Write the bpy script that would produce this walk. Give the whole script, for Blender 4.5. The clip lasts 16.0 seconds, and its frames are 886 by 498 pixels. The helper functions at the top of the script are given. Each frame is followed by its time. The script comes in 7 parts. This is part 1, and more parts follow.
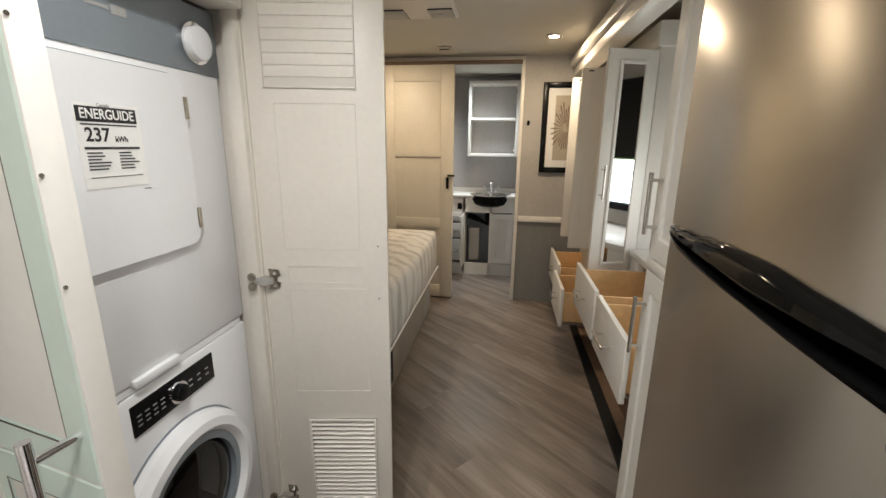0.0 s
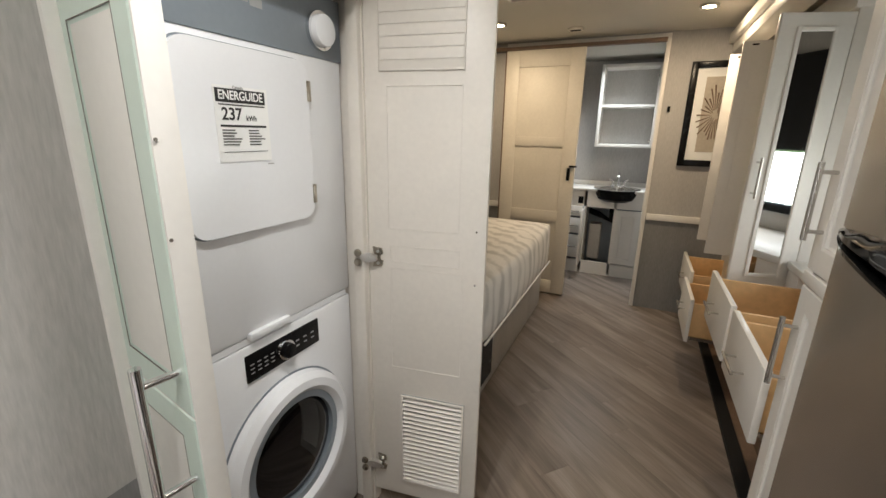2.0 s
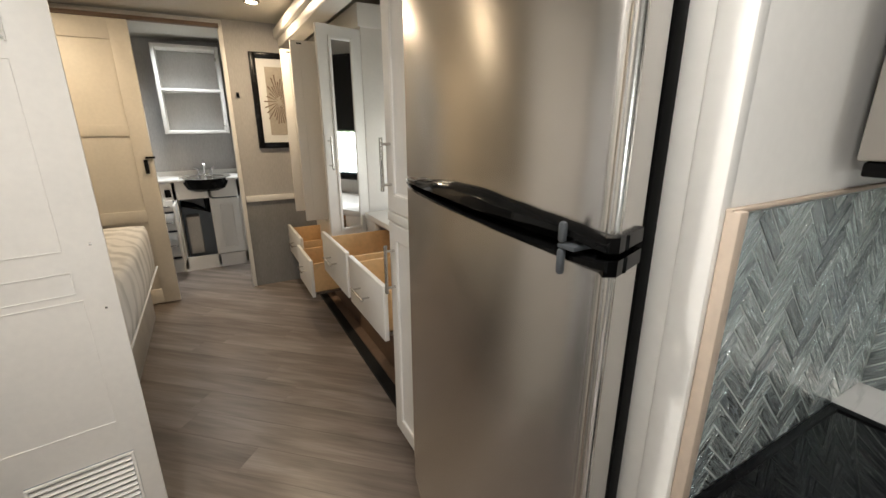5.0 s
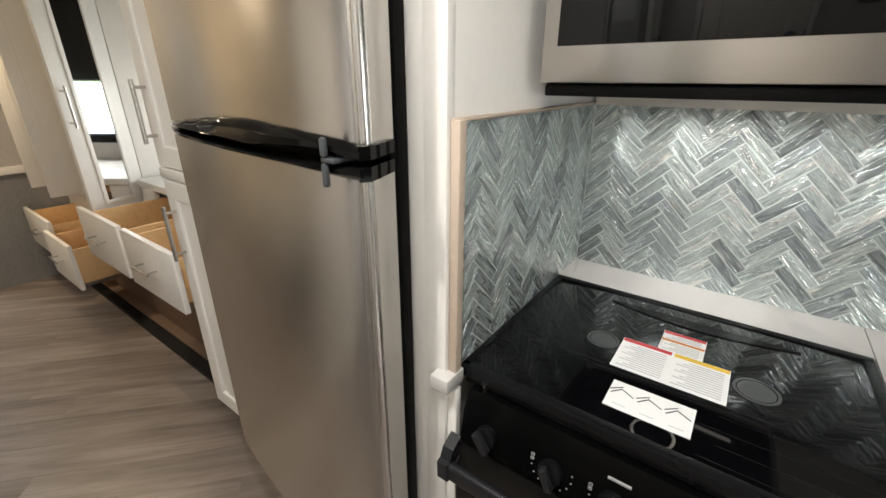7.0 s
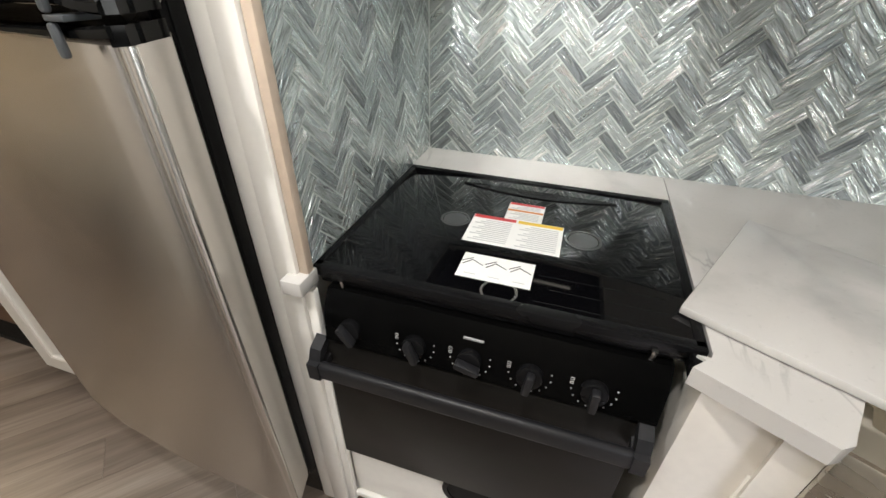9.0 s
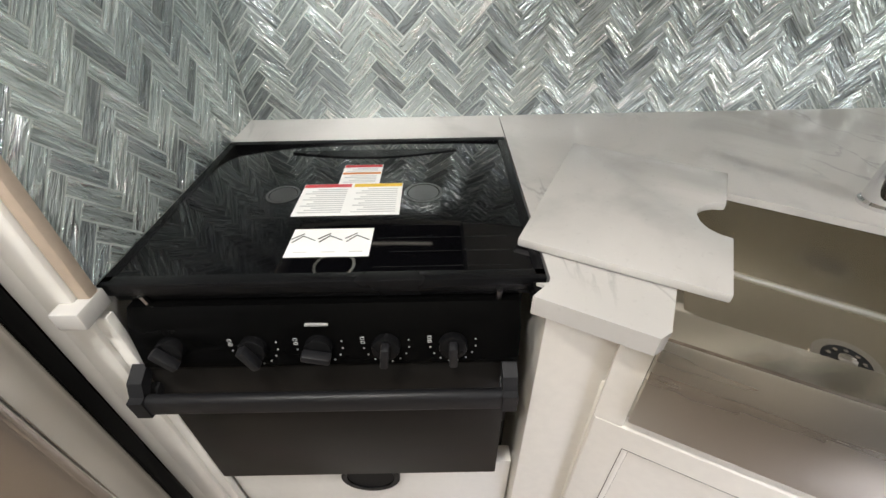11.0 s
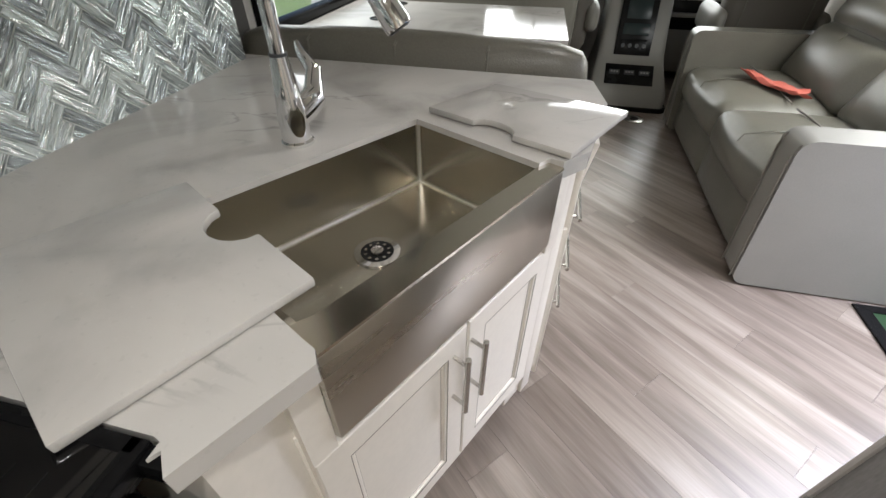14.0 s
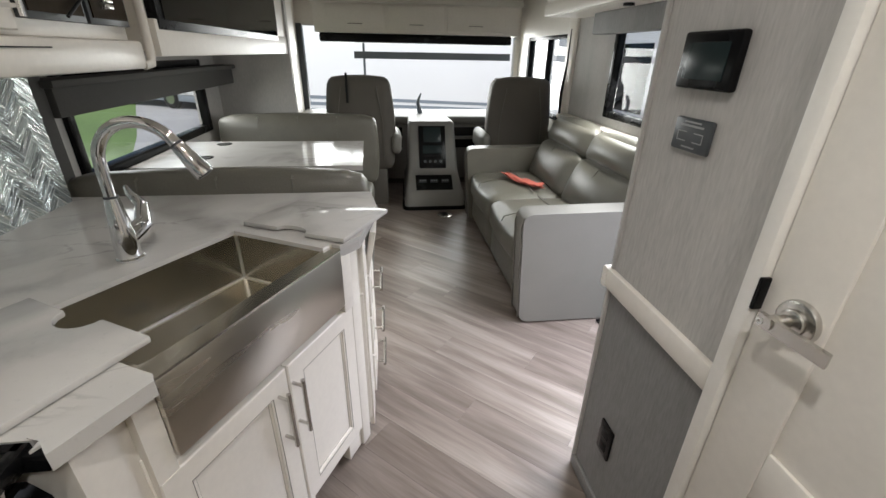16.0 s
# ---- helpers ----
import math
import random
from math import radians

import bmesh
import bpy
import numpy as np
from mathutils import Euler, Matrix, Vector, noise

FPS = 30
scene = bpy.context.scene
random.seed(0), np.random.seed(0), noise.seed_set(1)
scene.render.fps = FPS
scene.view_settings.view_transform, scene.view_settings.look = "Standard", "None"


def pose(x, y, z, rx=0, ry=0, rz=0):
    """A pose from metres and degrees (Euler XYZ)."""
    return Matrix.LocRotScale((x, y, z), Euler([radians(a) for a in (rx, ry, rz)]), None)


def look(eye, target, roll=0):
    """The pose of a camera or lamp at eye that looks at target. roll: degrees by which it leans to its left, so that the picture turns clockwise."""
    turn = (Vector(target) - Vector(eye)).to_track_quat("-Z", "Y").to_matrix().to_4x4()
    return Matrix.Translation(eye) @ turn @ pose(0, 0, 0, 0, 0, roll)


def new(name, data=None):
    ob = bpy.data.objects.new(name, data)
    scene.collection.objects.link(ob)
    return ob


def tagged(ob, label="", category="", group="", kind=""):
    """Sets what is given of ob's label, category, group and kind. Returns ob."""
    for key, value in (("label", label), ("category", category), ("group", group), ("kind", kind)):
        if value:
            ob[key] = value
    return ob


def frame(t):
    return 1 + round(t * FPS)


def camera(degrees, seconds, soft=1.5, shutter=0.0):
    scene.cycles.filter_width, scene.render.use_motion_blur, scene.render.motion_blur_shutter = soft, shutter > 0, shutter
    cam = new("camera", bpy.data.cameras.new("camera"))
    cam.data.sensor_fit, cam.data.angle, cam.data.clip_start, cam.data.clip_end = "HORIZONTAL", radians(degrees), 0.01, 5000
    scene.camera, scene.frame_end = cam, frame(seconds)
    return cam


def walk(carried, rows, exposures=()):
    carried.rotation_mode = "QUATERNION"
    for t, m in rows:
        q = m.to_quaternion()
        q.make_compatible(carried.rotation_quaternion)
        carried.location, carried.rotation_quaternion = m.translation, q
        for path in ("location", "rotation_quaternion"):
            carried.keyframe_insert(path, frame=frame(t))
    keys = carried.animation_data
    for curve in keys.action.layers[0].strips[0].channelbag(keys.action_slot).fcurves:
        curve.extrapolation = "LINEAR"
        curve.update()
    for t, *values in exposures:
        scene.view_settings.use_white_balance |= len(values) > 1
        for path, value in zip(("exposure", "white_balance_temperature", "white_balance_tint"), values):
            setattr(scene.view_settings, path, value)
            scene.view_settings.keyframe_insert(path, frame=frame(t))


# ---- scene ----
cam = camera(93.2, 16.0)
PATH = [
    (0, (0.339, 0.341, 1.405), (0.067, 2.264, 0.923), 0.7),
    (0.5, (0.361, 0.36, 1.394), (-0.088, 2.244, 0.894), 0.7),
    (1, (0.379, 0.382, 1.385), (-0.251, 2.209, 0.868), 0.8),
    (1.5, (0.385, 0.393, 1.382), (-0.378, 2.165, 0.854), 1.0),
    (2, (0.385, 0.396, 1.382), (-0.419, 2.15, 0.854), 1.1),
    (2.5, (0.38, 0.399, 1.378), (-0.354, 2.184, 0.855), 1.2),
    (3, (0.352, 0.42, 1.376), (-0.131, 2.29, 0.858), 1.1),
    (3.5, (0.275, 0.423, 1.387), (0.171, 2.352, 0.869), 0.9),
    (4, (0.25, 0.411, 1.378), (0.53, 2.321, 0.856), 0.2),
    (4.5, (0.28, 0.371, 1.374), (0.911, 2.191, 0.836), -0.1),
    (4.7, (0.249, 0.326, 1.384), (1.012, 2.09, 0.83), -0.1),
    (6.8, (0.252, 0.165, 1.351), (1.694, 1.348, 0.628), -0.1),
    (7, (0.25, 0.169, 1.342), (1.749, 1.259, 0.591), 0.2),
    (7.5, (0.259, 0.144, 1.318), (1.821, 1.073, 0.483), 0.6),
    (8, (0.27, 0.119, 1.297), (1.858, 0.917, 0.379), 1.0),
    (10.3, (0.304, 0.135, 1.276), (1.859, 0.392, 0.044), 1.0),
    (10.5, (0.286, 0.089, 1.251), (1.873, 0.376, 0.068), 0.1),
    (11, (0.352, 0.04, 1.244), (1.93, 0.045, 0.015), -1.2),
    (11.5, (0.452, -0.033, 1.223), (1.983, -0.355, -0.023), -2.2),
    (12, (0.495, -0.117, 1.217), (1.856, -0.816, -0.07), -2.7),
    (12.5, (0.517, -0.135, 1.211), (1.631, -1.149, -0.105), -2.4),
    (13, (0.536, -0.07, 1.22), (1.378, -1.318, -0.096), -1.5),
    (13.5, (0.525, -0.015, 1.228), (1.106, -1.412, -0.08), -0.8),
    (14, (0.476, 0.017, 1.237), (0.824, -1.483, -0.04), 0.2),
    (14.5, (0.396, 0.104, 1.256), (0.54, -1.472, 0.033), 0.8),
    (15, (0.304, 0.197, 1.287), (0.278, -1.447, 0.148), 1.1),
    (15.5, (0.261, 0.267, 1.314), (0.105, -1.45, 0.3), 1.2),
    (16, (0.269, 0.374, 1.358), (0.031, -1.421, 0.509), 1.1),
]
EXPOSURES = [(0.0, 0.08), (3.0, 0.02), (4.0, 0.18), (4.5, 0.20), (7.0, 0.45), (10.5, 0.58), (12.0, 0.46), (13.0, 0.20), (15.0, 0.02), (16.0, -0.16)]
walk(cam, [(t, look(eye, target, roll)) for t, eye, target, roll in PATH], EXPOSURES)

# ---- world, sun and lamps ----
world = bpy.data.worlds.new("sky")
scene.world = world
world.use_nodes = True
wn = world.node_tree.nodes
sky = wn.new("ShaderNodeTexSky")
sky.sky_type = "NISHITA"
sky.sun_disc = False
sky.sun_elevation, sky.sun_rotation = radians(48), radians(20)
world.node_tree.links.new(sky.outputs[0], wn["Background"].inputs[0])
wn["Background"].inputs[1].default_value = 0.15
sun = new("sun", bpy.data.lights.new("sun", "SUN"))
sun.data.energy, sun.data.angle, sun.data.color = 4.0, radians(3), (1, 0.97, 0.92)
sun.matrix_world = look((0, 0, 20), (-5, -15, 0))


def area_lamp(name, at, towards, w, h, watts, colour, spread=180):
    ob = new(name, bpy.data.lights.new(name, "AREA"))
    ob.data.shape, ob.data.size, ob.data.size_y = "RECTANGLE", w, h
    ob.data.energy, ob.data.color = watts, colour
    ob.data.spread = radians(spread)
    ob.matrix_world = look(at, towards)
    return ob


DAY, WARM, AMBER = (0.98, 1.0, 0.97), (1.0, 0.985, 0.96), (1.0, 0.78, 0.53)
area_lamp("windshield_daylight", (-0.05, -4.88, 1.13), (-0.05, -1.0, 0.3), 2.4, 0.9, 36, DAY, 140)
area_lamp("dinette_window_daylight", (1.50, -2.25, 1.03), (0, -2.25, 0.3), 1.3, 0.18, 5, DAY, 130)
area_lamp("sofa_window_daylight", (-1.24, -2.2, 1.25), (-0.3, -2.2, 0.2), 0.8, 0.5, 17, DAY, 130)
area_lamp("entry_door_daylight", (-1.25, -1.08, 1.15), (-0.72, -0.95, 0.0), 0.6, 1.4, 27, (0.86, 0.88, 1.0), 115)
area_lamp("bedroom_window_daylight", (1.57, 2.2, 1.17), (0, 2.2, 1.0), 0.7, 0.3, 4, DAY)
# cool fill added under the closed bathroom ceiling to brighten the room
area_lamp("bath_fill", (0.1, 4.7, 2.1), (0.1, 4.7, 0), 0.4, 0.4, 8, (0.92, 0.97, 1.0), 110)
# each downlight: place, watts and colour; the three WARM ones are unseen, added as fill
DOWNLIGHTS_AND_FILL = [(0.63, 3.48, 8, AMBER), (-0.63, 3.48, 7.5, AMBER), (0.02, 0.76, 7.8, WARM), (0.30, 0.25, 6.2, WARM), (0.15, -1.30, 3, WARM)]

# ---- materials ----


def material(name, colour, rough=0.5, metal=0.0, vary=0.06, scale=6.0, fine=80.0, bump=0.1, stretch=(1, 1, 1), spec=0.5, coat=0.0, per_piece=0.0):
    """A surface with broad stains and a fine grain, both in its tone and its relief."""
    m = bpy.data.materials.new(name)
    m.use_nodes = True
    n, l = m.node_tree.nodes, m.node_tree.links
    b = n["Principled BSDF"]
    b.inputs["Roughness"].default_value, b.inputs["Metallic"].default_value = rough, metal
    b.inputs["Specular IOR Level"].default_value, b.inputs["Coat Weight"].default_value = spec, coat
    tc, mp = n.new("ShaderNodeTexCoord"), n.new("ShaderNodeMapping")
    mp.inputs["Scale"].default_value = stretch
    l.new(tc.outputs["Object"], mp.inputs["Vector"])
    big, small = n.new("ShaderNodeTexNoise"), n.new("ShaderNodeTexNoise")
    big.inputs["Scale"].default_value, big.inputs["Detail"].default_value = scale, 4
    small.inputs["Scale"].default_value, small.inputs["Detail"].default_value = fine, 3
    spot = mp.outputs[0]
    if per_piece:
        who, far, shift = n.new("ShaderNodeObjectInfo"), n.new("ShaderNodeMath"), n.new("ShaderNodeVectorMath")
        far.operation, far.inputs[1].default_value, shift.operation = "MULTIPLY", 70.0, "ADD"
        l.new(who.outputs["Random"], far.inputs[0])
        l.new(spot, shift.inputs[0])
        l.new(far.outputs[0], shift.inputs[1])
        spot = shift.outputs[0]
    for x in (big, small):
        l.new(spot, x.inputs["Vector"])
    mix = n.new("ShaderNodeMath")
    mix.operation = "ADD"
    l.new(big.outputs["Fac"], mix.inputs[0])
    l.new(small.outputs["Fac"], mix.inputs[1])
    ramp = n.new("ShaderNodeMapRange")
    ramp.inputs["From Min"].default_value, ramp.inputs["From Max"].default_value = 0.6, 1.4
    ramp.inputs["To Min"].default_value, ramp.inputs["To Max"].default_value = 1 - vary, 1 + vary
    l.new(mix.outputs[0], ramp.inputs["Value"])
    last = ramp.outputs[0]
    if per_piece:
        info, r2, mul = n.new("ShaderNodeObjectInfo"), n.new("ShaderNodeMapRange"), n.new("ShaderNodeMath")
        r2.inputs["To Min"].default_value, r2.inputs["To Max"].default_value = 1 - per_piece, 1 + per_piece
        l.new(info.outputs["Random"], r2.inputs["Value"])
        mul.operation = "MULTIPLY"
        l.new(last, mul.inputs[0])
        l.new(r2.outputs[0], mul.inputs[1])
        last = mul.outputs[0]
    tone = n.new("ShaderNodeVectorMath")
    tone.operation = "SCALE"
    tone.inputs[0].default_value = colour
    l.new(last, tone.inputs["Scale"])
    l.new(tone.outputs[0], b.inputs["Base Color"])
    rr = n.new("ShaderNodeMapRange")
    rr.inputs["To Min"].default_value, rr.inputs["To Max"].default_value = max(0.0, rough - 0.06), rough + 0.06
    l.new(big.outputs["Fac"], rr.inputs["Value"])
    l.new(rr.outputs[0], b.inputs["Roughness"])
    if bump:
        bp = n.new("ShaderNodeBump")
        bp.inputs["Strength"].default_value, bp.inputs["Distance"].default_value = bump, 0.002
        l.new(small.outputs["Fac"], bp.inputs["Height"])
        l.new(bp.outputs[0], b.inputs["Normal"])
    return m


def glowing(name, colour, strength):
    m = bpy.data.materials.new(name)
    m.use_nodes = True
    b = m.node_tree.nodes["Principled BSDF"]
    b.inputs["Base Color"].default_value = (*colour, 1)
    b.inputs["Emission Color"].default_value, b.inputs["Emission Strength"].default_value = (*colour, 1), strength
    return m


def clear_glass(name, tint=(1, 1, 1)):
    m = bpy.data.materials.new(name)
    m.use_nodes = True
    n, l = m.node_tree.nodes, m.node_tree.links
    t, g, mx, lw, pw = n.new("ShaderNodeBsdfTransparent"), n.new("ShaderNodeBsdfGlossy"), n.new("ShaderNodeMixShader"), n.new("ShaderNodeLayerWeight"), n.new("ShaderNodeMath")
    t.inputs[0].default_value = (*tint, 1)
    g.inputs["Roughness"].default_value = 0.02
    lw.inputs[0].default_value = 0.5
    pw.operation, pw.inputs[1].default_value = "POWER", 4.0
    l.new(lw.outputs["Facing"], pw.inputs[0])
    l.new(pw.outputs[0], mx.inputs[0])
    l.new(t.outputs[0], mx.inputs[1])
    l.new(g.outputs[0], mx.inputs[2])
    l.new(mx.outputs[0], n["Material Output"].inputs[0])
    return m


WHITE = material("white_cabinet_paint", (0.80, 0.775, 0.73), 0.35, vary=0.03, fine=60, bump=0.05)
CABINET = material("off_white_cabinet_paint", (0.76, 0.72, 0.66), 0.38, vary=0.04, fine=60, bump=0.05)
DOORPAINT = material("cream_door_paint", (0.74, 0.69, 0.60), 0.45, vary=0.05, fine=50, bump=0.05)
WALLPAPER = material("grey_linen_wallpaper", (0.45, 0.435, 0.415), 0.75, vary=0.17, scale=5, fine=190, bump=0.3, stretch=(1, 1, 0.15))
WAINSCOT = material("dark_grey_linen_wallpaper", (0.225, 0.222, 0.220), 0.75, vary=0.20, scale=5, fine=190, bump=0.3, stretch=(1, 1, 0.15))
CEILING = material("cream_ceiling_vinyl", (0.62, 0.60, 0.54), 0.6, vary=0.04, fine=150, bump=0.15)
SEAM = material("dark_floor_seam", (0.15, 0.13, 0.11), 0.7)
BLACK = material("black_plastic", (0.006, 0.006, 0.0065), 0.26, vary=0.2, spec=0.14)
RUBBER = material("black_rubber", (0.012, 0.012, 0.012), 0.6, vary=0.2, spec=0.2)
BLACKGLASS = material("black_glass", (0.002, 0.002, 0.0025), 0.03, vary=0.05, bump=0.0, spec=0.42)
OVENGLASS = material("matt_black_oven_door", (0.011, 0.010, 0.009), 0.38, vary=0.1, bump=0.02, spec=0.25)
STEEL = material("brushed_stainless", (0.53, 0.50, 0.465), 0.27, 1.0, vary=0.015, scale=0.8, fine=60, bump=0.0)


def brushed(m, amount):
    """Draws reflections out along the height, as a sideways brushed sheet does."""
    n, l = m.node_tree.nodes, m.node_tree.links
    tan = n.new("ShaderNodeTangent")
    tan.direction_type, tan.axis = "RADIAL", "Z"
    b = n["Principled BSDF"]
    for k in list(b.inputs["Roughness"].links):
        l.remove(k)
    b.inputs["Anisotropic"].default_value, b.inputs["Anisotropic Rotation"].default_value = amount, 0.25
    l.new(tan.outputs[0], b.inputs["Tangent"])


brushed(STEEL, 0.75)
SINKSTEEL = material("brushed_sink_steel", (0.65, 0.615, 0.54), 0.19, 1.0, vary=0.04, scale=2, fine=200, bump=0.02, stretch=(1, 1, 6))
APRONSTEEL = material("satin_apron_steel", (0.57, 0.545, 0.49), 0.29, 1.0, vary=0.02, scale=2, fine=200, bump=0.02, stretch=(1, 1, 6))
BRIGHTSTEEL = material("polished_steel_edge", (0.80, 0.79, 0.77), 0.30, 1.0, vary=0.03)
CHROME = material("chrome", (0.82, 0.82, 0.83), 0.06, 1.0, vary=0.01, bump=0.0)
NICKEL = material("brushed_nickel", (0.58, 0.56, 0.53), 0.25, 1.0, vary=0.05)
APPLIANCE = material("white_appliance_enamel", (0.82, 0.83, 0.85), 0.22, vary=0.015, bump=0.02)
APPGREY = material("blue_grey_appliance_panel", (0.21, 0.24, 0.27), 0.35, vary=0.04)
LEATHER = material("grey_leather", (0.130, 0.123, 0.102), 0.35, vary=0.14, scale=7, fine=180, bump=0.5)
LEATHERPALE = material("paler_grey_leather", (0.215, 0.207, 0.188), 0.5, vary=0.06, fine=260, bump=0.2)
DRAWERWOOD = material("maple_drawer_wood", (0.66, 0.42, 0.20), 0.5, vary=0.14, scale=3, fine=40, bump=0.05, stretch=(1, 6, 1))
DARKWOOD = material("brown_slide_floor", (0.17, 0.11, 0.075), 0.6, vary=0.2)
MIRROR = material("mirror_silver", (0.9, 0.9, 0.9), 0.01, 1.0, vary=0.0, bump=0.0)
GLASS = clear_glass("window_glass")
TINT = clear_glass("tinted_window_glass", (0.55, 0.57, 0.58))
PAPER = material("white_paper_label", (0.85, 0.85, 0.83), 0.6, vary=0.02)
INK = material("black_ink", (0.02, 0.02, 0.02), 0.6)
PALEINK = material("pale_grey_ink", (0.52, 0.52, 0.52), 0.6)
GREYINK = material("grey_ink", (0.35, 0.35, 0.35), 0.6)
RED = material("red_label_ink", (0.55, 0.05, 0.06), 0.6)
YELLOW = material("yellow_label_ink", (0.75, 0.5, 0.06), 0.6)
EDGESTEEL = material("satin_edge_steel", (0.66, 0.64, 0.61), 0.24, 1.0, vary=0.03)
BROWNGLASS = material("brown_tinted_glass", (0.035, 0.027, 0.02), 0.12, vary=0.1, bump=0.0, spec=0.12)
VALANCE = material("charcoal_valance_fabric", (0.07, 0.068, 0.065), 0.85, vary=0.15, fine=220, bump=0.3)
SCREEN = material("dull_dark_screen", (0.018, 0.028, 0.029), 0.25, vary=0.1, bump=0.0, spec=0.2)
OVENWIRE = material("dim_grate_wire", (0.012, 0.012, 0.012), 0.6, vary=0.1, spec=0.1)
OVENHANDLE = material("matt_black_handle", (0.013, 0.013, 0.0145), 0.42, vary=0.1, spec=0.3)
HANDLEBLACK = material("gloss_black_moulding", (0.003, 0.003, 0.003), 0.06, vary=0.1, bump=0.0, spec=0.09)
HINGE = material("tarnished_nickel", (0.40, 0.36, 0.30), 0.28, 1.0, vary=0.2)
BURNERGREY = material("burner_grey", (0.05, 0.052, 0.052), 0.3, vary=0.2)
LOCKGREY = material("dark_grey_plastic", (0.05, 0.055, 0.06), 0.4, vary=0.1)
ORANGE = material("orange_label_ink", (0.6, 0.22, 0.06), 0.6)
GROUT = material("pale_grout", (0.47, 0.50, 0.48), 0.8, vary=0.06)
TILEEDGE = material("beige_tile_edge", (0.52, 0.42, 0.33), 0.6, vary=0.1)
CABGREY = material("grey_cab_plastic", (0.215, 0.208, 0.194), 0.5, vary=0.06, fine=260, bump=0.2)
HOODGLOW = glowing("dim_hood_lens", (1.0, 0.92, 0.80), 1.0)
# glaze on the sink cabinet; painted gap shade on the left closet door
GLAZE_AND_GAP = material("brown_glaze_and_gap_shade", (0.17, 0.145, 0.12), 0.6, vary=0.3)
# white door paint with the green of daylight off the grass in its colour
WHITE_GREENLIT = material("white_paint_in_green_daylight", (0.67, 0.775, 0.70), 0.36, vary=0.03, fine=60, bump=0.05)
PANELBLACK = material("gloss_black_enamel", (0.002, 0.002, 0.002), 0.10, vary=0.1, bump=0.0, spec=0.05)
SEALBLACK = material("black_door_seal", (0.003, 0.003, 0.003), 0.5, vary=0.1, spec=0.08)
LAMPGLOW = glowing("lit_lamp_lens", (1.0, 0.80, 0.52), 30)



def pearl_tile():
    """Streaky glass tile: each piece takes a tone of its own, with bright pearly threads along it."""
    m = bpy.data.materials.new("pearly_glass_tile")
    m.use_nodes = True
    n, l = m.node_tree.nodes, m.node_tree.links
    b = n["Principled BSDF"]
    tc, mp, info = n.new("ShaderNodeTexCoord"), n.new("ShaderNodeMapping"), n.new("ShaderNodeObjectInfo")
    mp.inputs["Scale"].default_value = (11, 105, 1)
    add = n.new("ShaderNodeVectorMath")
    add.operation = "ADD"
    l.new(tc.outputs["Object"], mp.inputs["Vector"])
    off = n.new("ShaderNodeMath")
    off.operation, off.inputs[1].default_value = "MULTIPLY", 60
    l.new(info.outputs["Random"], off.inputs[0])
    l.new(mp.outputs[0], add.inputs[0])
    l.new(off.outputs[0], add.inputs[1])
    noi = n.new("ShaderNodeTexNoise")
    noi.inputs["Scale"].default_value, noi.inputs["Detail"].default_value, noi.inputs["Distortion"].default_value = 1.0, 4, 1.6
    l.new(add.outputs[0], noi.inputs["Vector"])
    tone = n.new("ShaderNodeValToRGB")
    e = tone.color_ramp.elements
    e[0].position, e[0].color = 0.0, (0.27, 0.30, 0.30, 1)
    e[1].position, e[1].color = 1.0, (0.65, 0.72, 0.70, 1)
    for p, c in ((0.2, (0.42, 0.47, 0.485, 1)), (0.5, (0.55, 0.615, 0.605, 1)), (0.75, (0.62, 0.685, 0.67, 1))):
        x = e.new(p)
        x.color = c
    l.new(info.outputs["Random"], tone.inputs[0])
    streak = n.new("ShaderNodeMapRange")
    streak.inputs["From Min"].default_value, streak.inputs["From Max"].default_value = 0.36, 0.64
    streak.inputs["To Min"].default_value, streak.inputs["To Max"].default_value = 0.42, 1.75
    l.new(noi.outputs["Fac"], streak.inputs["Value"])
    sc = n.new("ShaderNodeVectorMath")
    sc.operation = "SCALE"
    l.new(tone.outputs[0], sc.inputs[0])
    l.new(streak.outputs[0], sc.inputs["Scale"])
    l.new(sc.outputs[0], b.inputs["Base Color"])
    foil = n.new("ShaderNodeMapRange")
    foil.inputs["From Min"].default_value, foil.inputs["From Max"].default_value = 0.42, 0.62
    foil.inputs["To Min"].default_value, foil.inputs["To Max"].default_value = 0.35, 0.95
    l.new(noi.outputs["Fac"], foil.inputs["Value"])
    l.new(foil.outputs[0], b.inputs["Metallic"])
    b.inputs["Roughness"].default_value = 0.10
    b.inputs["Coat Weight"].default_value, b.inputs["Coat Roughness"].default_value = 0.6, 0.04
    bp = n.new("ShaderNodeBump")
    bp.inputs["Strength"].default_value, bp.inputs["Distance"].default_value = 1.0, 0.0075
    l.new(noi.outputs["Fac"], bp.inputs["Height"])
    l.new(bp.outputs[0], b.inputs["Normal"])
    return m


PEARL = pearl_tile()


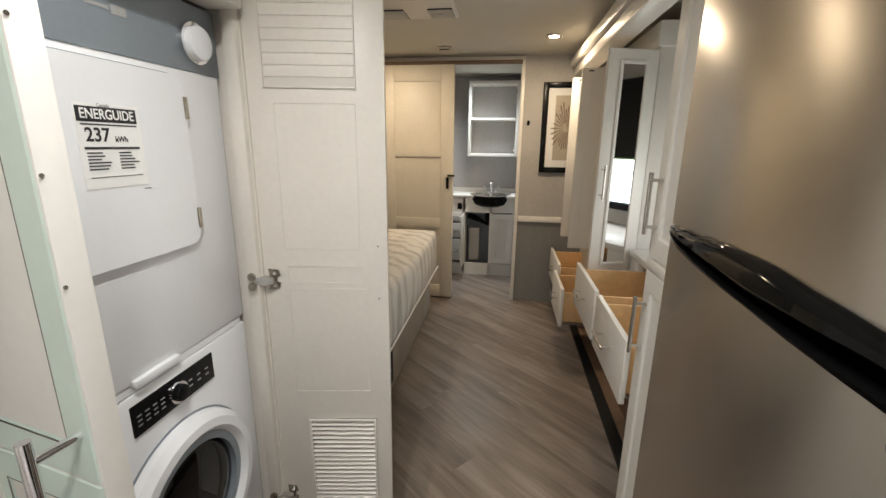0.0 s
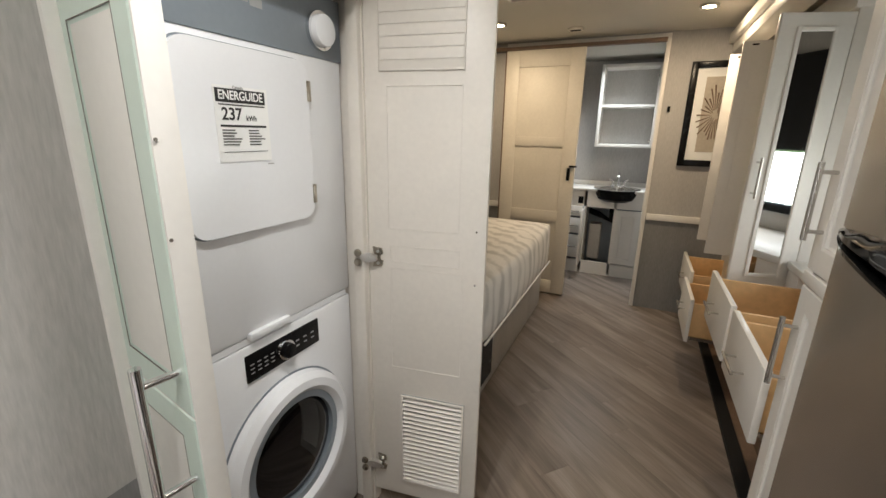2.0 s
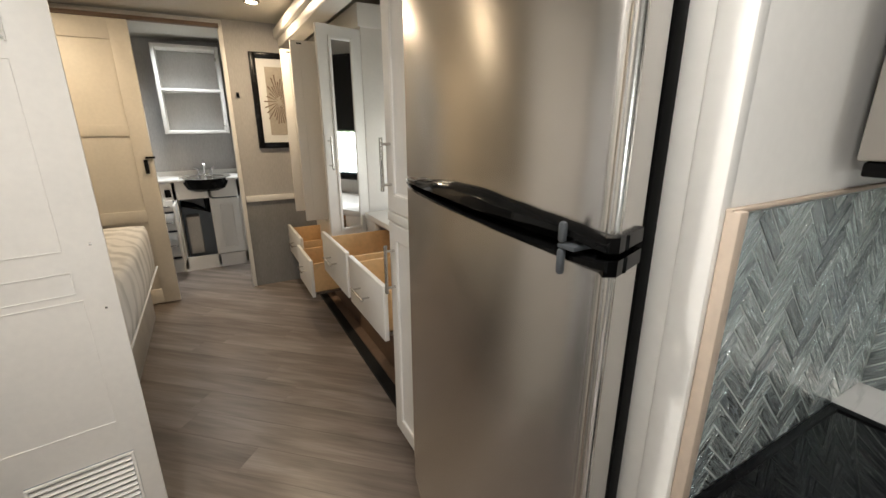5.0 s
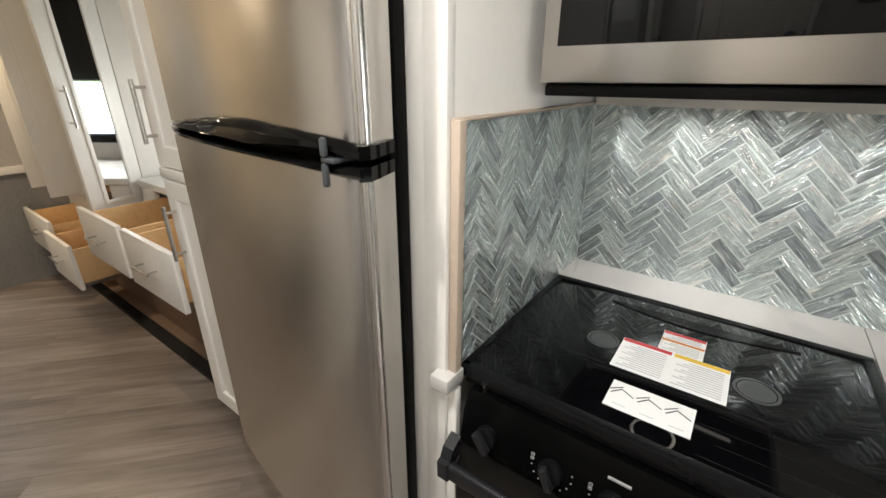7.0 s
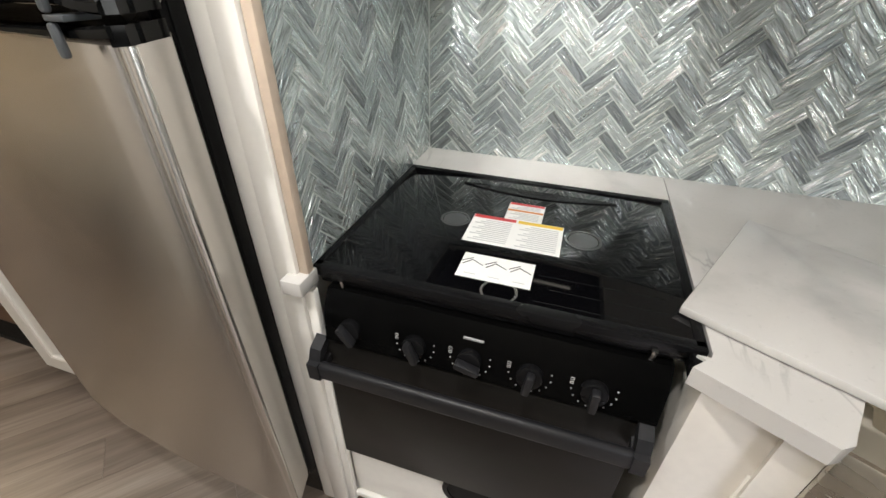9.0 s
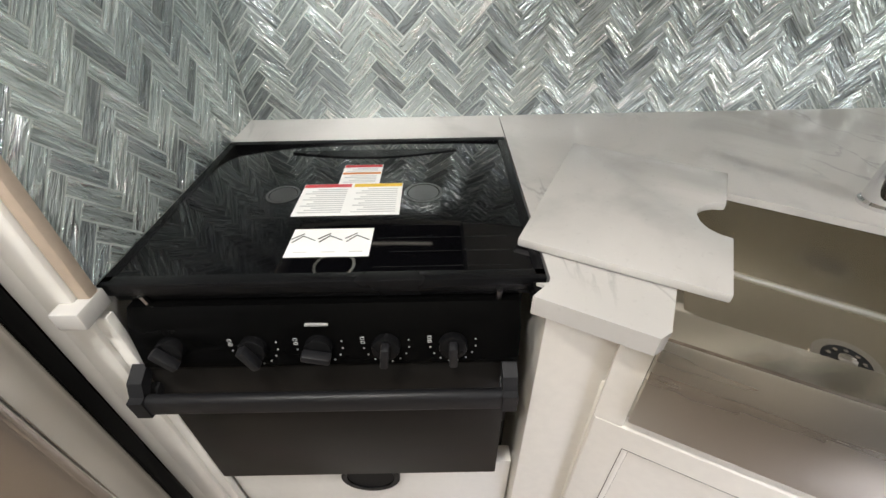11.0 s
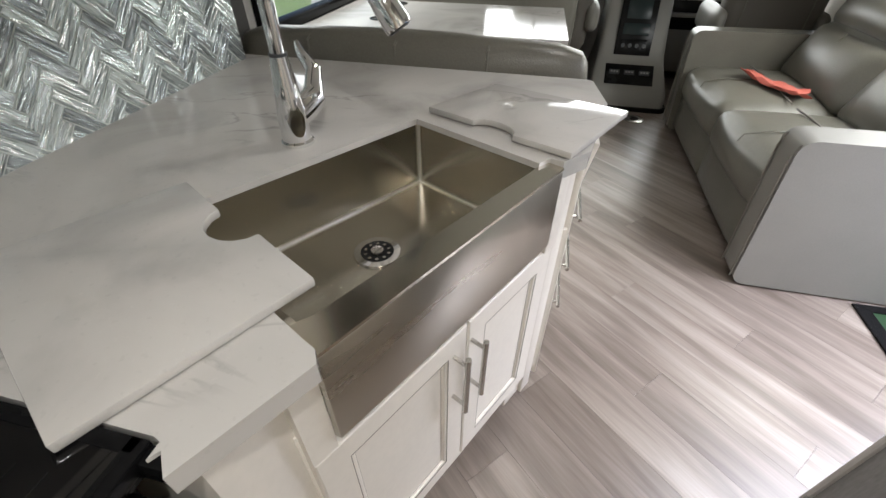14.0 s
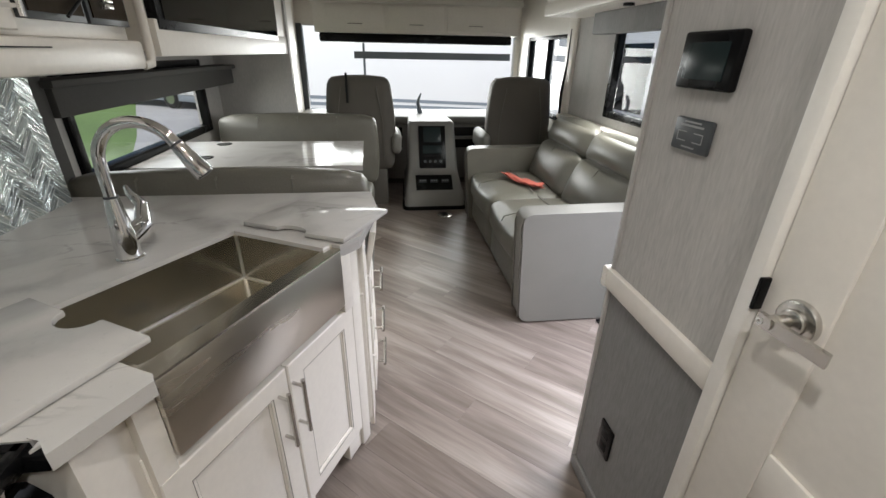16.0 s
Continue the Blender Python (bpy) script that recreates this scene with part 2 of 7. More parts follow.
def plank_vinyl():
    """Wood-look vinyl: a tone for each plank, broad dark cores, long streaks and a fine grain along it."""
    m = bpy.data.materials.new("grey_brown_vinyl_plank")
    m.use_nodes = True
    n, l = m.node_tree.nodes, m.node_tree.links
    b = n["Principled BSDF"]
    tc, info = n.new("ShaderNodeTexCoord"), n.new("ShaderNodeObjectInfo")
    far, shift = n.new("ShaderNodeMath"), n.new("ShaderNodeVectorMath")
    far.operation, far.inputs[1].default_value, shift.operation = "MULTIPLY", 83.0, "ADD"
    l.new(info.outputs["Random"], far.inputs[0])
    l.new(tc.outputs["Object"], shift.inputs[0])
    l.new(far.outputs[0], shift.inputs[1])

    def streak(stretch, detail, distort, lo, hi, dark, light):
        mp, t, r = n.new("ShaderNodeMapping"), n.new("ShaderNodeTexNoise"), n.new("ShaderNodeMapRange")
        mp.inputs["Scale"].default_value = stretch
        t.inputs["Scale"].default_value, t.inputs["Detail"].default_value, t.inputs["Distortion"].default_value = 1.0, detail, distort
        r.inputs["From Min"].default_value, r.inputs["From Max"].default_value = lo, hi
        r.inputs["To Min"].default_value, r.inputs["To Max"].default_value = dark, light
        l.new(shift.outputs[0], mp.inputs["Vector"])
        l.new(mp.outputs[0], t.inputs["Vector"])
        l.new(t.outputs["Fac"], r.inputs["Value"])
        return r.outputs[0], t.outputs["Fac"]

    core, _ = streak((1.1, 9.0, 1), 3, 0.5, 0.36, 0.62, 0.77, 1.11)
    band, _ = streak((1.7, 19.0, 1), 4, 0.8, 0.36, 0.62, 0.81, 1.13)
    grain, fine = streak((9.0, 170.0, 1), 2, 0.0, 0.3, 0.7, 0.92, 1.07)
    tone = n.new("ShaderNodeMapRange")
    tone.inputs["To Min"].default_value, tone.inputs["To Max"].default_value = 0.86, 1.13
    l.new(info.outputs["Random"], tone.inputs["Value"])
    last = tone.outputs[0]
    for x in (core, band, grain):
        mul = n.new("ShaderNodeMath")
        mul.operation = "MULTIPLY"
        l.new(last, mul.inputs[0])
        l.new(x, mul.inputs[1])
        last = mul.outputs[0]
    mix = n.new("ShaderNodeValToRGB")
    e = mix.color_ramp.elements
    e[0].position, e[0].color = 0.25, (0.072, 0.050, 0.037, 1)
    e[1].position, e[1].color = 1.0, (0.365, 0.315, 0.275, 1)
    e.new(0.6).color = (0.206, 0.170, 0.145, 1)
    half = n.new("ShaderNodeMath")
    half.operation, half.inputs[1].default_value = "MULTIPLY", 0.66
    l.new(last, half.inputs[0])
    l.new(half.outputs[0], mix.inputs[0])
    l.new(mix.outputs[0], b.inputs["Base Color"])
    b.inputs["Roughness"].default_value, b.inputs["Specular IOR Level"].default_value = 0.34, 0.56
    bp = n.new("ShaderNodeBump")
    bp.inputs["Strength"].default_value, bp.inputs["Distance"].default_value = 0.12, 0.001
    l.new(fine, bp.inputs["Height"])
    l.new(bp.outputs[0], b.inputs["Normal"])
    return m


PLANK = plank_vinyl()


def veined_stone():
    """Polished pale quartz: cloudy greys, short dark wisps and a few bright flecks."""
    m = bpy.data.materials.new("pale_grey_quartz")
    m.use_nodes = True
    n, l = m.node_tree.nodes, m.node_tree.links
    b = n["Principled BSDF"]
    tc = n.new("ShaderNodeTexCoord")
    def tex(scale, detail, distort, stretch):
        mp, t = n.new("ShaderNodeMapping"), n.new("ShaderNodeTexNoise")
        mp.inputs["Scale"].default_value, mp.inputs["Rotation"].default_value = stretch, (0, 0, 0.6)
        t.inputs["Scale"].default_value, t.inputs["Detail"].default_value, t.inputs["Distortion"].default_value = scale, detail, distort
        l.new(tc.outputs["Object"], mp.inputs["Vector"])
        l.new(mp.outputs[0], t.inputs["Vector"])
        return t.outputs["Fac"]
    def ramp(src, stops):
        r = n.new("ShaderNodeValToRGB")
        e = r.color_ramp.elements
        e[0].position, e[0].color = stops[0][0], (*[stops[0][1]] * 3, 1)
        e[1].position, e[1].color = stops[-1][0], (*[stops[-1][1]] * 3, 1)
        for p, v in stops[1:-1]:
            e.new(p).color = (v, v, v, 1)
        l.new(src, r.inputs[0])
        return r.outputs[0]
    def times(p, q):
        x = n.new("ShaderNodeVectorMath")
        x.operation = "MULTIPLY"
        l.new(p, x.inputs[0])
        l.new(q, x.inputs[1])
        return x.outputs[0]
    cloud = ramp(tex(3.5, 5, 0.6, (1, 1, 1)), [(0.3, 0.72), (0.48, 1.0), (0.75, 1.12)])
    wisp = ramp(tex(3.0, 7, 1.6, (0.5, 1.6, 1)), [(0.40, 1.0), (0.482, 1.0), (0.50, 0.70), (0.516, 1.0), (0.6, 1.0)])
    patch = ramp(tex(2.2, 2, 0.0, (1, 1, 1)), [(0.53, 0.0), (0.62, 1.0)])
    keep = n.new("ShaderNodeMix")
    keep.data_type = "RGBA"
    keep.inputs[6].default_value = (1, 1, 1, 1)
    l.new(patch, keep.inputs[0])
    l.new(wisp, keep.inputs[7])
    fleck = ramp(tex(120, 1, 0, (1, 1, 1)), [(0.26, 0.95), (0.34, 1.0), (0.70, 1.0), (0.78, 1.03)])
    base = n.new("ShaderNodeRGB")
    base.outputs[0].default_value = (0.525, 0.508, 0.485, 1)
    l.new(times(times(base.outputs[0], cloud), times(keep.outputs[2], fleck)), b.inputs["Base Color"])
    b.inputs["Roughness"].default_value = 0.11
    return m


QUARTZ = veined_stone()

# ---- building helpers ----
ORIGIN = {}


def thing(name, at, label, category, group="", kind=""):
    ob = new(name)
    ob.location = at
    ob.empty_display_size = 0.05
    ORIGIN[ob.name] = Vector(at)
    return tagged(ob, label, category, group, kind)


def part(name, bm, mat, parent=None, label="", bevel=0.0, seg=2, smooth=None):
    """Links a bmesh, drawn in world metres, as one mesh object under its thing or part."""
    if bevel:
        sharp = [e for e in bm.edges if len(e.link_faces) == 2 and e.calc_face_angle(0) > 0.6]
        bmesh.ops.bevel(bm, geom=sharp, offset=bevel, segments=seg, profile=0.5, affect="EDGES", clamp_overlap=True)
    at = ORIGIN.get(parent.name, Vector()) if parent else Vector()
    bmesh.ops.translate(bm, verts=bm.verts, vec=-at)
    bmesh.ops.recalc_face_normals(bm, faces=bm.faces)
    me = bpy.data.meshes.new(name)
    if smooth or (smooth is None and bevel):
        for f in bm.faces:
            f.smooth = True
    bm.to_mesh(me)
    bm.free()
    if smooth or (smooth is None and bevel):
        me.set_sharp_from_angle(angle=radians(35))
    me.materials.append(mat)
    ob = new(name, me)
    if parent:
        ob.parent = parent
        ORIGIN[ob.name] = at
    if label:
        ob["label"] = label
    return ob


def whole(name, bm, mat, label, category, bevel=0.0, group="", kind="", seg=2, smooth=None):
    """A thing that is one mesh, with its origin at its base."""
    xs = [v.co.copy() for v in bm.verts]
    at = Vector((sum(v.x for v in xs) / len(xs), sum(v.y for v in xs) / len(xs), min(v.z for v in xs)))
    bmesh.ops.translate(bm, verts=bm.verts, vec=-at)
    ob = part(name, bm, mat, None, "", bevel, seg, smooth)
    ob.location = at
    ORIGIN[ob.name] = at
    return tagged(ob, label, category, group, kind)


def structure(name, bm, mat, label, bevel=0.0):
    return tagged(part(name, bm, mat, None, "", bevel), label, kind="structure")


def box(x0, x1, y0, y1, z0, z1, bm=None, m=None):
    bm = bm or bmesh.new()
    c = Matrix.Translation(((x0 + x1) / 2, (y0 + y1) / 2, (z0 + z1) / 2)) @ Matrix.Diagonal((abs(x1 - x0), abs(y1 - y0), abs(z1 - z0), 1))
    bmesh.ops.create_cube(bm, size=1, matrix=(m @ c) if m else c)
    return bm


def tube(points, radius, bm=None, sides=12, cap=True):
    """A round bar along a line of points."""
    bm = bm or bmesh.new()
    pts = [Vector(p) for p in points]
    rad = radius if isinstance(radius, (list, tuple)) else [radius] * len(pts)
    rings, up = [], None
    for i, p in enumerate(pts):
        d = (pts[min(i + 1, len(pts) - 1)] - pts[max(i - 1, 0)]).normalized()
        if up is None:
            up = d.orthogonal().normalized()
        up = (up - d * up.dot(d)).normalized()
        side = d.cross(up)
        rings.append([bm.verts.new(p + (up * math.cos(a) + side * math.sin(a)) * rad[i]) for a in (2 * math.pi * k / sides for k in range(sides))])
    for a, b in zip(rings, rings[1:]):
        for k in range(sides):
            bm.faces.new((a[k], a[(k + 1) % sides], b[(k + 1) % sides], b[k]))
    if cap:
        bm.faces.new(rings[0][::-1])
        bm.faces.new(rings[-1])
    return bm


def prism(outline, z0, z1, bm=None, m=None):
    """An upright prism over an outline in plan."""
    bm = bm or bmesh.new()
    f = lambda x, y, z: (m @ Vector((x, y, z))) if m else Vector((x, y, z))
    lo, hi = [bm.verts.new(f(x, y, z0)) for x, y in outline], [bm.verts.new(f(x, y, z1)) for x, y in outline]
    bm.faces.new(lo[::-1])
    bm.faces.new(hi)
    for i in range(len(outline)):
        j = (i + 1) % len(outline)
        bm.faces.new((lo[i], lo[j], hi[j], hi[i]))
    return bm


def disc(at, axis, radius, depth, bm=None, sides=32, inner=0.0):
    """A disc or a ring of some depth along an axis."""
    bm = bm or bmesh.new()
    m = Matrix.Translation(at) @ Vector(axis).to_track_quat("Z", "Y").to_matrix().to_4x4()
    if not inner:
        bmesh.ops.create_cone(bm, cap_ends=True, segments=sides, radius1=radius, radius2=radius, depth=depth, matrix=m)
        return bm
    prof = [(inner, -depth / 2), (radius, -depth / 2), (radius, depth / 2), (inner, depth / 2)]
    rings = [[bm.verts.new(m @ Vector((r * math.cos(a), r * math.sin(a), h))) for r, h in prof] for a in (2 * math.pi * k / sides for k in range(sides))]
    for i in range(sides):
        for k in range(4):
            bm.faces.new((rings[i][k], rings[i][(k + 1) % 4], rings[(i + 1) % sides][(k + 1) % 4], rings[(i + 1) % sides][k]))
    return bm


def frame_matrix(origin, along, up=(0, 0, 1)):
    """Local x along the face, local y out of it, local z up."""
    a, u = Vector(along).normalized(), Vector(up)
    n = a.cross(u).normalized()
    return Matrix((( a.x, n.x, u.x, origin[0]), (a.y, n.y, u.y, origin[1]), (a.z, n.z, u.z, origin[2]), (0, 0, 0, 1)))


def raised_panel(parent, m, x0, x1, z0, z1, mat, t=0.02, rail=0.055, name="door", line_mat=None):
    """A framed cabinet front in the face's own frame (y out): rails and stiles, a sunk panel and a stepped moulding."""
    w = rail
    bm = bmesh.new()
    o = [(x0, z0), (x1, z0), (x1, z1), (x0, z1)]
    i = [(x0 + w, z0 + w), (x1 - w, z0 + w), (x1 - w, z1 - w), (x0 + w, z1 - w)]
    ring = lambda pts, y: [bm.verts.new(m @ Vector((x, y, z))) for x, z in pts]
    e = 0.003
    oe = [(x0 + e, z0 + e), (x1 - e, z0 + e), (x1 - e, z1 - e), (x0 + e, z1 - e)]
    loops = [ring(o, 0), ring(o, t - e), ring(oe, t), ring(i, t), ring(i, t - 0.010)]
    for p, q in zip(loops, loops[1:]):
        for k in range(4):
            bm.faces.new((p[k], p[(k + 1) % 4], q[(k + 1) % 4], q[k]))
    bm.faces.new(loops[0][::-1])
    d = part(name, bm, mat, parent)
    part("panel", box(x0 + w - 0.002, x1 - w + 0.002, t - 0.014, t - 0.009, z0 + w - 0.002, z1 - w + 0.002, None, m), mat, d)
    bm = bmesh.new()
    g = 0.011
    lo = [[(x0 + w + k, z0 + w + k), (x1 - w - k, z0 + w + k), (x1 - w - k, z1 - w - k), (x0 + w + k, z1 - w - k)] for k in (0.0, g * 0.45, g * 0.5, g)]
    rr = [[bm.verts.new(m @ Vector((x, y, z))) for x, z in pts] for pts, y in zip(lo, (t - 0.001, t - 0.002, t - 0.006, t - 0.0085))]
    for p, q in zip(rr, rr[1:]):
        for k in range(4):
            bm.faces.new((p[k], p[(k + 1) % 4], q[(k + 1) % 4], q[k]))
    part("moulding", bm, mat, d)
    if line_mat:
        for k, lw, lo, hi in ((0.0, 0.0012, t - 0.004, t + 0.0004), (g, 0.0018, t - 0.010, t - 0.0083)):
            bm = bmesh.new()
            a, b, c, e = x0 + w + k, x1 - w - k, z0 + w + k, z1 - w - k
            wide = [(a - lw, c - lw), (b + lw, c - lw), (b + lw, e + lw), (a - lw, e + lw)]
            slim = [(a, c), (b, c), (b, e), (a, e)]
            turn = [[bm.verts.new(m @ Vector((x, y, z))) for x, z in pts] for pts, y in ((wide, lo), (wide, hi), (slim, hi), (slim, lo))]
            for p, q in zip(turn, turn[1:] + turn[:1]):
                for i in range(4):
                    bm.faces.new((p[i], p[(i + 1) % 4], q[(i + 1) % 4], q[i]))
            part("glaze_and_gap_line", bm, line_mat, d, "dark line in the moulding")
    return d


def bar_pull(parent, m, x, z0, z1, out, mat=None, r=0.006, upright=True):
    """A bar pull on two posts, out from a face (local y = out)."""
    if upright:
        a, b, p, q = (x, out, z0), (x, out, z1), z0 + 0.12 * (z1 - z0), z1 - 0.12 * (z1 - z0)
        posts = [((x, 0, p), (x, out, p)), ((x, 0, q), (x, out, q))]
    else:
        a, b, p, q = (z0, out, x), (z1, out, x), z0 + 0.12 * (z1 - z0), z1 - 0.12 * (z1 - z0)
        posts = [((p, 0, x), (p, out, x)), ((q, 0, x), (q, out, x))]
    bm = tube([m @ Vector(a), m @ Vector(b)], r)
    for s, e in posts:
        tube([m @ Vector(s), m @ Vector(e)], r * 0.75, bm)
    return part("handle", bm, mat or NICKEL, parent, "brushed nickel bar pull", smooth=True)


def cushion(x0, x1, y0, y1, z0, z1, puff=0.03, n=8, m=None):
    """A padded block: soft edges and swollen faces."""
    bm = bmesh.new()
    bmesh.ops.create_cube(bm, size=2)
    bmesh.ops.subdivide_edges(bm, edges=bm.edges[:], cuts=n, use_grid_fill=True)
    c, h = Vector(((x0 + x1) / 2, (y0 + y1) / 2, (z0 + z1) / 2)), Vector((abs(x1 - x0) / 2, abs(y1 - y0) / 2, abs(z1 - z0) / 2))
    r = min(min(h), 0.05)
    for v in bm.verts:
        u = v.co.copy()
        p = Vector((u.x * h.x, u.y * h.y, u.z * h.z))
        core = Vector([max(-h[k] + r, min(h[k] - r, p[k])) for k in range(3)])
        d = p - core
        p = core + (d.normalized() * r if d.length > 1e-6 else d)
        for k in range(3):
            if abs(u[k]) > 0.999:
                a, b = (k + 1) % 3, (k + 2) % 3
                p[k] += math.copysign(puff * (1 - u[a] ** 2) * (1 - u[b] ** 2), u[k])
        q = c + p
        v.co = (m @ q) if m else q
    return bm


def writing(text, size, m, mat, parent, name="lettering", width=0.0):
    """Lettering that lies in a face (local x along, local z up), 0.6 mm proud of it."""
    cu = bpy.data.curves.new(name, "FONT")
    cu.body, cu.size, cu.align_x, cu.align_y, cu.extrude = text, size, "CENTER", "CENTER", 0.0002
    cu.offset = size * 0.018
    tmp = bpy.data.objects.new(name, cu)
    scene.collection.objects.link(tmp)
    dg = bpy.context.evaluated_depsgraph_get()
    me = bpy.data.meshes.new_from_object(tmp.evaluated_get(dg))
    bpy.data.objects.remove(tmp)
    bm = bmesh.new()
    bm.from_mesh(me)
    span = max(v.co.x for v in bm.verts) - min(v.co.x for v in bm.verts)
    k = width / span if width else 1.0
    for v in bm.verts:
        v.co = m @ Vector((v.co.x * k, v.co.z + 0.0006, v.co.y))
    return part(name, bm, mat, parent)


def flat_bars(parent, m, rows, mat, name="print"):
    """Printed bars: (x0, x1, z0, z1) in a face's frame."""
    bm = bmesh.new()
    for x0, x1, z0, z1 in rows:
        box(x0, x1, 0.0002, 0.0008, z0, z1, bm, m)
    return part(name, bm, mat, parent)

# ---- the large structure ----
X_KITCHEN, X_BACKSPLASH, X_SOFA, Y_REAR, CEIL = 1.53, 1.369, -1.28, 4.11, 2.13
COUNTER = 0.865


def wall_x(name, x0, x1, y0, y1, z0, z1, mat, label, holes=()):
    """A wall along y with openings (y0, y1, z0, z1)."""
    bm = bmesh.new()
    ys = sorted({y0, y1, *[h for o in holes for h in o[:2]]})
    for a, b in zip(ys, ys[1:]):
        o = [h for h in holes if h[0] <= a and b <= h[1]]
        if not o:
            box(x0, x1, a, b, z0, z1, bm)
        else:
            if o[0][2] > z0:
                box(x0, x1, a, b, z0, o[0][2], bm)
            if o[0][3] < z1:
                box(x0, x1, a, b, o[0][3], z1, bm)
    return structure(name, bm, mat, label)


def wall_y(name, y0, y1, x0, x1, z0, z1, mat, label, holes=()):
    bm = bmesh.new()
    xs = sorted({x0, x1, *[h for o in holes for h in o[:2]]})
    for a, b in zip(xs, xs[1:]):
        o = [h for h in holes if h[0] <= a and b <= h[1]]
        if not o:
            box(a, b, y0, y1, z0, z1, bm)
        else:
            if o[0][2] > z0:
                box(a, b, y0, y1, z0, o[0][2], bm)
            if o[0][3] < z1:
                box(a, b, y0, y1, o[0][3], z1, bm)
    return structure(name, bm, mat, label)


floor = structure("floor", box(-1.9, 1.75, -5.0, 5.4, -0.06, -0.006), SEAM, "diagonal grey-brown wood-look vinyl plank floor")
structure("ceiling", box(-1.9, 1.75, -4.35, 5.4, CEIL, CEIL + 0.05), CEILING, "cream padded vinyl ceiling with round downlights")
# driver's side
wall_x("wall_kitchen_slide", X_KITCHEN, X_KITCHEN + 0.06, -3.25, 1.29, 0, CEIL, WALLPAPER, "pale grey wall of the kitchen and dinette slide-out", [(-2.88, -1.5, 0.84, 1.28)])
wall_x("wall_bedroom_slide", 1.62, 1.68, 1.29, Y_REAR, 0, CEIL, WALLPAPER, "pale grey wall of the bedroom slide-out", [(1.78, 2.62, 0.98, 1.75)])
wall_y("wall_slide_divider", 1.275, 1.29, 0.80, 1.68, 0, CEIL, WHITE, "white partition between the refrigerator and the pantry")
wall_y("wall_slide_end", -3.25, -3.19, 0.98, X_KITCHEN + 0.06, 0, CEIL, WALLPAPER, "pale grey end wall of the dinette slide-out")
# passenger side
wall_x("wall_entry_side", X_SOFA - 0.06, X_SOFA, -3.25, -0.62, 0, CEIL, WALLPAPER, "pale grey wall behind the sofa with a window and the entry door opening", [(-2.60, -1.75, 0.97, 1.60), (-1.43, -0.72, 0.0, 1.95)])
wall_x("wall_lavatory", -0.42, -0.36, -0.62, 0.735, 0.78, CEIL, WALLPAPER, "pale grey linen wallpapered wall beside the lavatory door", [(-0.165, 0.45, 0.78, 1.96)])
wall_x("wall_lavatory_lower", -0.42, -0.361, -0.62, 0.735, 0, 0.78, WAINSCOT, "dark grey linen wallpaper below the chair rail", [(-0.165, 0.45, 0.0, 0.78)])
wall_y("wall_entry_return", -0.62, -0.56, X_SOFA, -0.42, 0, CEIL, WALLPAPER, "pale grey wall facing the entry steps")
wall_y("wall_closet_left", 0.735, 0.765, -1.28, -0.36, 0, CEIL, CABINET, "off-white side of the laundry closet")
wall_y("wall_closet_right", 1.49, 1.53, -1.28, -0.385, 0, CEIL, CABINET, "off-white side of the laundry closet")
wall_x("wall_closet_header", -0.42, -0.365, 0.765, 1.49, 1.80, CEIL, CABINET, "off-white panel above the laundry closet")
wall_x("wall_closet_back", -1.34, -1.28, -0.56, 1.53, 0, CEIL, WALLPAPER, "pale grey outer wall behind the closet")
# bedroom and bath
wall_y("wall_bedroom_front", 1.53, 1.57, -1.9, -0.42, 0, CEIL, WALLPAPER, "pale grey wall behind the closet")
wall_x("wall_bed_head", -1.9, -1.84, 1.57, 5.4, 0, CEIL, WALLPAPER, "pale grey wall behind the head of the bed")
wall_y("wall_rear_upper", Y_REAR, Y_REAR + 0.05, -1.84, 1.62, 0.77, CEIL, WALLPAPER, "pale warm grey wall at the back of the bedroom", [(-0.12, 0.45, 0.77, 2.085)])
wall_y("wall_rear_lower", Y_REAR - 0.001, Y_REAR + 0.05, -1.84, 1.62, 0, 0.77, WAINSCOT, "dark grey wallpaper below the chair rail", [(-0.12, 0.45, 0.0, 0.77)])
wall_y("wall_bath_back", 5.25, 5.3, -1.0, 0.9, 0, CEIL, WALLPAPER, "pale blue-grey bathroom wall")
wall_x("wall_bath_right", 0.50, 0.55, Y_REAR + 0.05, 5.25, 0, CEIL, WALLPAPER, "pale blue-grey bathroom side wall")
wall_x("wall_bath_left", -0.75, -0.70, Y_REAR + 0.05, 5.25, 0, CEIL, WALLPAPER, "pale blue-grey bathroom side wall")
# cab
wall_y("wall_cab_driver_return", -3.31, -3.25, 1.05, 1.3, 0, CEIL, CABINET, "off-white pillar behind the driver's window")
wall_x("wall_cab_driver", 1.22, 1.30, -4.9, -3.31, 0, CEIL, CABINET, "off-white cab side with the driver's window", [(-4.35, -3.45, 0.72, 1.52)])
wall_x("wall_cab_passenger", -1.36, -1.28, -4.9, -3.25, 0, CEIL, CABINET, "off-white cab side with the passenger's window", [(-4.55, -3.42, 0.80, 1.52)])
wall_y("wall_cab_front_lower", -4.98, -4.9, -1.36, 1.30, 0, 0.66, BLACK, "dark panel below the windshield")
wall_y("wall_cab_front_upper", -4.98, -4.9, -1.36, 1.30, 1.60, CEIL, CABINET, "off-white panel above the windshield")
structure("ceiling_cab", box(-1.36, 1.30, -4.98, -4.35, CEIL, CEIL + 0.05), CEILING, "cream cab ceiling")

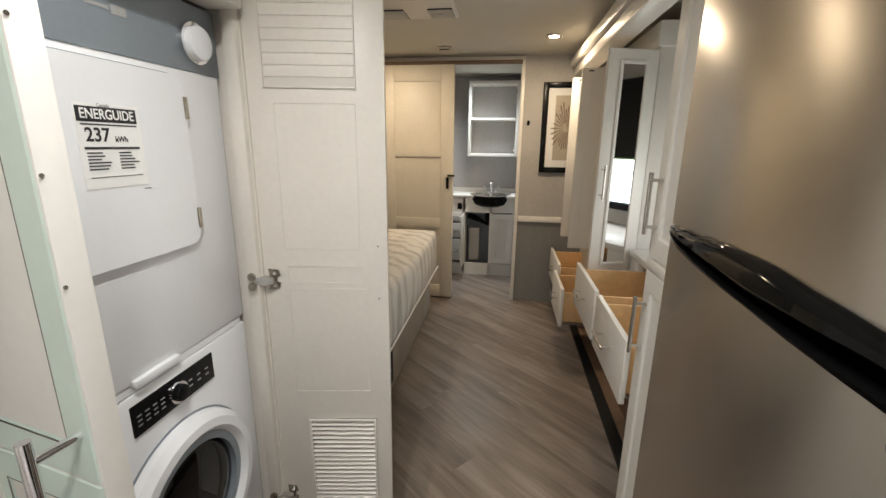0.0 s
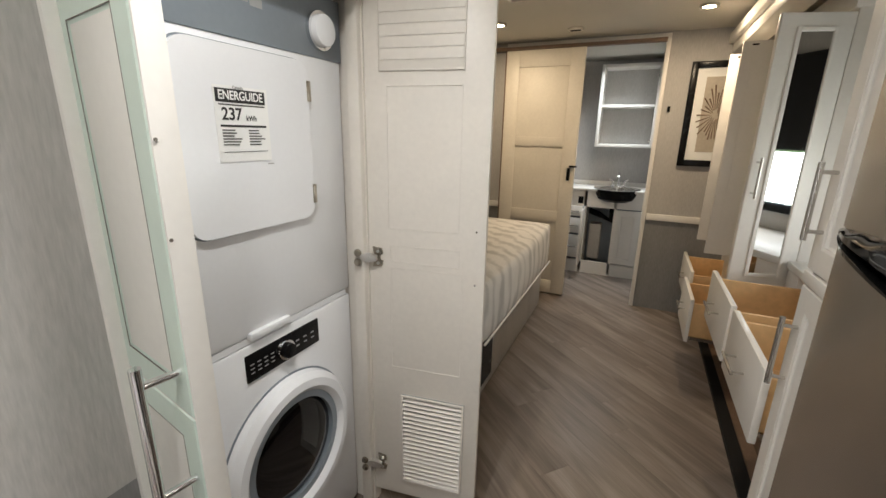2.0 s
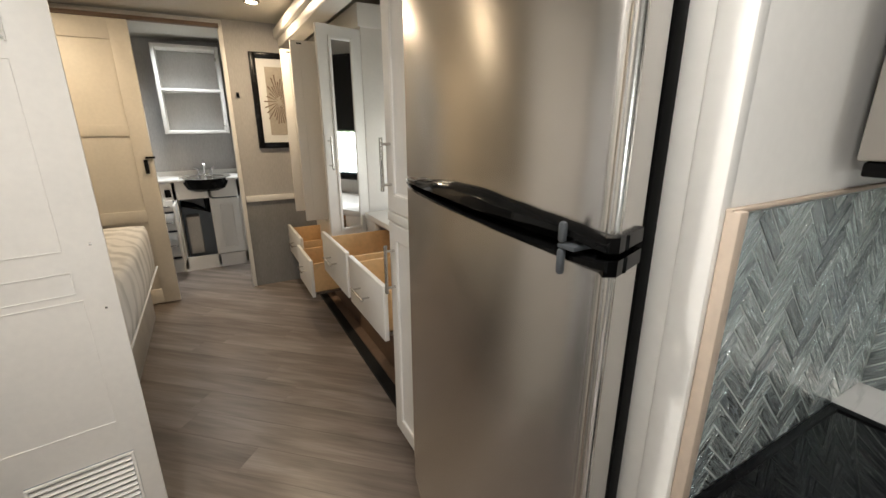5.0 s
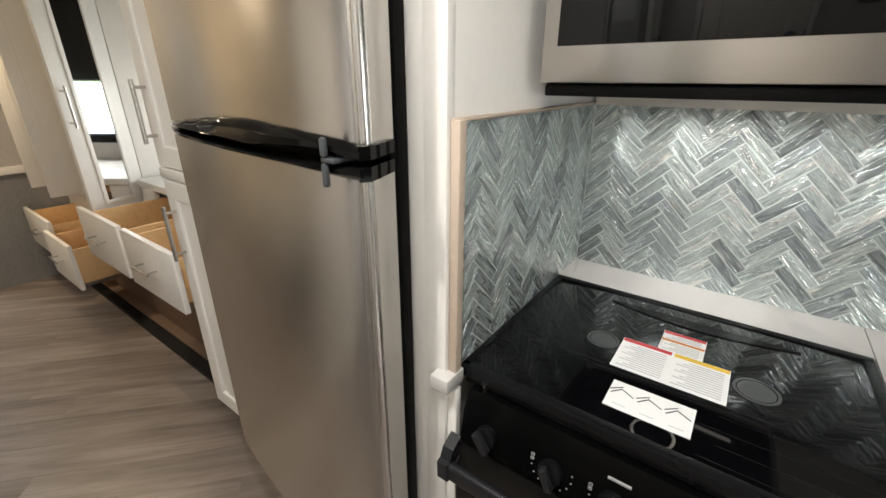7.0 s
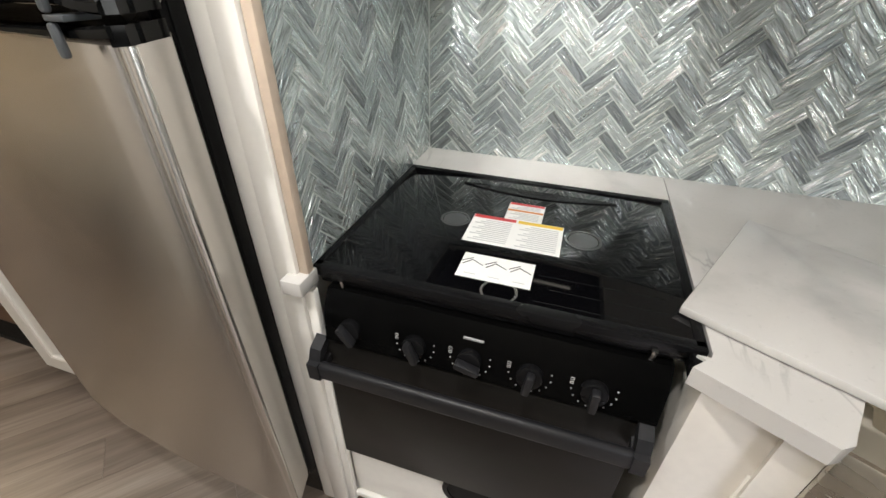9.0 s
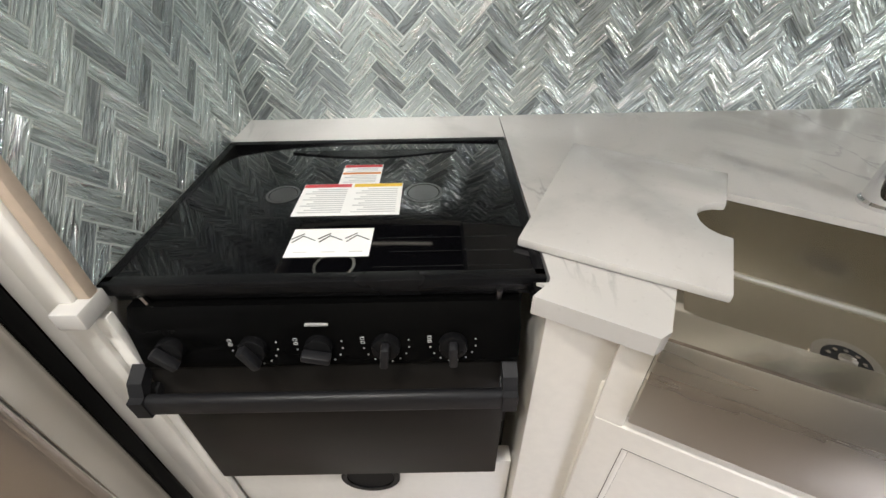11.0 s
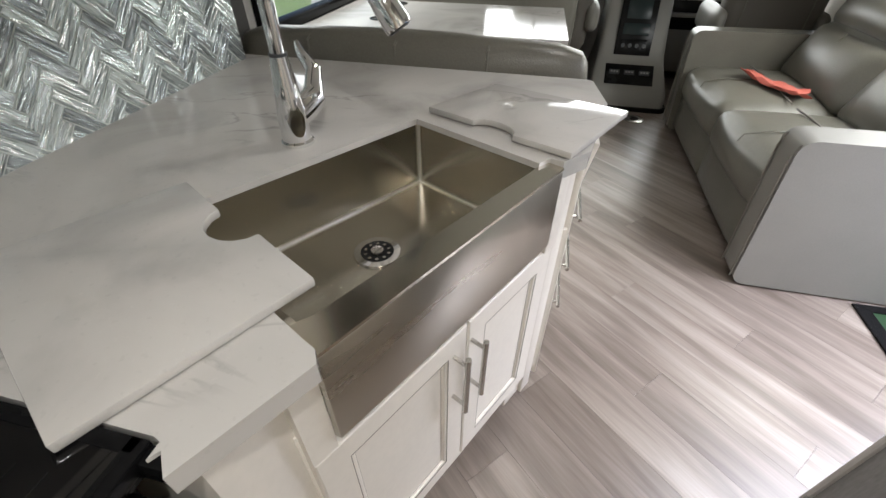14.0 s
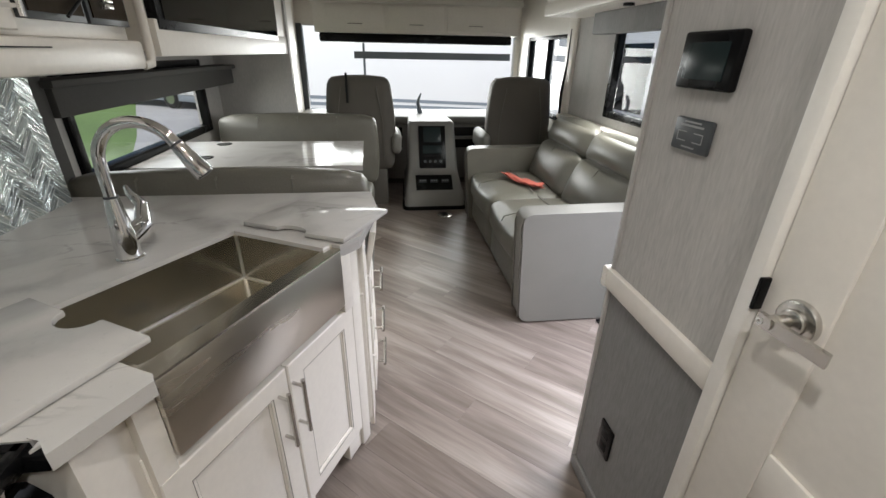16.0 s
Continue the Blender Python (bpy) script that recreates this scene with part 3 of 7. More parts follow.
backsplash_back = structure("wall_backsplash", box(X_BACKSPLASH + 0.004, X_KITCHEN, -1.17, 0.512, 0.80, 1.2855), GROUT, "grouted herringbone glass tile backsplash")
backsplash_side = structure("wall_backsplash_side", box(0.762, X_BACKSPLASH + 0.004, 0.512, 0.5165, COUNTER, 1.2855), GROUT, "grouted herringbone glass tile backsplash beside the stove")
structure("trim_tile_edge", box(0.7445, 0.762, 0.500, 0.5165, COUNTER, 1.29), TILEEDGE, "beige tile edge strip", 0.002)
structure("trim_tile_cap", box(0.7445, X_BACKSPLASH, 0.5085, 0.5165, 1.2865, 1.292), TILEEDGE, "thin tile top edge", 0.001)
structure("trim_tile_cap_back", box(1.363, X_BACKSPLASH + 0.004, -1.17, 0.5085, 1.2855, 1.291), CHROME, "thin bright tile top edge", 0.001)

# trims
structure("trim_chair_rail", box(-0.362, -0.342, -0.635, -0.195, 0.745, 0.806), CABINET, "white moulded chair rail", 0.006)
structure("trim_chair_rail_end", box(-0.42, -0.338, -0.648, -0.621, 0.742, 0.808), CABINET, "rounded white chair rail end", 0.008)
structure("trim_corner_bead", box(-0.366, -0.352, -0.628, -0.614, 0.0, CEIL), WALLPAPER, "grey corner bead of the wall end", 0.003)
structure("trim_rear_chair_rail", box(0.48, 1.1, Y_REAR - 0.02, Y_REAR, 0.75, 0.80), WHITE, "white chair rail on the bedroom wall", 0.004)
structure("trim_rear_chair_rail_left", box(-1.84, -0.75, Y_REAR - 0.02, Y_REAR, 0.75, 0.80), WHITE, "white chair rail on the bedroom wall", 0.004)
structure("trim_bath_jamb", box(0.445, 0.475, Y_REAR - 0.012, Y_REAR + 0.06, 0, 2.10), WHITE, "white door jamb", 0.003)
structure("trim_bath_head", box(-0.75, 0.475, Y_REAR - 0.012, Y_REAR + 0.06, 2.085, 2.12), WHITE, "white head trim over the bathroom door", 0.003)
structure("trim_lavatory_door_left", box(-0.38, -0.335, -0.197, -0.165, 0, 2.0), WHITE, "white moulded door trim", 0.006)
structure("trim_lavatory_door_right", box(-0.38, -0.335, 0.45, 0.485, 0, 2.0), WHITE, "white moulded door trim", 0.006)
structure("baseboard_lavatory", box(-0.362, -0.35, -0.62, -0.2, 0, 0.05), WAINSCOT, "grey baseboard", 0.003)

# ---- kitchen: refrigerator, pantry, stove ----


def downlight(x, y, watts, colour):
    t = thing("ceiling_light", (x, y, CEIL - 0.012), "small round warm ceiling downlight, switched on; those outside the bedroom are added fill", "ceiling light", "ceiling downlights")
    part("trim_ring", disc((x, y, CEIL - 0.006), (0, 0, 1), 0.052, 0.012, inner=0.036), NICKEL, t, smooth=True)
    part("lens", disc((x, y, CEIL - 0.003), (0, 0, 1), 0.036, 0.006), LAMPGLOW, t)
    lamp = new("downlight_and_fill_lamp", bpy.data.lights.new("downlight_and_fill_lamp", "AREA"))
    lamp.data.shape, lamp.data.size, lamp.data.energy, lamp.data.color = "DISK", 0.07, watts, colour
    lamp.data.spread = radians(180 if colour == AMBER else 150)
    lamp.matrix_world = pose(x, y, CEIL - 0.02)


for spec in DOWNLIGHTS_AND_FILL:
    downlight(*spec)


def fridge_face(y):
    """How far into the aisle the bowed refrigerator front stands at y."""
    u = (y - 0.568) / 0.702
    return 0.628 + 0.085 * max(0.0, u - 0.12) ** 1.9


def curved_door(z0, z1, n=16):
    """A refrigerator door: its front bows out towards the aisle and turns back round the opening edge."""
    out = [(fridge_face(0.59 + 0.68 * i / n), 0.59 + 0.68 * i / n) for i in range(n + 1)]
    turn = [(0.631, 0.578), (0.638, 0.571), (0.646, 0.570), (0.700, 0.588)]
    return prism(turn[::-1] + out + [(0.742, 1.27), (0.742, 0.602)], z0, z1)


def refrigerator():
    t = thing("refrigerator", (0.95, 0.94, 0.05), "brushed stainless steel two-door refrigerator with a black moulded handle", "refrigerator")
    part("body", box(0.765, 1.5, 0.62, 1.265, 0.05, 1.98), BLACK, t, "black cabinet", bevel=0.004)
    low = part("lower_door", curved_door(0.275, 1.222), STEEL, t, bevel=0.002)
    up = part("upper_door", curved_door(1.252, 1.96), STEEL, t, bevel=0.002)
    for d, z0, z1 in ((low, 0.276, 1.2215), (up, 1.2525, 1.959)):
        part("edge_strip", prism([(0.640, 0.5655), (0.702, 0.5855), (0.702, 0.5895), (0.640, 0.5705)], z0, z1), EDGESTEEL, d, "satin steel edge strip", bevel=0.001)
        part("corner_strip", tube([(0.637, 0.5745, z0), (0.637, 0.5745, z1)], 0.0085, None, 14), EDGESTEEL, d, "bright rounded corner", smooth=True)
    # two lips with a dark cavity between them: a broad blade above, a thin one below, both thinning towards the hinge
    run = [0.560, 0.583, 0.621, 0.665, 0.735, 0.837, 0.93, 0.99, 1.10, 1.20, 1.255]
    blade = {1: [1.264, 1.265, 1.269, 1.272, 1.2765, 1.283, 1.281, 1.276, 1.267, 1.257, 1.251], 0: [1.247, 1.248, 1.2545, 1.254, 1.250, 1.245, 1.2465, 1.2465, 1.246, 1.246, 1.246],
             -1: [1.238, 1.2365, 1.233, 1.233, 1.232, 1.233, 1.2345, 1.236, 1.238, 1.239, 1.240], -2: [1.2195, 1.218, 1.219, 1.221, 1.224, 1.227, 1.226, 1.225, 1.225, 1.227, 1.232]}
    def at(curve, y):
        k = max(i for i in range(len(run) - 1) if run[i] <= y + 1e-6)
        q = (y - run[k]) / (run[k + 1] - run[k])
        q = q * q * (3 - 2 * q)
        return curve[k] * (1 - q) + curve[k + 1] * q
    for d, inner, outer in ((up, 0, 1), (low, -1, -2)):
        bm, rows, n = bmesh.new(), [], 40
        for i in range(n + 1):
            y = 0.560 + 0.694 * i / n
            xs = fridge_face(max(y, 0.575))
            near = min(1.0, (1.262 - y) / 0.12)
            p = 0.004 + 0.014 * near ** 0.6
            zi, zo = at(blade[inner], y), at(blade[outer], y)
            rows.append([bm.verts.new(c) for c in ((xs + 0.02, y, zi), (xs - p + 0.003, y, zi), (xs - p, y, zi + 0.12 * (zo - zi)), (xs - p + 0.001, y, zi + 0.55 * (zo - zi)), (xs - p * 0.45, y, zi + 0.92 * (zo - zi)), (xs - 0.001, y, zo), (xs + 0.02, y, zo))])
        for a, b in zip(rows, rows[1:]):
            for k in range(7):
                bm.faces.new((a[k], a[(k + 1) % 7], b[(k + 1) % 7], b[k]))
        bm.faces.new(rows[0])
        bm.faces.new(rows[-1][::-1])
        part("handle_lip", bm, HANDLEBLACK, d, "glossy black moulded handle", smooth=True)
        z0, z1 = (1.247, 1.2645) if inner == 0 else (1.2195, 1.238)
        part("handle_wrap", prism([(0.612, 0.562), (0.626, 0.555), (0.694, 0.577), (0.694, 0.590), (0.620, 0.574)], z0, z1), HANDLEBLACK, d, bevel=0.003)
    part("latch_gap", box(0.70, 0.75, 0.606, 1.262, 1.218, 1.256), BLACK, t)
    for z0, z1 in ((1.247, 1.273), (1.207, 1.240)):
        part("travel_lock", box(0.600, 0.609, 0.614, 0.624, z0, z1), LOCKGREY, t, "dark grey travel lock", bevel=0.004)
    part("travel_lock_stem", box(0.602, 0.64, 0.598, 0.624, 1.2405, 1.2462), LOCKGREY, t, bevel=0.001)
    part("seal", box(0.703, 0.742, 0.592, 0.62, 0.275, 1.97), SEALBLACK, t, "black rubber door seal", bevel=0.006)
    part("seal_rib", box(0.714, 0.736, 0.5885, 0.5935, 0.255, 1.97), SEALBLACK, t, bevel=0.002)
    part("foot_screw", disc((0.70, 0.60, 0.268), (0, 0, 1), 0.008, 0.014), NICKEL, t)


refrigerator()


def end_panel():
    t = thing("end_panel", (1.0, 0.55, 0.02), "tall white end panel between the refrigerator and the stove", "panel")
    part("panel", box(0.755, 1.53, 0.518, 0.597, 0.09, CEIL - 0.002), WHITE, t, bevel=0.002)
    part("front_stile", box(0.737, 0.757, 0.517, 0.560, 0.09, CEIL - 0.002), WHITE, t, bevel=0.003)
    part("back_stile", box(0.744, 0.757, 0.560, 0.598, 0.09, CEIL - 0.002), WHITE, t, bevel=0.004)
    part("filler", box(0.745, 0.76, 0.498, 0.5185, 0.12, 0.83), WHITE, t, bevel=0.002)


end_panel()


def pantry():
    t = thing("pantry_cabinet", (0.95, 1.45, 0.12), "tall white pantry cabinet with two raised-panel doors and bar pulls", "cabinet")
    part("body", box(0.785, 1.6, 1.292, 1.60, 0.20, 2.10), WHITE, t, bevel=0.002)
    m = frame_matrix((0.785, 0, 0), (0, -1, 0))
    for z0, z1, h0, h1 in ((0.22, 1.06, 0.81, 0.985), (1.10, 2.04, 1.17, 1.34)):
        d = raised_panel(t, m, -1.595, -1.300, z0, z1, WHITE)
        bar_pull(d, m, -1.555, h0, h1, 0.052)
    part("middle_rail", box(0.762, 0.786, 1.296, 1.598, 1.064, 1.096), WHITE, t, bevel=0.004)
    part("foot", box(0.84, 1.6, 1.292, 1.60, 0.0, 0.20), DARKWOOD, t, bevel=0.002)


pantry()


def stove():
    t = thing("gas_range", (1.0, 0.2, 0.36), "black gas range with a folded glass lid and five knobs", "stove")
    part("body", box(0.80, 1.24, -0.075, 0.492, 0.34, 0.855), BLACK, t, bevel=0.003)
    lid = part("glass_lid", box(0.785, 1.235, -0.092, 0.505, 0.8555, 0.8655), BLACKGLASS, t, "black glass cooktop lid", bevel=0.002)
    rim = bmesh.new()
    for x0, x1, y0, y1 in ((1.222, 1.24, -0.098, 0.51), (0.776, 1.222, -0.098, -0.082), (0.776, 1.222, 0.494, 0.51), (0.770, 0.79, -0.098, 0.51)):
        box(x0, x1, y0, y1, 0.846, 0.8668, rim)
    part("lid_frame", rim, BLACK, lid, bevel=0.002)
    arc = [(1.178, 0.01 + 0.345 * k / 12) for k in range(13)]
    part("lid_hinge", prism([(x - 0.03 * math.sin(math.pi * k / 12), y) for k, (x, y) in enumerate(arc)] + [(1.182, 0.355), (1.182, 0.01)], 0.8655, 0.8670), BLACK, lid)
    for x, y, r in ((1.005, 0.325, 0.030), (1.003, 0.075, 0.034), (0.804, 0.195, 0.030)):
        bm = disc((x, y, 0.8660), (0, 0, 1), r, 0.0012, inner=r * 0.86)
        if x > 0.9:
            disc((x, y, 0.8657), (0, 0, 1), r * 0.8, 0.0008, bm)
        part("burner_cap", bm, NICKEL if x < 0.9 else BURNERGREY, lid, "chrome ring" if x < 0.9 else "grey burner cap")
    for k in range(6):
        x = 0.80 + k * 0.034
        part("grate_wire", tube([(x, 0.14 - 0.02 * (k % 2), 0.8657), (x, -0.055, 0.8656)], 0.0004, None, 5), OVENWIRE, lid)
    for y0, y1 in ((0.30, 0.37), (0.05, 0.11)):
        part("grate_bar", tube([(0.93, y0, 0.8657), (0.93, y1, 0.8657)], 0.0009, None, 5), OVENWIRE, lid)
    part("front_lip", box(0.775, 0.80, -0.085, 0.50, 0.832, 0.8475), BLACK, t, bevel=0.004)
    face = frame_matrix((0.748, 0, 0), (0, -1, 0))
    bm = prism([(0.80, 0.83), (0.765, 0.83), (0.745, 0.80), (0.735, 0.735), (0.80, 0.735)], -0.482, 0.065, None, Matrix(((1, 0, 0, 0), (0, 0, -1, 0), (0, 1, 0, 0), (0, 0, 0, 1))))
    panel = part("control_panel", bm, PANELBLACK, t, bevel=0.004)
    for k, y in enumerate((0.430, 0.313, 0.220, 0.125, 0.030)):
        c = Vector((0.737, y, 0.772))
        kb = part("knob", disc(c, (-1, 0, 0.15), 0.0200, 0.02), BLACK, panel, bevel=0.003)
        grip = box(-0.006, 0.006, -0.02, 0.02, 0, 0.016, None, Matrix.Translation(c + Vector((-0.010, 0, 0))) @ Matrix.Rotation(radians(-90), 4, "Y") @ Matrix.Rotation(radians((125, 112, 165, 82, 90)[k]), 4, "Z"))
        part("grip", grip, OVENHANDLE, kb, bevel=0.003)
        if k:
            ticks = bmesh.new()
            for a in range(9):
                an = radians(78 + a * 22.5)
                zz = 0.772 + 0.033 * math.cos(an)
                disc(Vector((0.735 + (zz - 0.735) * 0.154, y - 0.033 * math.sin(an), zz)), (-1, 0, 0.15), 0.0014, 0.002, ticks, 6)
            for zz, hz in ((0.783, 0.0022), (0.776, 0.0018)):
                xx = 0.735 + (zz - 0.735) * 0.154
                for dy, dz, wy, wz in ((0.033, hz, 0.0025, 0.0004), (0.033, -hz, 0.0025, 0.0004), (0.0355, 0, 0.0004, hz), (0.0305, 0, 0.0004, hz)):
                    box(xx - 0.0012, xx + 0.001, y + dy - wy, y + dy + wy, zz + dz - wz, zz + dz + wz, ticks)
            part("dial_mark", ticks, GREYINK, panel, "pale dial marks")
    part("maker_badge", box(0.7385, 0.742, 0.200, 0.232, 0.8140, 0.8166), GREYINK, panel, "small white badge")
    door = part("oven_door", box(0.742, 0.80, -0.055, 0.495, 0.365, 0.722), OVENGLASS, t, "matt black oven door", bevel=0.004)
    grip = part("oven_handle", box(0.700, 0.718, -0.062, 0.504, 0.662, 0.700), OVENHANDLE, door, "thick matt black handle", bevel=0.008, seg=3)
    for y0, y1 in ((-0.064, -0.042), (0.484, 0.506)):
        side = Matrix(((1, 0, 0, 0), (0, 0, -1, 0), (0, 1, 0, 0), (0, 0, 0, 1)))
        bm = prism([(0.742, 0.735), (0.742, 0.716), (0.716, 0.692), (0.706, 0.700), (0.716, 0.722)], -y1, -y0, None, side)
        prism([(0.742, 0.690), (0.742, 0.672), (0.716, 0.656), (0.698, 0.662), (0.697, 0.700), (0.713, 0.703), (0.716, 0.678)], -y1, -y0, bm, side)
        part("handle_bracket", bm, OVENHANDLE, door, bevel=0.002)
    for y in (0.455, -0.035):
        part("lid_peg", tube([(0.772, y, 0.83), (0.768, y, 0.850)], 0.005, None, 8), CHROME, t, smooth=True)
    part("side_bracket", box(0.742, 0.80, -0.098, -0.078, 0.828, 0.860), BLACK, t, bevel=0.004)
    low = thing("stove_base", (0.8, 0.2, 0.12), "white panel below the oven with a round black vent", "panel")
    part("panel", box(0.765, 0.80, -0.09, 0.50, 0.12, 0.362), WHITE, low, bevel=0.002)
    part("moulding", box(0.752, 0.766, -0.09, 0.50, 0.135, 0.155), WHITE, low, bevel=0.004)
    part("vent", disc((0.763, 0.205, 0.315), (1, 0, 0), 0.062, 0.012, inner=0.05), BLACK, low, "round black vent", smooth=True)
    part("vent_hole", disc((0.7635, 0.205, 0.315), (1, 0, 0), 0.05, 0.006), RUBBER, low)
    # warning papers on the lid
    def sheet(name, x0, x1, y0, y1, label, marks):
        bm = box(x0, x1, y0, y1, 0.8665, 0.8673)
        s = whole(name, bm, PAPER, label, "label", group="stickers on the stove lid")
        f = Matrix(((0, 1, 0, 0), (-1, 0, 0, 0), (0, 0, 1, 0.8673), (0, 0, 0, 1)))
        ORIGIN[s.name] = Vector(s.location)
        for mat, rows in marks:
            b2 = bmesh.new()
            for a0, a1, c0, c1 in rows:
                box(a0, a1, c0, c1, 0.8673, 0.8677, b2)
            part("print", b2, mat, s)
    lines = lambda x0, x1, y0, y1, n: [(x0 + (x1 - x0) * (k + 0.2) / n, x0 + (x1 - x0) * (k + 0.6) / n, y0 + 0.005, y1 - 0.005 - 0.01 * (k % 3)) for k in range(n)]
    sheet("warning_label", 0.931, 1.036, 0.113, 0.292, "white paper warning label with red and yellow headings", [(RED, [(1.024, 1.035, 0.206, 0.291)]), (YELLOW, [(1.024, 1.035, 0.114, 0.201)]), (PALEINK, lines(0.938, 1.02, 0.206, 0.289, 12) + lines(0.938, 1.02, 0.116, 0.200, 12))])
    sheet("warning_label", 1.0365, 1.112, 0.157, 0.232, "white paper warning label with red and orange bands", [(RED, [(1.102, 1.111, 0.158, 0.231)]), (ORANGE, [(1.073, 1.080, 0.158, 0.231)]), (PALEINK, lines(1.040, 1.070, 0.160, 0.230, 5) + lines(1.083, 1.100, 0.160, 0.230, 3))])
    sheet("instruction_label", 0.823, 0.893, 0.149, 0.273, "white paper instruction label with three small drawings", [])
    sketch = bpy.data.objects["instruction_label"]
    for k in range(3):
        bm = bmesh.new()
        y = 0.169 + 0.041 * k
        for (ax, ay), (bx, by) in (((0.858, 0.018), (0.874, 0.004)), ((0.874, 0.004), (0.862, -0.016)), ((0.866, 0.021), (0.880, 0.004))):
            tube([(ax, y + ay, 0.8675), (bx, y + by, 0.8675)], 0.0009, bm, 5)
        part("print", box(0.8332, 0.8345, y - 0.010, y + 0.010, 0.8673, 0.8677), PALEINK, sketch)
        part("drawing", bm, INK, sketch, "small line drawing of the folding lid")


stove()

# ---- counter, sink and sink cabinet ----
AP = Vector((0.672, -0.222, 0))
AD = Vector((-0.4647, -0.8855, 0))
AN = Vector((0.8855, -0.4647, 0))


def ap(along, inward, z=0.0):
    """A point by its run along the sink front and its distance behind it."""
    p = AP + AD * along + AN * inward
    return Vector((p.x, p.y, z))


SF = Matrix(((AD.x, -AN.x, 0, AP.x), (AD.y, -AN.y, 0, AP.y), (0, 0, 1, 0), (0, 0, 0, 1)))


def rounded(points, r, n=5):
    """Rounds the corners of an outline."""
    out = []
    for i, p in enumerate(points):
        p, a, b = Vector(p), Vector(points[i - 1]), Vector(points[(i + 1) % len(points)])
        u, w = (a - p), (b - p)
        k = min(r, u.length * 0.45, w.length * 0.45)
        s, e = p + u.normalized() * k, p + w.normalized() * k
        for j in range(n + 1):
            q = j / n
            out.append(tuple(((1 - q) ** 2) * s + 2 * q * (1 - q) * p + q * q * e))
    return out


def xy(p):
    return (p.x, p.y)


def counter():
    t = thing("countertop", (1.1, -0.6, 0.825), "pale grey veined quartz countertop around the sink and stove", "countertop")
    def slab(name, outline):
        return part(name, prism(outline, 0.852, COUNTER), QUARTZ, t, bevel=0.003)
    part("edge_build_up", prism([xy(ap(0.558, 0.030)), xy(ap(0.562, 0.006)), (0.367, -0.777), (0.320, -1.04), (0.347, -1.203), (0.47, -1.203), (0.47, -0.86)], 0.826, 0.8522), QUARTZ, t)
    slab("back_strip", [(1.24, 0.512), (X_BACKSPLASH + 0.02, 0.512), (X_BACKSPLASH + 0.02, -0.10), (1.24, -0.10)])
    part("end_block", box(0.716, 0.768, 0.498, 0.536, 0.838, COUNTER + 0.002), QUARTZ, t, "small white counter end", bevel=0.003)
    a, b = ap(0.0, 0.0), ap(-0.005, 0.367)
    slab("main", [(0.762, -0.082), xy(a), xy(ap(0.002, 0.386)), xy(ap(0.524, 0.349)), xy(ap(0.524, 0.036)), xy(ap(0.556, 0.030)), xy(ap(0.560, 0.004)), (0.365, -0.775), (0.318, -1.04), (0.345, -1.205), (0.36, -1.215), (X_KITCHEN, -1.215), (X_KITCHEN, -1.17), (X_BACKSPLASH + 0.02, -1.17), (X_BACKSPLASH + 0.02, -0.102), (0.762, -0.102)])
    # the thick moulded front edge beside the stove
    part("front_edge", prism([(0.735, -0.072), (0.662, -0.205), xy(a), xy(ap(-0.001, 0.04)), (0.78, -0.105), (0.76, -0.098)], 0.836, COUNTER + 0.002), QUARTZ, t, "thick bevelled front edge", bevel=0.008)


counter()


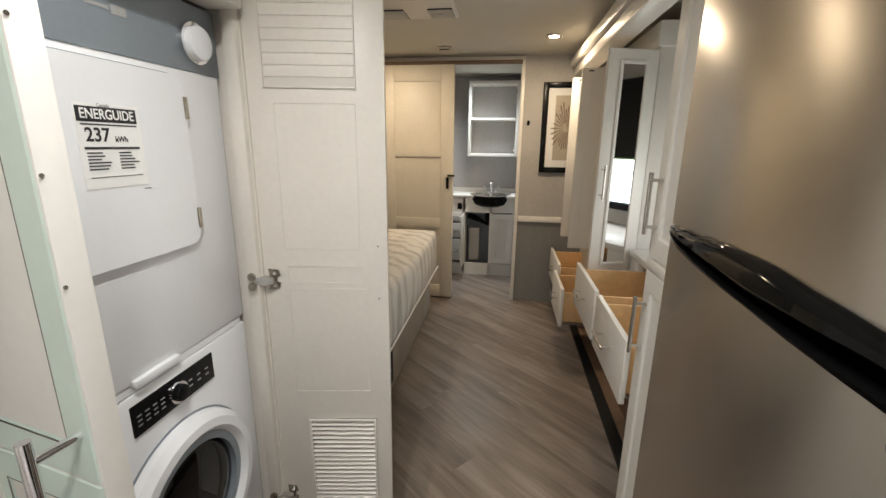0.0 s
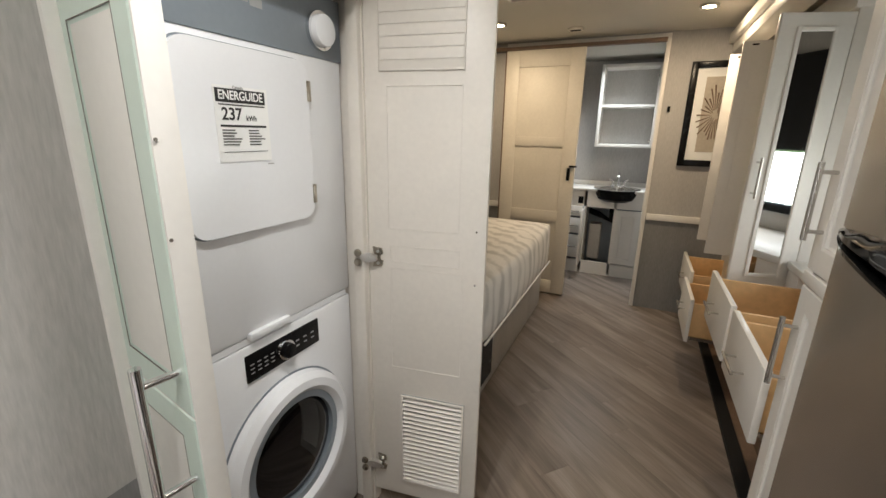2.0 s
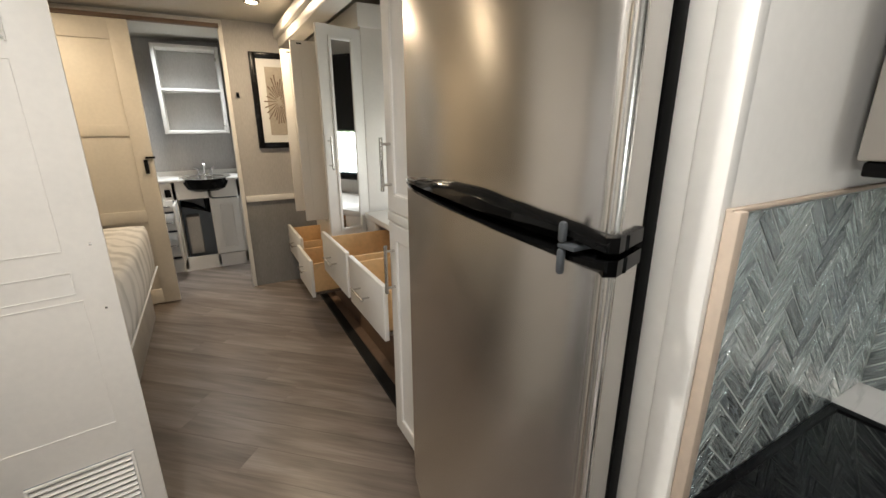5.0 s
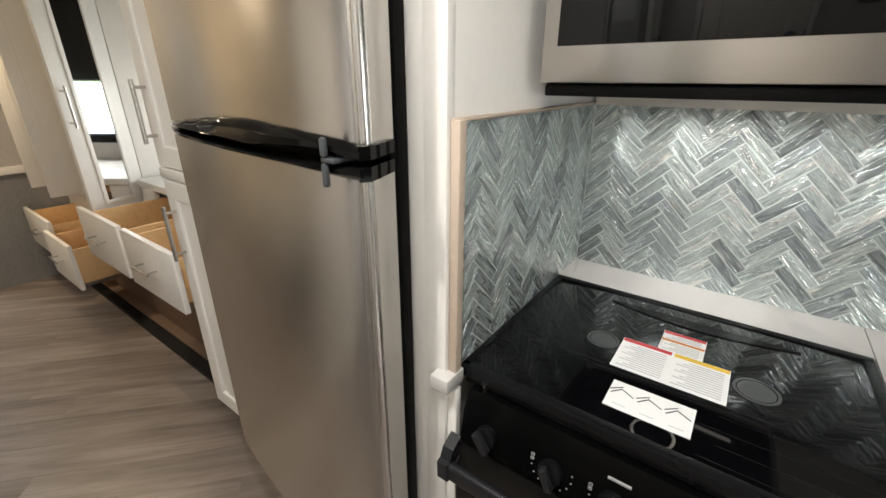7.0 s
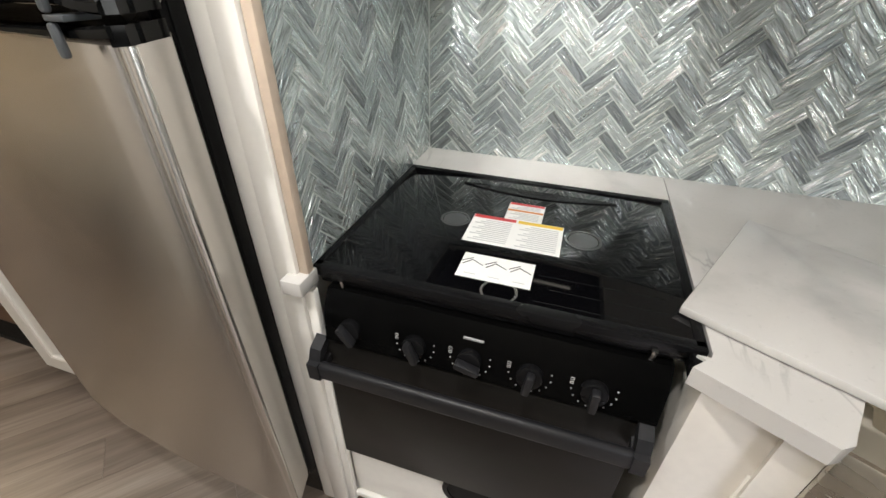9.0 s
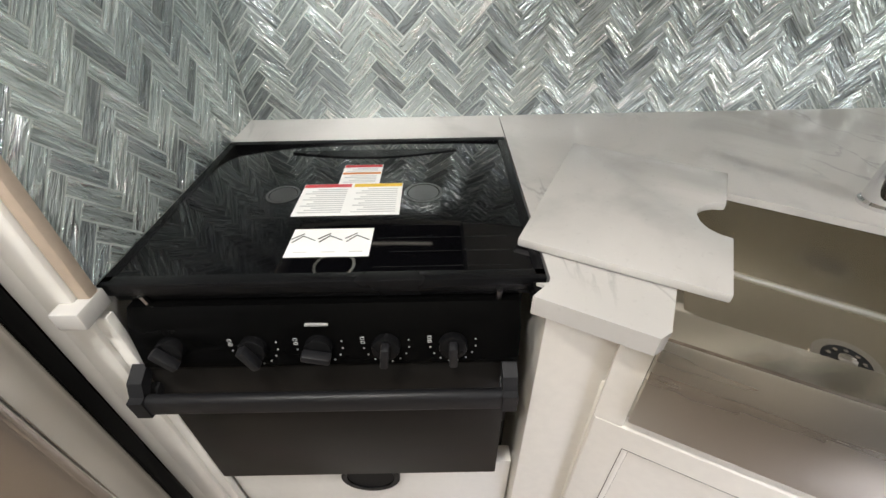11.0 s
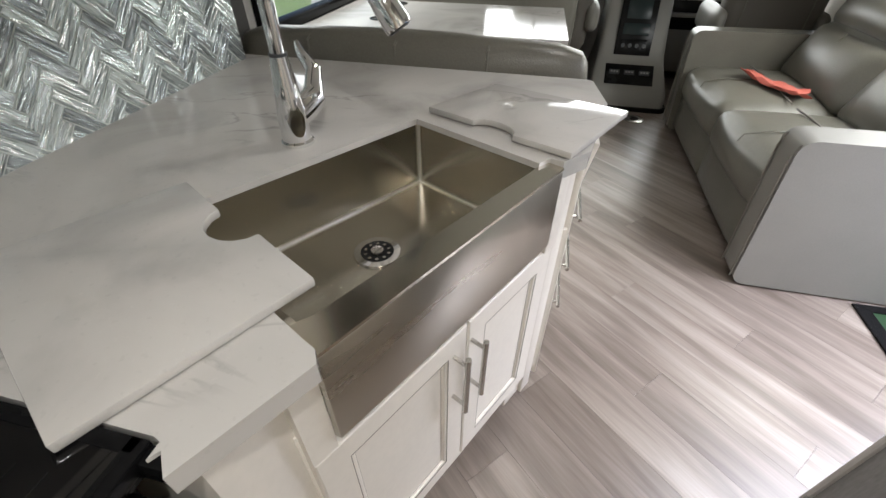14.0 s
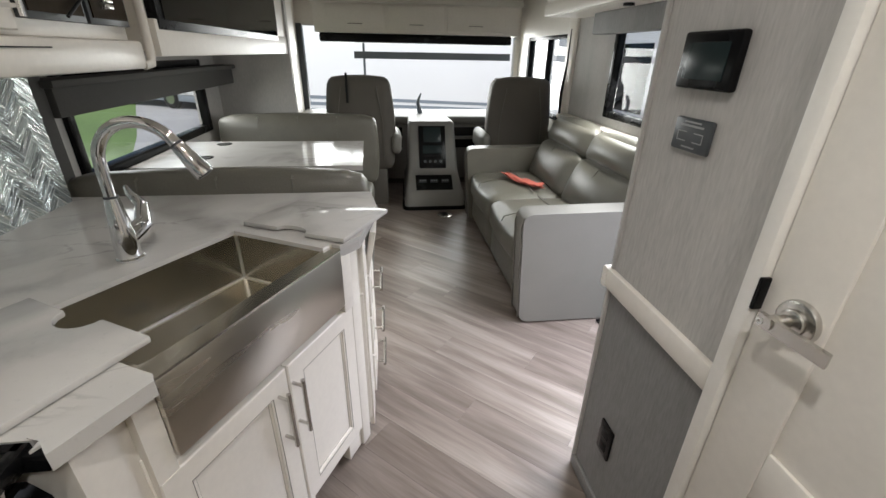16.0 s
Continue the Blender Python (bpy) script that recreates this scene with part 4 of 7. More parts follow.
def sink():
    t = thing("farmhouse_sink", (0.66, -0.55, 0.66), "brushed stainless farmhouse sink with a deep apron front", "sink")
    part("apron", box(-0.004, 0.552, -0.014, 0.003, 0.672, 0.8535, None, SF), APRONSTEEL, t, "brushed steel apron front", bevel=0.005)
    rim = prism([xy(ap(-0.004, -0.0015)), xy(ap(0.552, -0.0015)), xy(ap(0.552, 0.034)), xy(ap(0.524, 0.037)), xy(ap(0.03, 0.050)), xy(ap(0.012, 0.056)), xy(ap(0.010, 0.09)), xy(ap(-0.004, 0.09))], 0.852, 0.8575)
    part("front_rim", rim, SINKSTEEL, t, bevel=0.002)
    # the basin: sloping steel walls, a bottom and its creases
    top = [(-0.002, 0.048), (0.530, 0.034), (0.534, 0.356), (-0.004, 0.394)]
    bot = [(0.012, 0.056), (0.526, 0.042), (0.530, 0.352), (0.010, 0.390)]
    bm = bmesh.new()
    up, lo = rounded([Vector((a, b, 0)) for a, b in top], 0.004, 3), rounded([Vector((a, b, 0)) for a, b in bot], 0.005, 3)
    rings = [[bm.verts.new(ap(a, b, z if b < 0.1 or z < 0.8 else 0.852)) for a, b, _ in o] for o, z in ((up, 0.852), (lo, 0.704))]
    mid = bm.verts.new(ap(0.27, 0.22, 0.697))
    for i in range(len(up)):
        j = (i + 1) % len(up)
        bm.faces.new((rings[0][i], rings[0][j], rings[1][j], rings[1][i]))
        bm.faces.new((rings[1][i], rings[1][j], mid))
    part("basin", bm, SINKSTEEL, t, "brushed steel basin", smooth=True)
    # tubes of lighter steel give the basin creases their fillet highlights
    seams = bmesh.new()
    for k in (1, 2):
        tube([ap(top[k][0] - 0.002, top[k][1] - 0.002 * (1 if k == 2 else -1), 0.848), ap(bot[k][0] - 0.002, bot[k][1] - 0.002 * (1 if k == 2 else -1), 0.705)], 0.0044, seams, 8)
    tube([ap(bot[1][0] - 0.002, bot[1][1], 0.7055), ap(bot[2][0] - 0.002, bot[2][1] - 0.002, 0.7055), ap(bot[3][0], bot[3][1] - 0.002, 0.7055)], 0.0040, seams, 8)
    part("crease_highlight", seams, BRIGHTSTEEL, t, "lighter steel tubes standing in for highlights on the basin fillets", smooth=True)
    d = ap(0.277, 0.230, 0.700)
    part("drain", disc(d, (0, 0, 1), 0.046, 0.005, inner=0.033), CHROME, t, "chrome strainer ring", bevel=0.0018)
    part("drain_cup", disc(d - Vector((0, 0, 0.003)), (0, 0, 1), 0.034, 0.005), RUBBER, t)
    for k in range(10):
        a = 2 * math.pi * k / 10
        part("strainer_tooth", disc(d + Vector((0.024 * math.cos(a), 0.024 * math.sin(a), 0.001)), (0, 0, 1), 0.0035, 0.004, None, 8), NICKEL, t)
    part("drain_stopper", disc(d + Vector((0, 0, 0.003)), (0, 0, 1), 0.013, 0.010), NICKEL, t, bevel=0.002)
    part("underside", prism([xy(ap(-0.03, 0.045)), xy(ap(0.545, 0.045)), xy(ap(0.545, 0.355)), xy(ap(-0.03, 0.355))], 0.66, 0.690), STEEL, t)


sink()


def cutting_board(name, outline, label):
    whole(name, prism(outline, COUNTER + 0.0022, COUNTER + 0.0165), QUARTZ, label, "sink cover", bevel=0.003, group="sink covers")


def notch(a, b, depth, n=8):
    """A bitten-out curve from a to b, for the finger grip."""
    a, b = Vector((*a, 0)), Vector((*b, 0))
    mid, half = (a + b) / 2, (b - a) / 2
    side = Vector((half.y, -half.x, 0)).normalized() * depth
    return [xy(mid - half * math.cos(math.pi * k / n) + side * math.sin(math.pi * k / n)) for k in range(n + 1)]


cutting_board("sink_cover", [(0.840, -0.067), (0.714, -0.311)] + notch((0.831, -0.376), (0.922, -0.415), -0.045) + [(1.025, -0.474), (1.167, -0.232)], "pale quartz sink cover with a finger notch, over the sink edge")
cutting_board("sink_cover", [(0.72, -0.884)] + notch((0.609, -0.832), (0.52, -0.778), -0.03) + [(0.405, -0.724), (0.281, -0.963), (0.591, -1.077)], "pale quartz sink cover with a finger notch, on the counter end")


def faucet():
    b = Vector((0.936, -0.680, COUNTER))
    t = thing("kitchen_faucet", b, "tall chrome pull-down gooseneck kitchen faucet", "faucet")
    d = Vector((-0.997, 0.07, 0)).normalized()
    up = Vector((0, 0, 1))
    part("base", tube([b, b + up * 0.006, b + up * 0.012], [0.032, 0.032, 0.027], None, 24), CHROME, t, smooth=True)
    part("column", tube([b + up * 0.008, b + up * 0.05, b + up * 0.115, b + up * 0.165], [0.0285, 0.0285, 0.0215, 0.0155], None, 24), CHROME, t, smooth=True)
    part("collar_ring", tube([b + up * 0.163, b + up * 0.168], 0.0162, None, 20), LOCKGREY, t, smooth=True)
    r, top = 0.098, 0.243
    pts = [b + up * 0.167, b + up * top] + [b + up * top + d * (r - r * math.cos(a)) + up * (r * math.sin(a)) for a in (radians(10 * k) for k in range(1, 16))]
    part("gooseneck", tube(pts, 0.0135, None, 18), CHROME, t, smooth=True)
    e, dirn = pts[-1], (pts[-1] - pts[-2]).normalized()
    head = part("spray_head", tube([e, e + dirn * 0.008, e + dirn * 0.03, e + dirn * 0.078, e + dirn * 0.086], [0.0145, 0.0165, 0.0185, 0.0225, 0.021], None, 24), CHROME, t, smooth=True)
    part("joint_ring", tube([e - dirn * 0.002, e + dirn * 0.003], 0.0155, None, 20), LOCKGREY, head, smooth=True)
    part("nozzle", tube([e + dirn * 0.085, e + dirn * 0.0885], 0.018, None, 20), LOCKGREY, head, smooth=True)
    side = Vector((-0.38, -0.80, 0.45)).normalized()
    h0 = b + up * 0.045
    h1 = h0 + side * 0.072
    part("handle_hub", tube([h0 + side * 0.012, h0 + side * 0.040, h1], [0.025, 0.026, 0.023], None, 20), CHROME, t, smooth=True)
    part("lever", tube([h1 - side * 0.012, h1 + Vector((0.015, -0.03, 0.035)), Vector((0.985, -0.835, 0.992)), Vector((1.008, -0.868, 1.0))], [0.021, 0.016, 0.0105, 0.007], None, 12), CHROME, t, smooth=True)


faucet()


def sink_cabinet():
    t = thing("sink_cabinet", (0.7, -0.6, 0.0), "off-white sink cabinet with two raised-panel doors and bar pulls", "cabinet")
    part("side", prism([(0.735, -0.095), xy(ap(-0.045, 0.034)), xy(ap(-0.045, 0.30)), (1.2, -0.095)][::-1], 0.06, 0.832), CABINET, t, bevel=0.002)
    part("filler", prism([xy(ap(-0.046, 0.010)), xy(ap(-0.0045, 0.010)), xy(ap(-0.0045, 0.05)), xy(ap(-0.046, 0.05))], 0.64, 0.832), CABINET, t)
    part("face_frame", box(-0.05, 0.64, -0.054, -0.030, 0.10, 0.700, None, SF), CABINET, t, bevel=0.002)
    part("corner_post", box(0.556, 0.605, -0.054, -0.004, 0.64, 0.83, None, SF), CABINET, t, bevel=0.003)
    part("corner_stile", box(0.606, 0.655, -0.054, -0.012, 0.02, 0.83, None, SF), CABINET, t, bevel=0.004)
    part("carcass", prism([xy(ap(-0.03, 0.05)), xy(ap(0.63, 0.05)), (0.37, -0.82), (0.37, -1.19), (1.5, -1.19), (1.3, -0.12)], 0.10, 0.64), CABINET, t)
    part("toe_kick", prism([xy(ap(-0.03, 0.08)), xy(ap(0.62, 0.08)), (0.40, -0.84), (0.40, -1.17), (1.5, -1.17), (1.3, -0.12)], 0.0, 0.10), RUBBER, t)
    for a0, a1 in ((-0.03, 0.018), (0.265, 0.335), (0.53, 0.645)):
        part("foot", box(a0, a1, -0.054, -0.024, 0.02 if a1 > 0.5 else 0.06, 0.102, None, SF), CABINET, t, bevel=0.003)
    mm = SF @ Matrix.Translation((0, -0.030, 0))
    for a0, a1, h in ((-0.046, 0.292, 0.254), (0.298, 0.602, 0.308)):
        d = raised_panel(t, mm, a0, a1, 0.115, 0.640, CABINET, line_mat=GLAZE_AND_GAP)
        bar_pull(d, mm @ Matrix.Translation((0, 0.02, 0)), h, 0.425, 0.600, 0.034)
    # drawers that face the aisle past the corner, under a tilt-out tray that hangs open
    part("drawer_side", box(0.378, 0.42, -1.195, -0.83, 0.06, 0.826), CABINET, t, bevel=0.002)
    part("drawer_stile", box(0.362, 0.379, -0.945, -0.83, 0.05, 0.826), CABINET, t, bevel=0.003)
    # no hollow is cut: a black plate paints the dark behind the tray
    part("tray_shade_plate", box(0.3765, 0.379, -1.18, -0.96, 0.66, 0.81), RUBBER, t, "black plate painted as the shade behind the tray front")
    aisle = frame_matrix((0.354, 0, 0), (0, -1, 0))
    for z0, z1, h in ((0.10, 0.278, 0.192), (0.286, 0.452, 0.359), (0.460, 0.632, 0.546)):
        d = part("drawer_front", box(0.354, 0.377, -1.19, -0.955, z0, z1), CABINET, t, bevel=0.003)
        part("drawer_panel", box(0.9955, 1.1495, 0.0, 0.003, z0 + 0.035, z1 - 0.035, None, aisle), CABINET, d, bevel=0.002)
        bar_pull(d, aisle, h, 1.005, 1.180, 0.036, upright=False)
    tilt = Matrix.Translation((0.376, 0, 0.642)) @ Matrix.Rotation(radians(-11), 4, "Y")
    part("tray_front", box(-0.021, 0.0, -1.19, -0.955, 0.0, 0.165, None, tilt), CABINET, t, "tilt-out tray front, hanging open", bevel=0.003)


sink_cabinet()


def microwave():
    t = thing("microwave", (1.2, 0.18, 1.335), "stainless steel over-range microwave with a black glass door", "microwave")
    part("body", box(0.99, 1.50, -0.11, 0.488, 1.335, 1.74), BLACK, t, bevel=0.003)
    d = part("door", box(0.966, 0.992, -0.11, 0.488, 1.337, 1.74), STEEL, t, "stainless door", bevel=0.003)
    part("door_glass", box(0.9635, 0.967, 0.06, 0.462, 1.392, 1.70), BLACKGLASS, d, "black glass window", bevel=0.001)
    part("control_glass", box(0.9635, 0.967, -0.10, 0.045, 1.392, 1.70), BLACKGLASS, d)
    part("vent_strip", box(0.985, 1.40, -0.11, 0.486, 1.316, 1.335), BLACK, t, "black underside vent", bevel=0.003)
    part("hood_lens", box(1.195, 1.215, 0.0, 0.38, 1.3156, 1.3165), HOODGLOW, t, "narrow lit lamp strip under the microwave")
    area_lamp("hood_strip_lamp", (1.205, 0.19, 1.311), (1.37, 0.19, 1.06), 0.42, 0.02, 0.5, (1.0, 0.98, 0.95), 90)
    whole("backsplash_filler", box(1.362, X_KITCHEN, -0.11, 0.512, 1.285, 1.334), CABINET, "off-white filler strip above the tiles", "trim")


microwave()


def upper_cabinets():
    t = thing("overhead_cabinet", (1.25, -0.65, 1.30), "off-white overhead kitchen cabinet with panelled and dark glass doors", "cabinet", "overhead cabinets")
    part("body", box(1.05, X_KITCHEN, -1.17, -0.115, 1.375, 2.10), CABINET, t, bevel=0.003)
    f = frame_matrix((1.05, 0, 0), (0, -1, 0))
    d = raised_panel(t, f, 0.13, 0.72, 1.385, 2.06, CABINET)
    bar_pull(d, f @ Matrix.Translation((0, 0.02, 0)), 0.695, 1.41, 1.57, 0.035, CHROME)
    for y0, y1 in ((-0.96, -0.75), (-1.16, -0.975)):
        g = part("glass_door", box(1.03, 1.05, y0, y1, 1.41, 2.04), LOCKGREY, t, "dark glass door", bevel=0.002)
        part("pane", box(1.026, 1.031, y0 + 0.012, y1 - 0.012, 1.425, 2.03), BROWNGLASS, g, "brown tinted glass")
    for z in (1.455, 1.47):
        part("hinge", box(1.008, 1.03, -1.06, -1.02, z - 0.006, z + 0.006), NICKEL, t, "nickel hinge", bevel=0.002)
    part("cable", tube([(1.02, -0.90, 1.9), (1.015, -0.94, 1.55), (1.015, -0.93, 1.46), (1.018, -0.87, 1.42)], 0.004, None, 8), RUBBER, t, "black cable", smooth=True)
    part("light_rail", box(1.02, X_KITCHEN, -1.19, -0.115, 1.295, 1.375), CABINET, t, bevel=0.012)
    part("rail_groove", box(1.017, 1.021, -0.78, -0.13, 1.352, 1.355), RUBBER, t)
    part("rail_bracket", tube([(1.03, -1.18, 1.305), (1.02, -1.21, 1.31), (1.02, -1.22, 1.34), (1.02, -1.22, 1.52)], 0.014), CABINET, t, smooth=True)
    part("puck_light", disc((1.2, -1.0, 1.291), (0, 0, 1), 0.035, 0.01), BLACK, t, "unlit puck light", bevel=0.002)
    s = thing("overhead_cabinet", (1.25, -2.3, 1.33), "off-white overhead cabinet with a dark glass door above the dinette", "cabinet", "overhead cabinets")
    part("body", box(1.02, X_KITCHEN, -3.19, -1.23, 1.42, 2.10), CABINET, s, bevel=0.003)
    part("front_end", box(0.995, 1.03, -3.55, -2.93, 1.44, 2.10), CABINET, s, bevel=0.003)
    part("bottom_rail", box(0.99, 1.03, -3.55, -1.23, 1.33, 1.44), CABINET, s, bevel=0.004)
    part("soffit", box(1.02, X_KITCHEN, -3.19, -1.23, 1.345, 1.42), CABINET, s)
    g = part("glass_door", box(0.985, 1.018, -2.92, -1.25, 1.41, 1.98), BLACK, s, "black-framed glass door", bevel=0.003)
    part("pane", box(0.981, 0.986, -2.88, -1.29, 1.44, 1.95), BLACKGLASS, g, "dark glass pane")
    return s


upper_cabinets()

# ---- laundry closet ----


def washer_dryer():
    y0, y1, x = 0.925, 1.472, -0.45
    f = frame_matrix((x, 0, 0), (0, 1, 0))
    t = thing("tumble_dryer", (-0.8, 1.2, 0.875), "white stacked tumble dryer with a blue-grey control panel", "dryer")
    part("body", box(-1.15, x, y0, y1, 0.878, 1.74), APPLIANCE, t, bevel=0.012)
    panel = part("control_panel", box(x - 0.05, x + 0.004, y0 + 0.002, y1 - 0.002, 1.575, 1.735), APPGREY, t, "blue-grey control panel", bevel=0.004)
    k = part("dial", disc((x + 0.018, 1.378, 1.643), (1, 0, 0), 0.040, 0.026), APPLIANCE, panel, "white dial with a silver ring", bevel=0.004)
    part("dial_ring", disc((x + 0.009, 1.378, 1.643), (1, 0, 0), 0.049, 0.012, inner=0.041), CHROME, k, smooth=True)
    flat_bars(panel, frame_matrix((x + 0.004, 0, 0), (0, 1, 0)), [(1.10, 1.15, 1.655, 1.662), (1.155, 1.19, 1.650, 1.668)], GREYINK, "badge")
    m90 = Matrix(((0, 0, 1, 0), (1, 0, 0, 0), (0, 1, 0, 0), (0, 0, 0, 1)))
    o = rounded([Vector((0.945, 1.151, 0)), Vector((1.316, 1.151, 0)), Vector((1.316, 1.558, 0)), Vector((0.945, 1.558, 0))], 0.045, 6)
    gap = rounded([Vector((0.942, 1.1475, 0)), Vector((1.3195, 1.1475, 0)), Vector((1.3195, 1.5615, 0)), Vector((0.942, 1.5615, 0))], 0.047, 6)
    # a grey sheet just larger than the door paints the shade round it
    part("gap_shade", prism([(a, b) for a, b, _ in gap], x - 0.002, x + 0.0015, None, m90), APPGREY, t, "grey outline painted for the shade in the door gap")
    d = part("door", prism([(a, b) for a, b, _ in o], x, x + 0.012, None, m90), APPLIANCE, t, bevel=0.004)
    for z in (1.485, 1.215):
        part("hinge", box(x + 0.004, x + 0.016, 1.310, 1.322, z - 0.026, z + 0.026), HINGE, d, bevel=0.002)
    lab = whole("energy_label", box(x + 0.0125, x + 0.0132, 1.030, 1.172, 1.314, 1.474), PAPER, "white energy label with a black heading and the figure 237", "label")
    g = frame_matrix((x + 0.0132, 0, 0), (0, 1, 0))
    flat_bars(lab, g, [(1.034, 1.164, 1.440, 1.468)], INK, "heading_band")
    writing("ENERGUIDE", 0.026, g @ Matrix.Translation((1.099, 0.0006, 1.454)), PAPER, lab, width=0.116)
    writing("237", 0.036, g @ Matrix.Translation((1.071, 0, 1.415)), INK, lab, width=0.052)
    writing("kWh", 0.016, g @ Matrix.Translation((1.122, 0, 1.408)), INK, lab, width=0.028)
    rnd = random.Random(4)
    flat_bars(lab, g, [(1.040, 1.162, 1.434, 1.4365), (1.040, 1.162, 1.389, 1.3935)] + [(1.043 + (0.068 if k % 2 else 0), 1.043 + (0.068 if k % 2 else 0) + rnd.uniform(0.026, 0.050), 1.381 - 0.0062 * (k // 2), 1.3835 - 0.0062 * (k // 2)) for k in range(12)] + [(1.043, 1.16, 1.335, 1.3362)], INK)
    writing("Canada", 0.009, g @ Matrix.Translation((1.092, 0, 1.4715)), GREYINK, lab)
    flat_bars(t, frame_matrix((x + 0.012, 0, 0), (0, 1, 0)), [(1.160, 1.178, 1.304, 1.3065)], GREYINK, "small_print")

    w = thing("washing_machine", (-0.8, 1.2, 0.0), "white front-loading washing machine with a round dark glass door", "washing machine")
    part("body", box(-1.15, x, y0, y1, 0.02, 0.862), APPLIANCE, w, bevel=0.012)
    part("stacking_strip", box(x - 0.03, x - 0.004, y0 + 0.02, y1 - 0.02, 0.862, 0.879), APPLIANCE, w)
    part("drawer_lip", box(x - 0.01, x + 0.012, 1.058, 1.191, 0.872, 0.893), APPLIANCE, w, bevel=0.004)
    p = part("control_panel", box(x - 0.01, x + 0.004, 1.040, 1.305, 0.760, 0.836), BLACK, w, "black control panel", bevel=0.002)
    k = part("dial", disc((x + 0.016, 1.165, 0.800), (1, 0, 0), 0.021, 0.024), BLACK, p, bevel=0.003)
    part("dial_ring", disc((x + 0.010, 1.165, 0.800), (1, 0, 0), 0.028, 0.014, inner=0.0215), CHROME, k, smooth=True)
    for row in [(1.052 + 0.022 * (i % 4), 1.064 + 0.022 * (i % 4), 0.782 + 0.012 * (i // 4), 0.785 + 0.012 * (i // 4)) for i in range(12)] + [(1.21 + 0.03 * (i % 3), 1.222 + 0.03 * (i % 3), 0.785 + 0.016 * (i // 3), 0.789 + 0.016 * (i // 3)) for i in range(6)]:
        flat_bars(p, frame_matrix((x + 0.004, 0, 0), (0, 1, 0)), [row], GREYINK, "panel_print")
    c = Vector((x, 1.165, 0.475))
    bm = bmesh.new()
    prof = [(0.235, 0.0), (0.232, 0.022), (0.215, 0.040), (0.192, 0.042), (0.178, 0.030), (0.172, 0.012)]
    n = 56
    rings = [[bm.verts.new(c + Vector((h, r * math.sin(a), r * math.cos(a)))) for r, h in prof] for a in (2 * math.pi * i / n for i in range(n))]
    for i in range(n):
        for j in range(len(prof) - 1):
            bm.faces.new((rings[i][j], rings[i][j + 1], rings[(i + 1) % n][j + 1], rings[(i + 1) % n][j]))
    d = part("door", bm, APPLIANCE, w, "white ring door", smooth=True)
    # flat grey ring, painted shade at the foot of the round door
    part("gap_shade", disc(c + Vector((0.001, 0, 0)), (1, 0, 0), 0.240, 0.003, inner=0.230, sides=56), APPGREY, d, "grey outline painted for the shade in the door gap")
    part("door_ring", disc(c + Vector((0.016, 0, 0)), (1, 0, 0), 0.176, 0.02, inner=0.155, sides=48), APPGREY, d, "grey inner ring", smooth=True)
    bm = bmesh.new()
    bmesh.ops.create_uvsphere(bm, u_segments=40, v_segments=14, radius=0.157, matrix=Matrix.Translation(c + Vector((0.006, 0, 0))) @ Matrix.Diagonal((0.16, 1, 1, 1)))
    part("door_glass", bm, BLACKGLASS, d, "dark glass porthole", smooth=True)


washer_dryer()


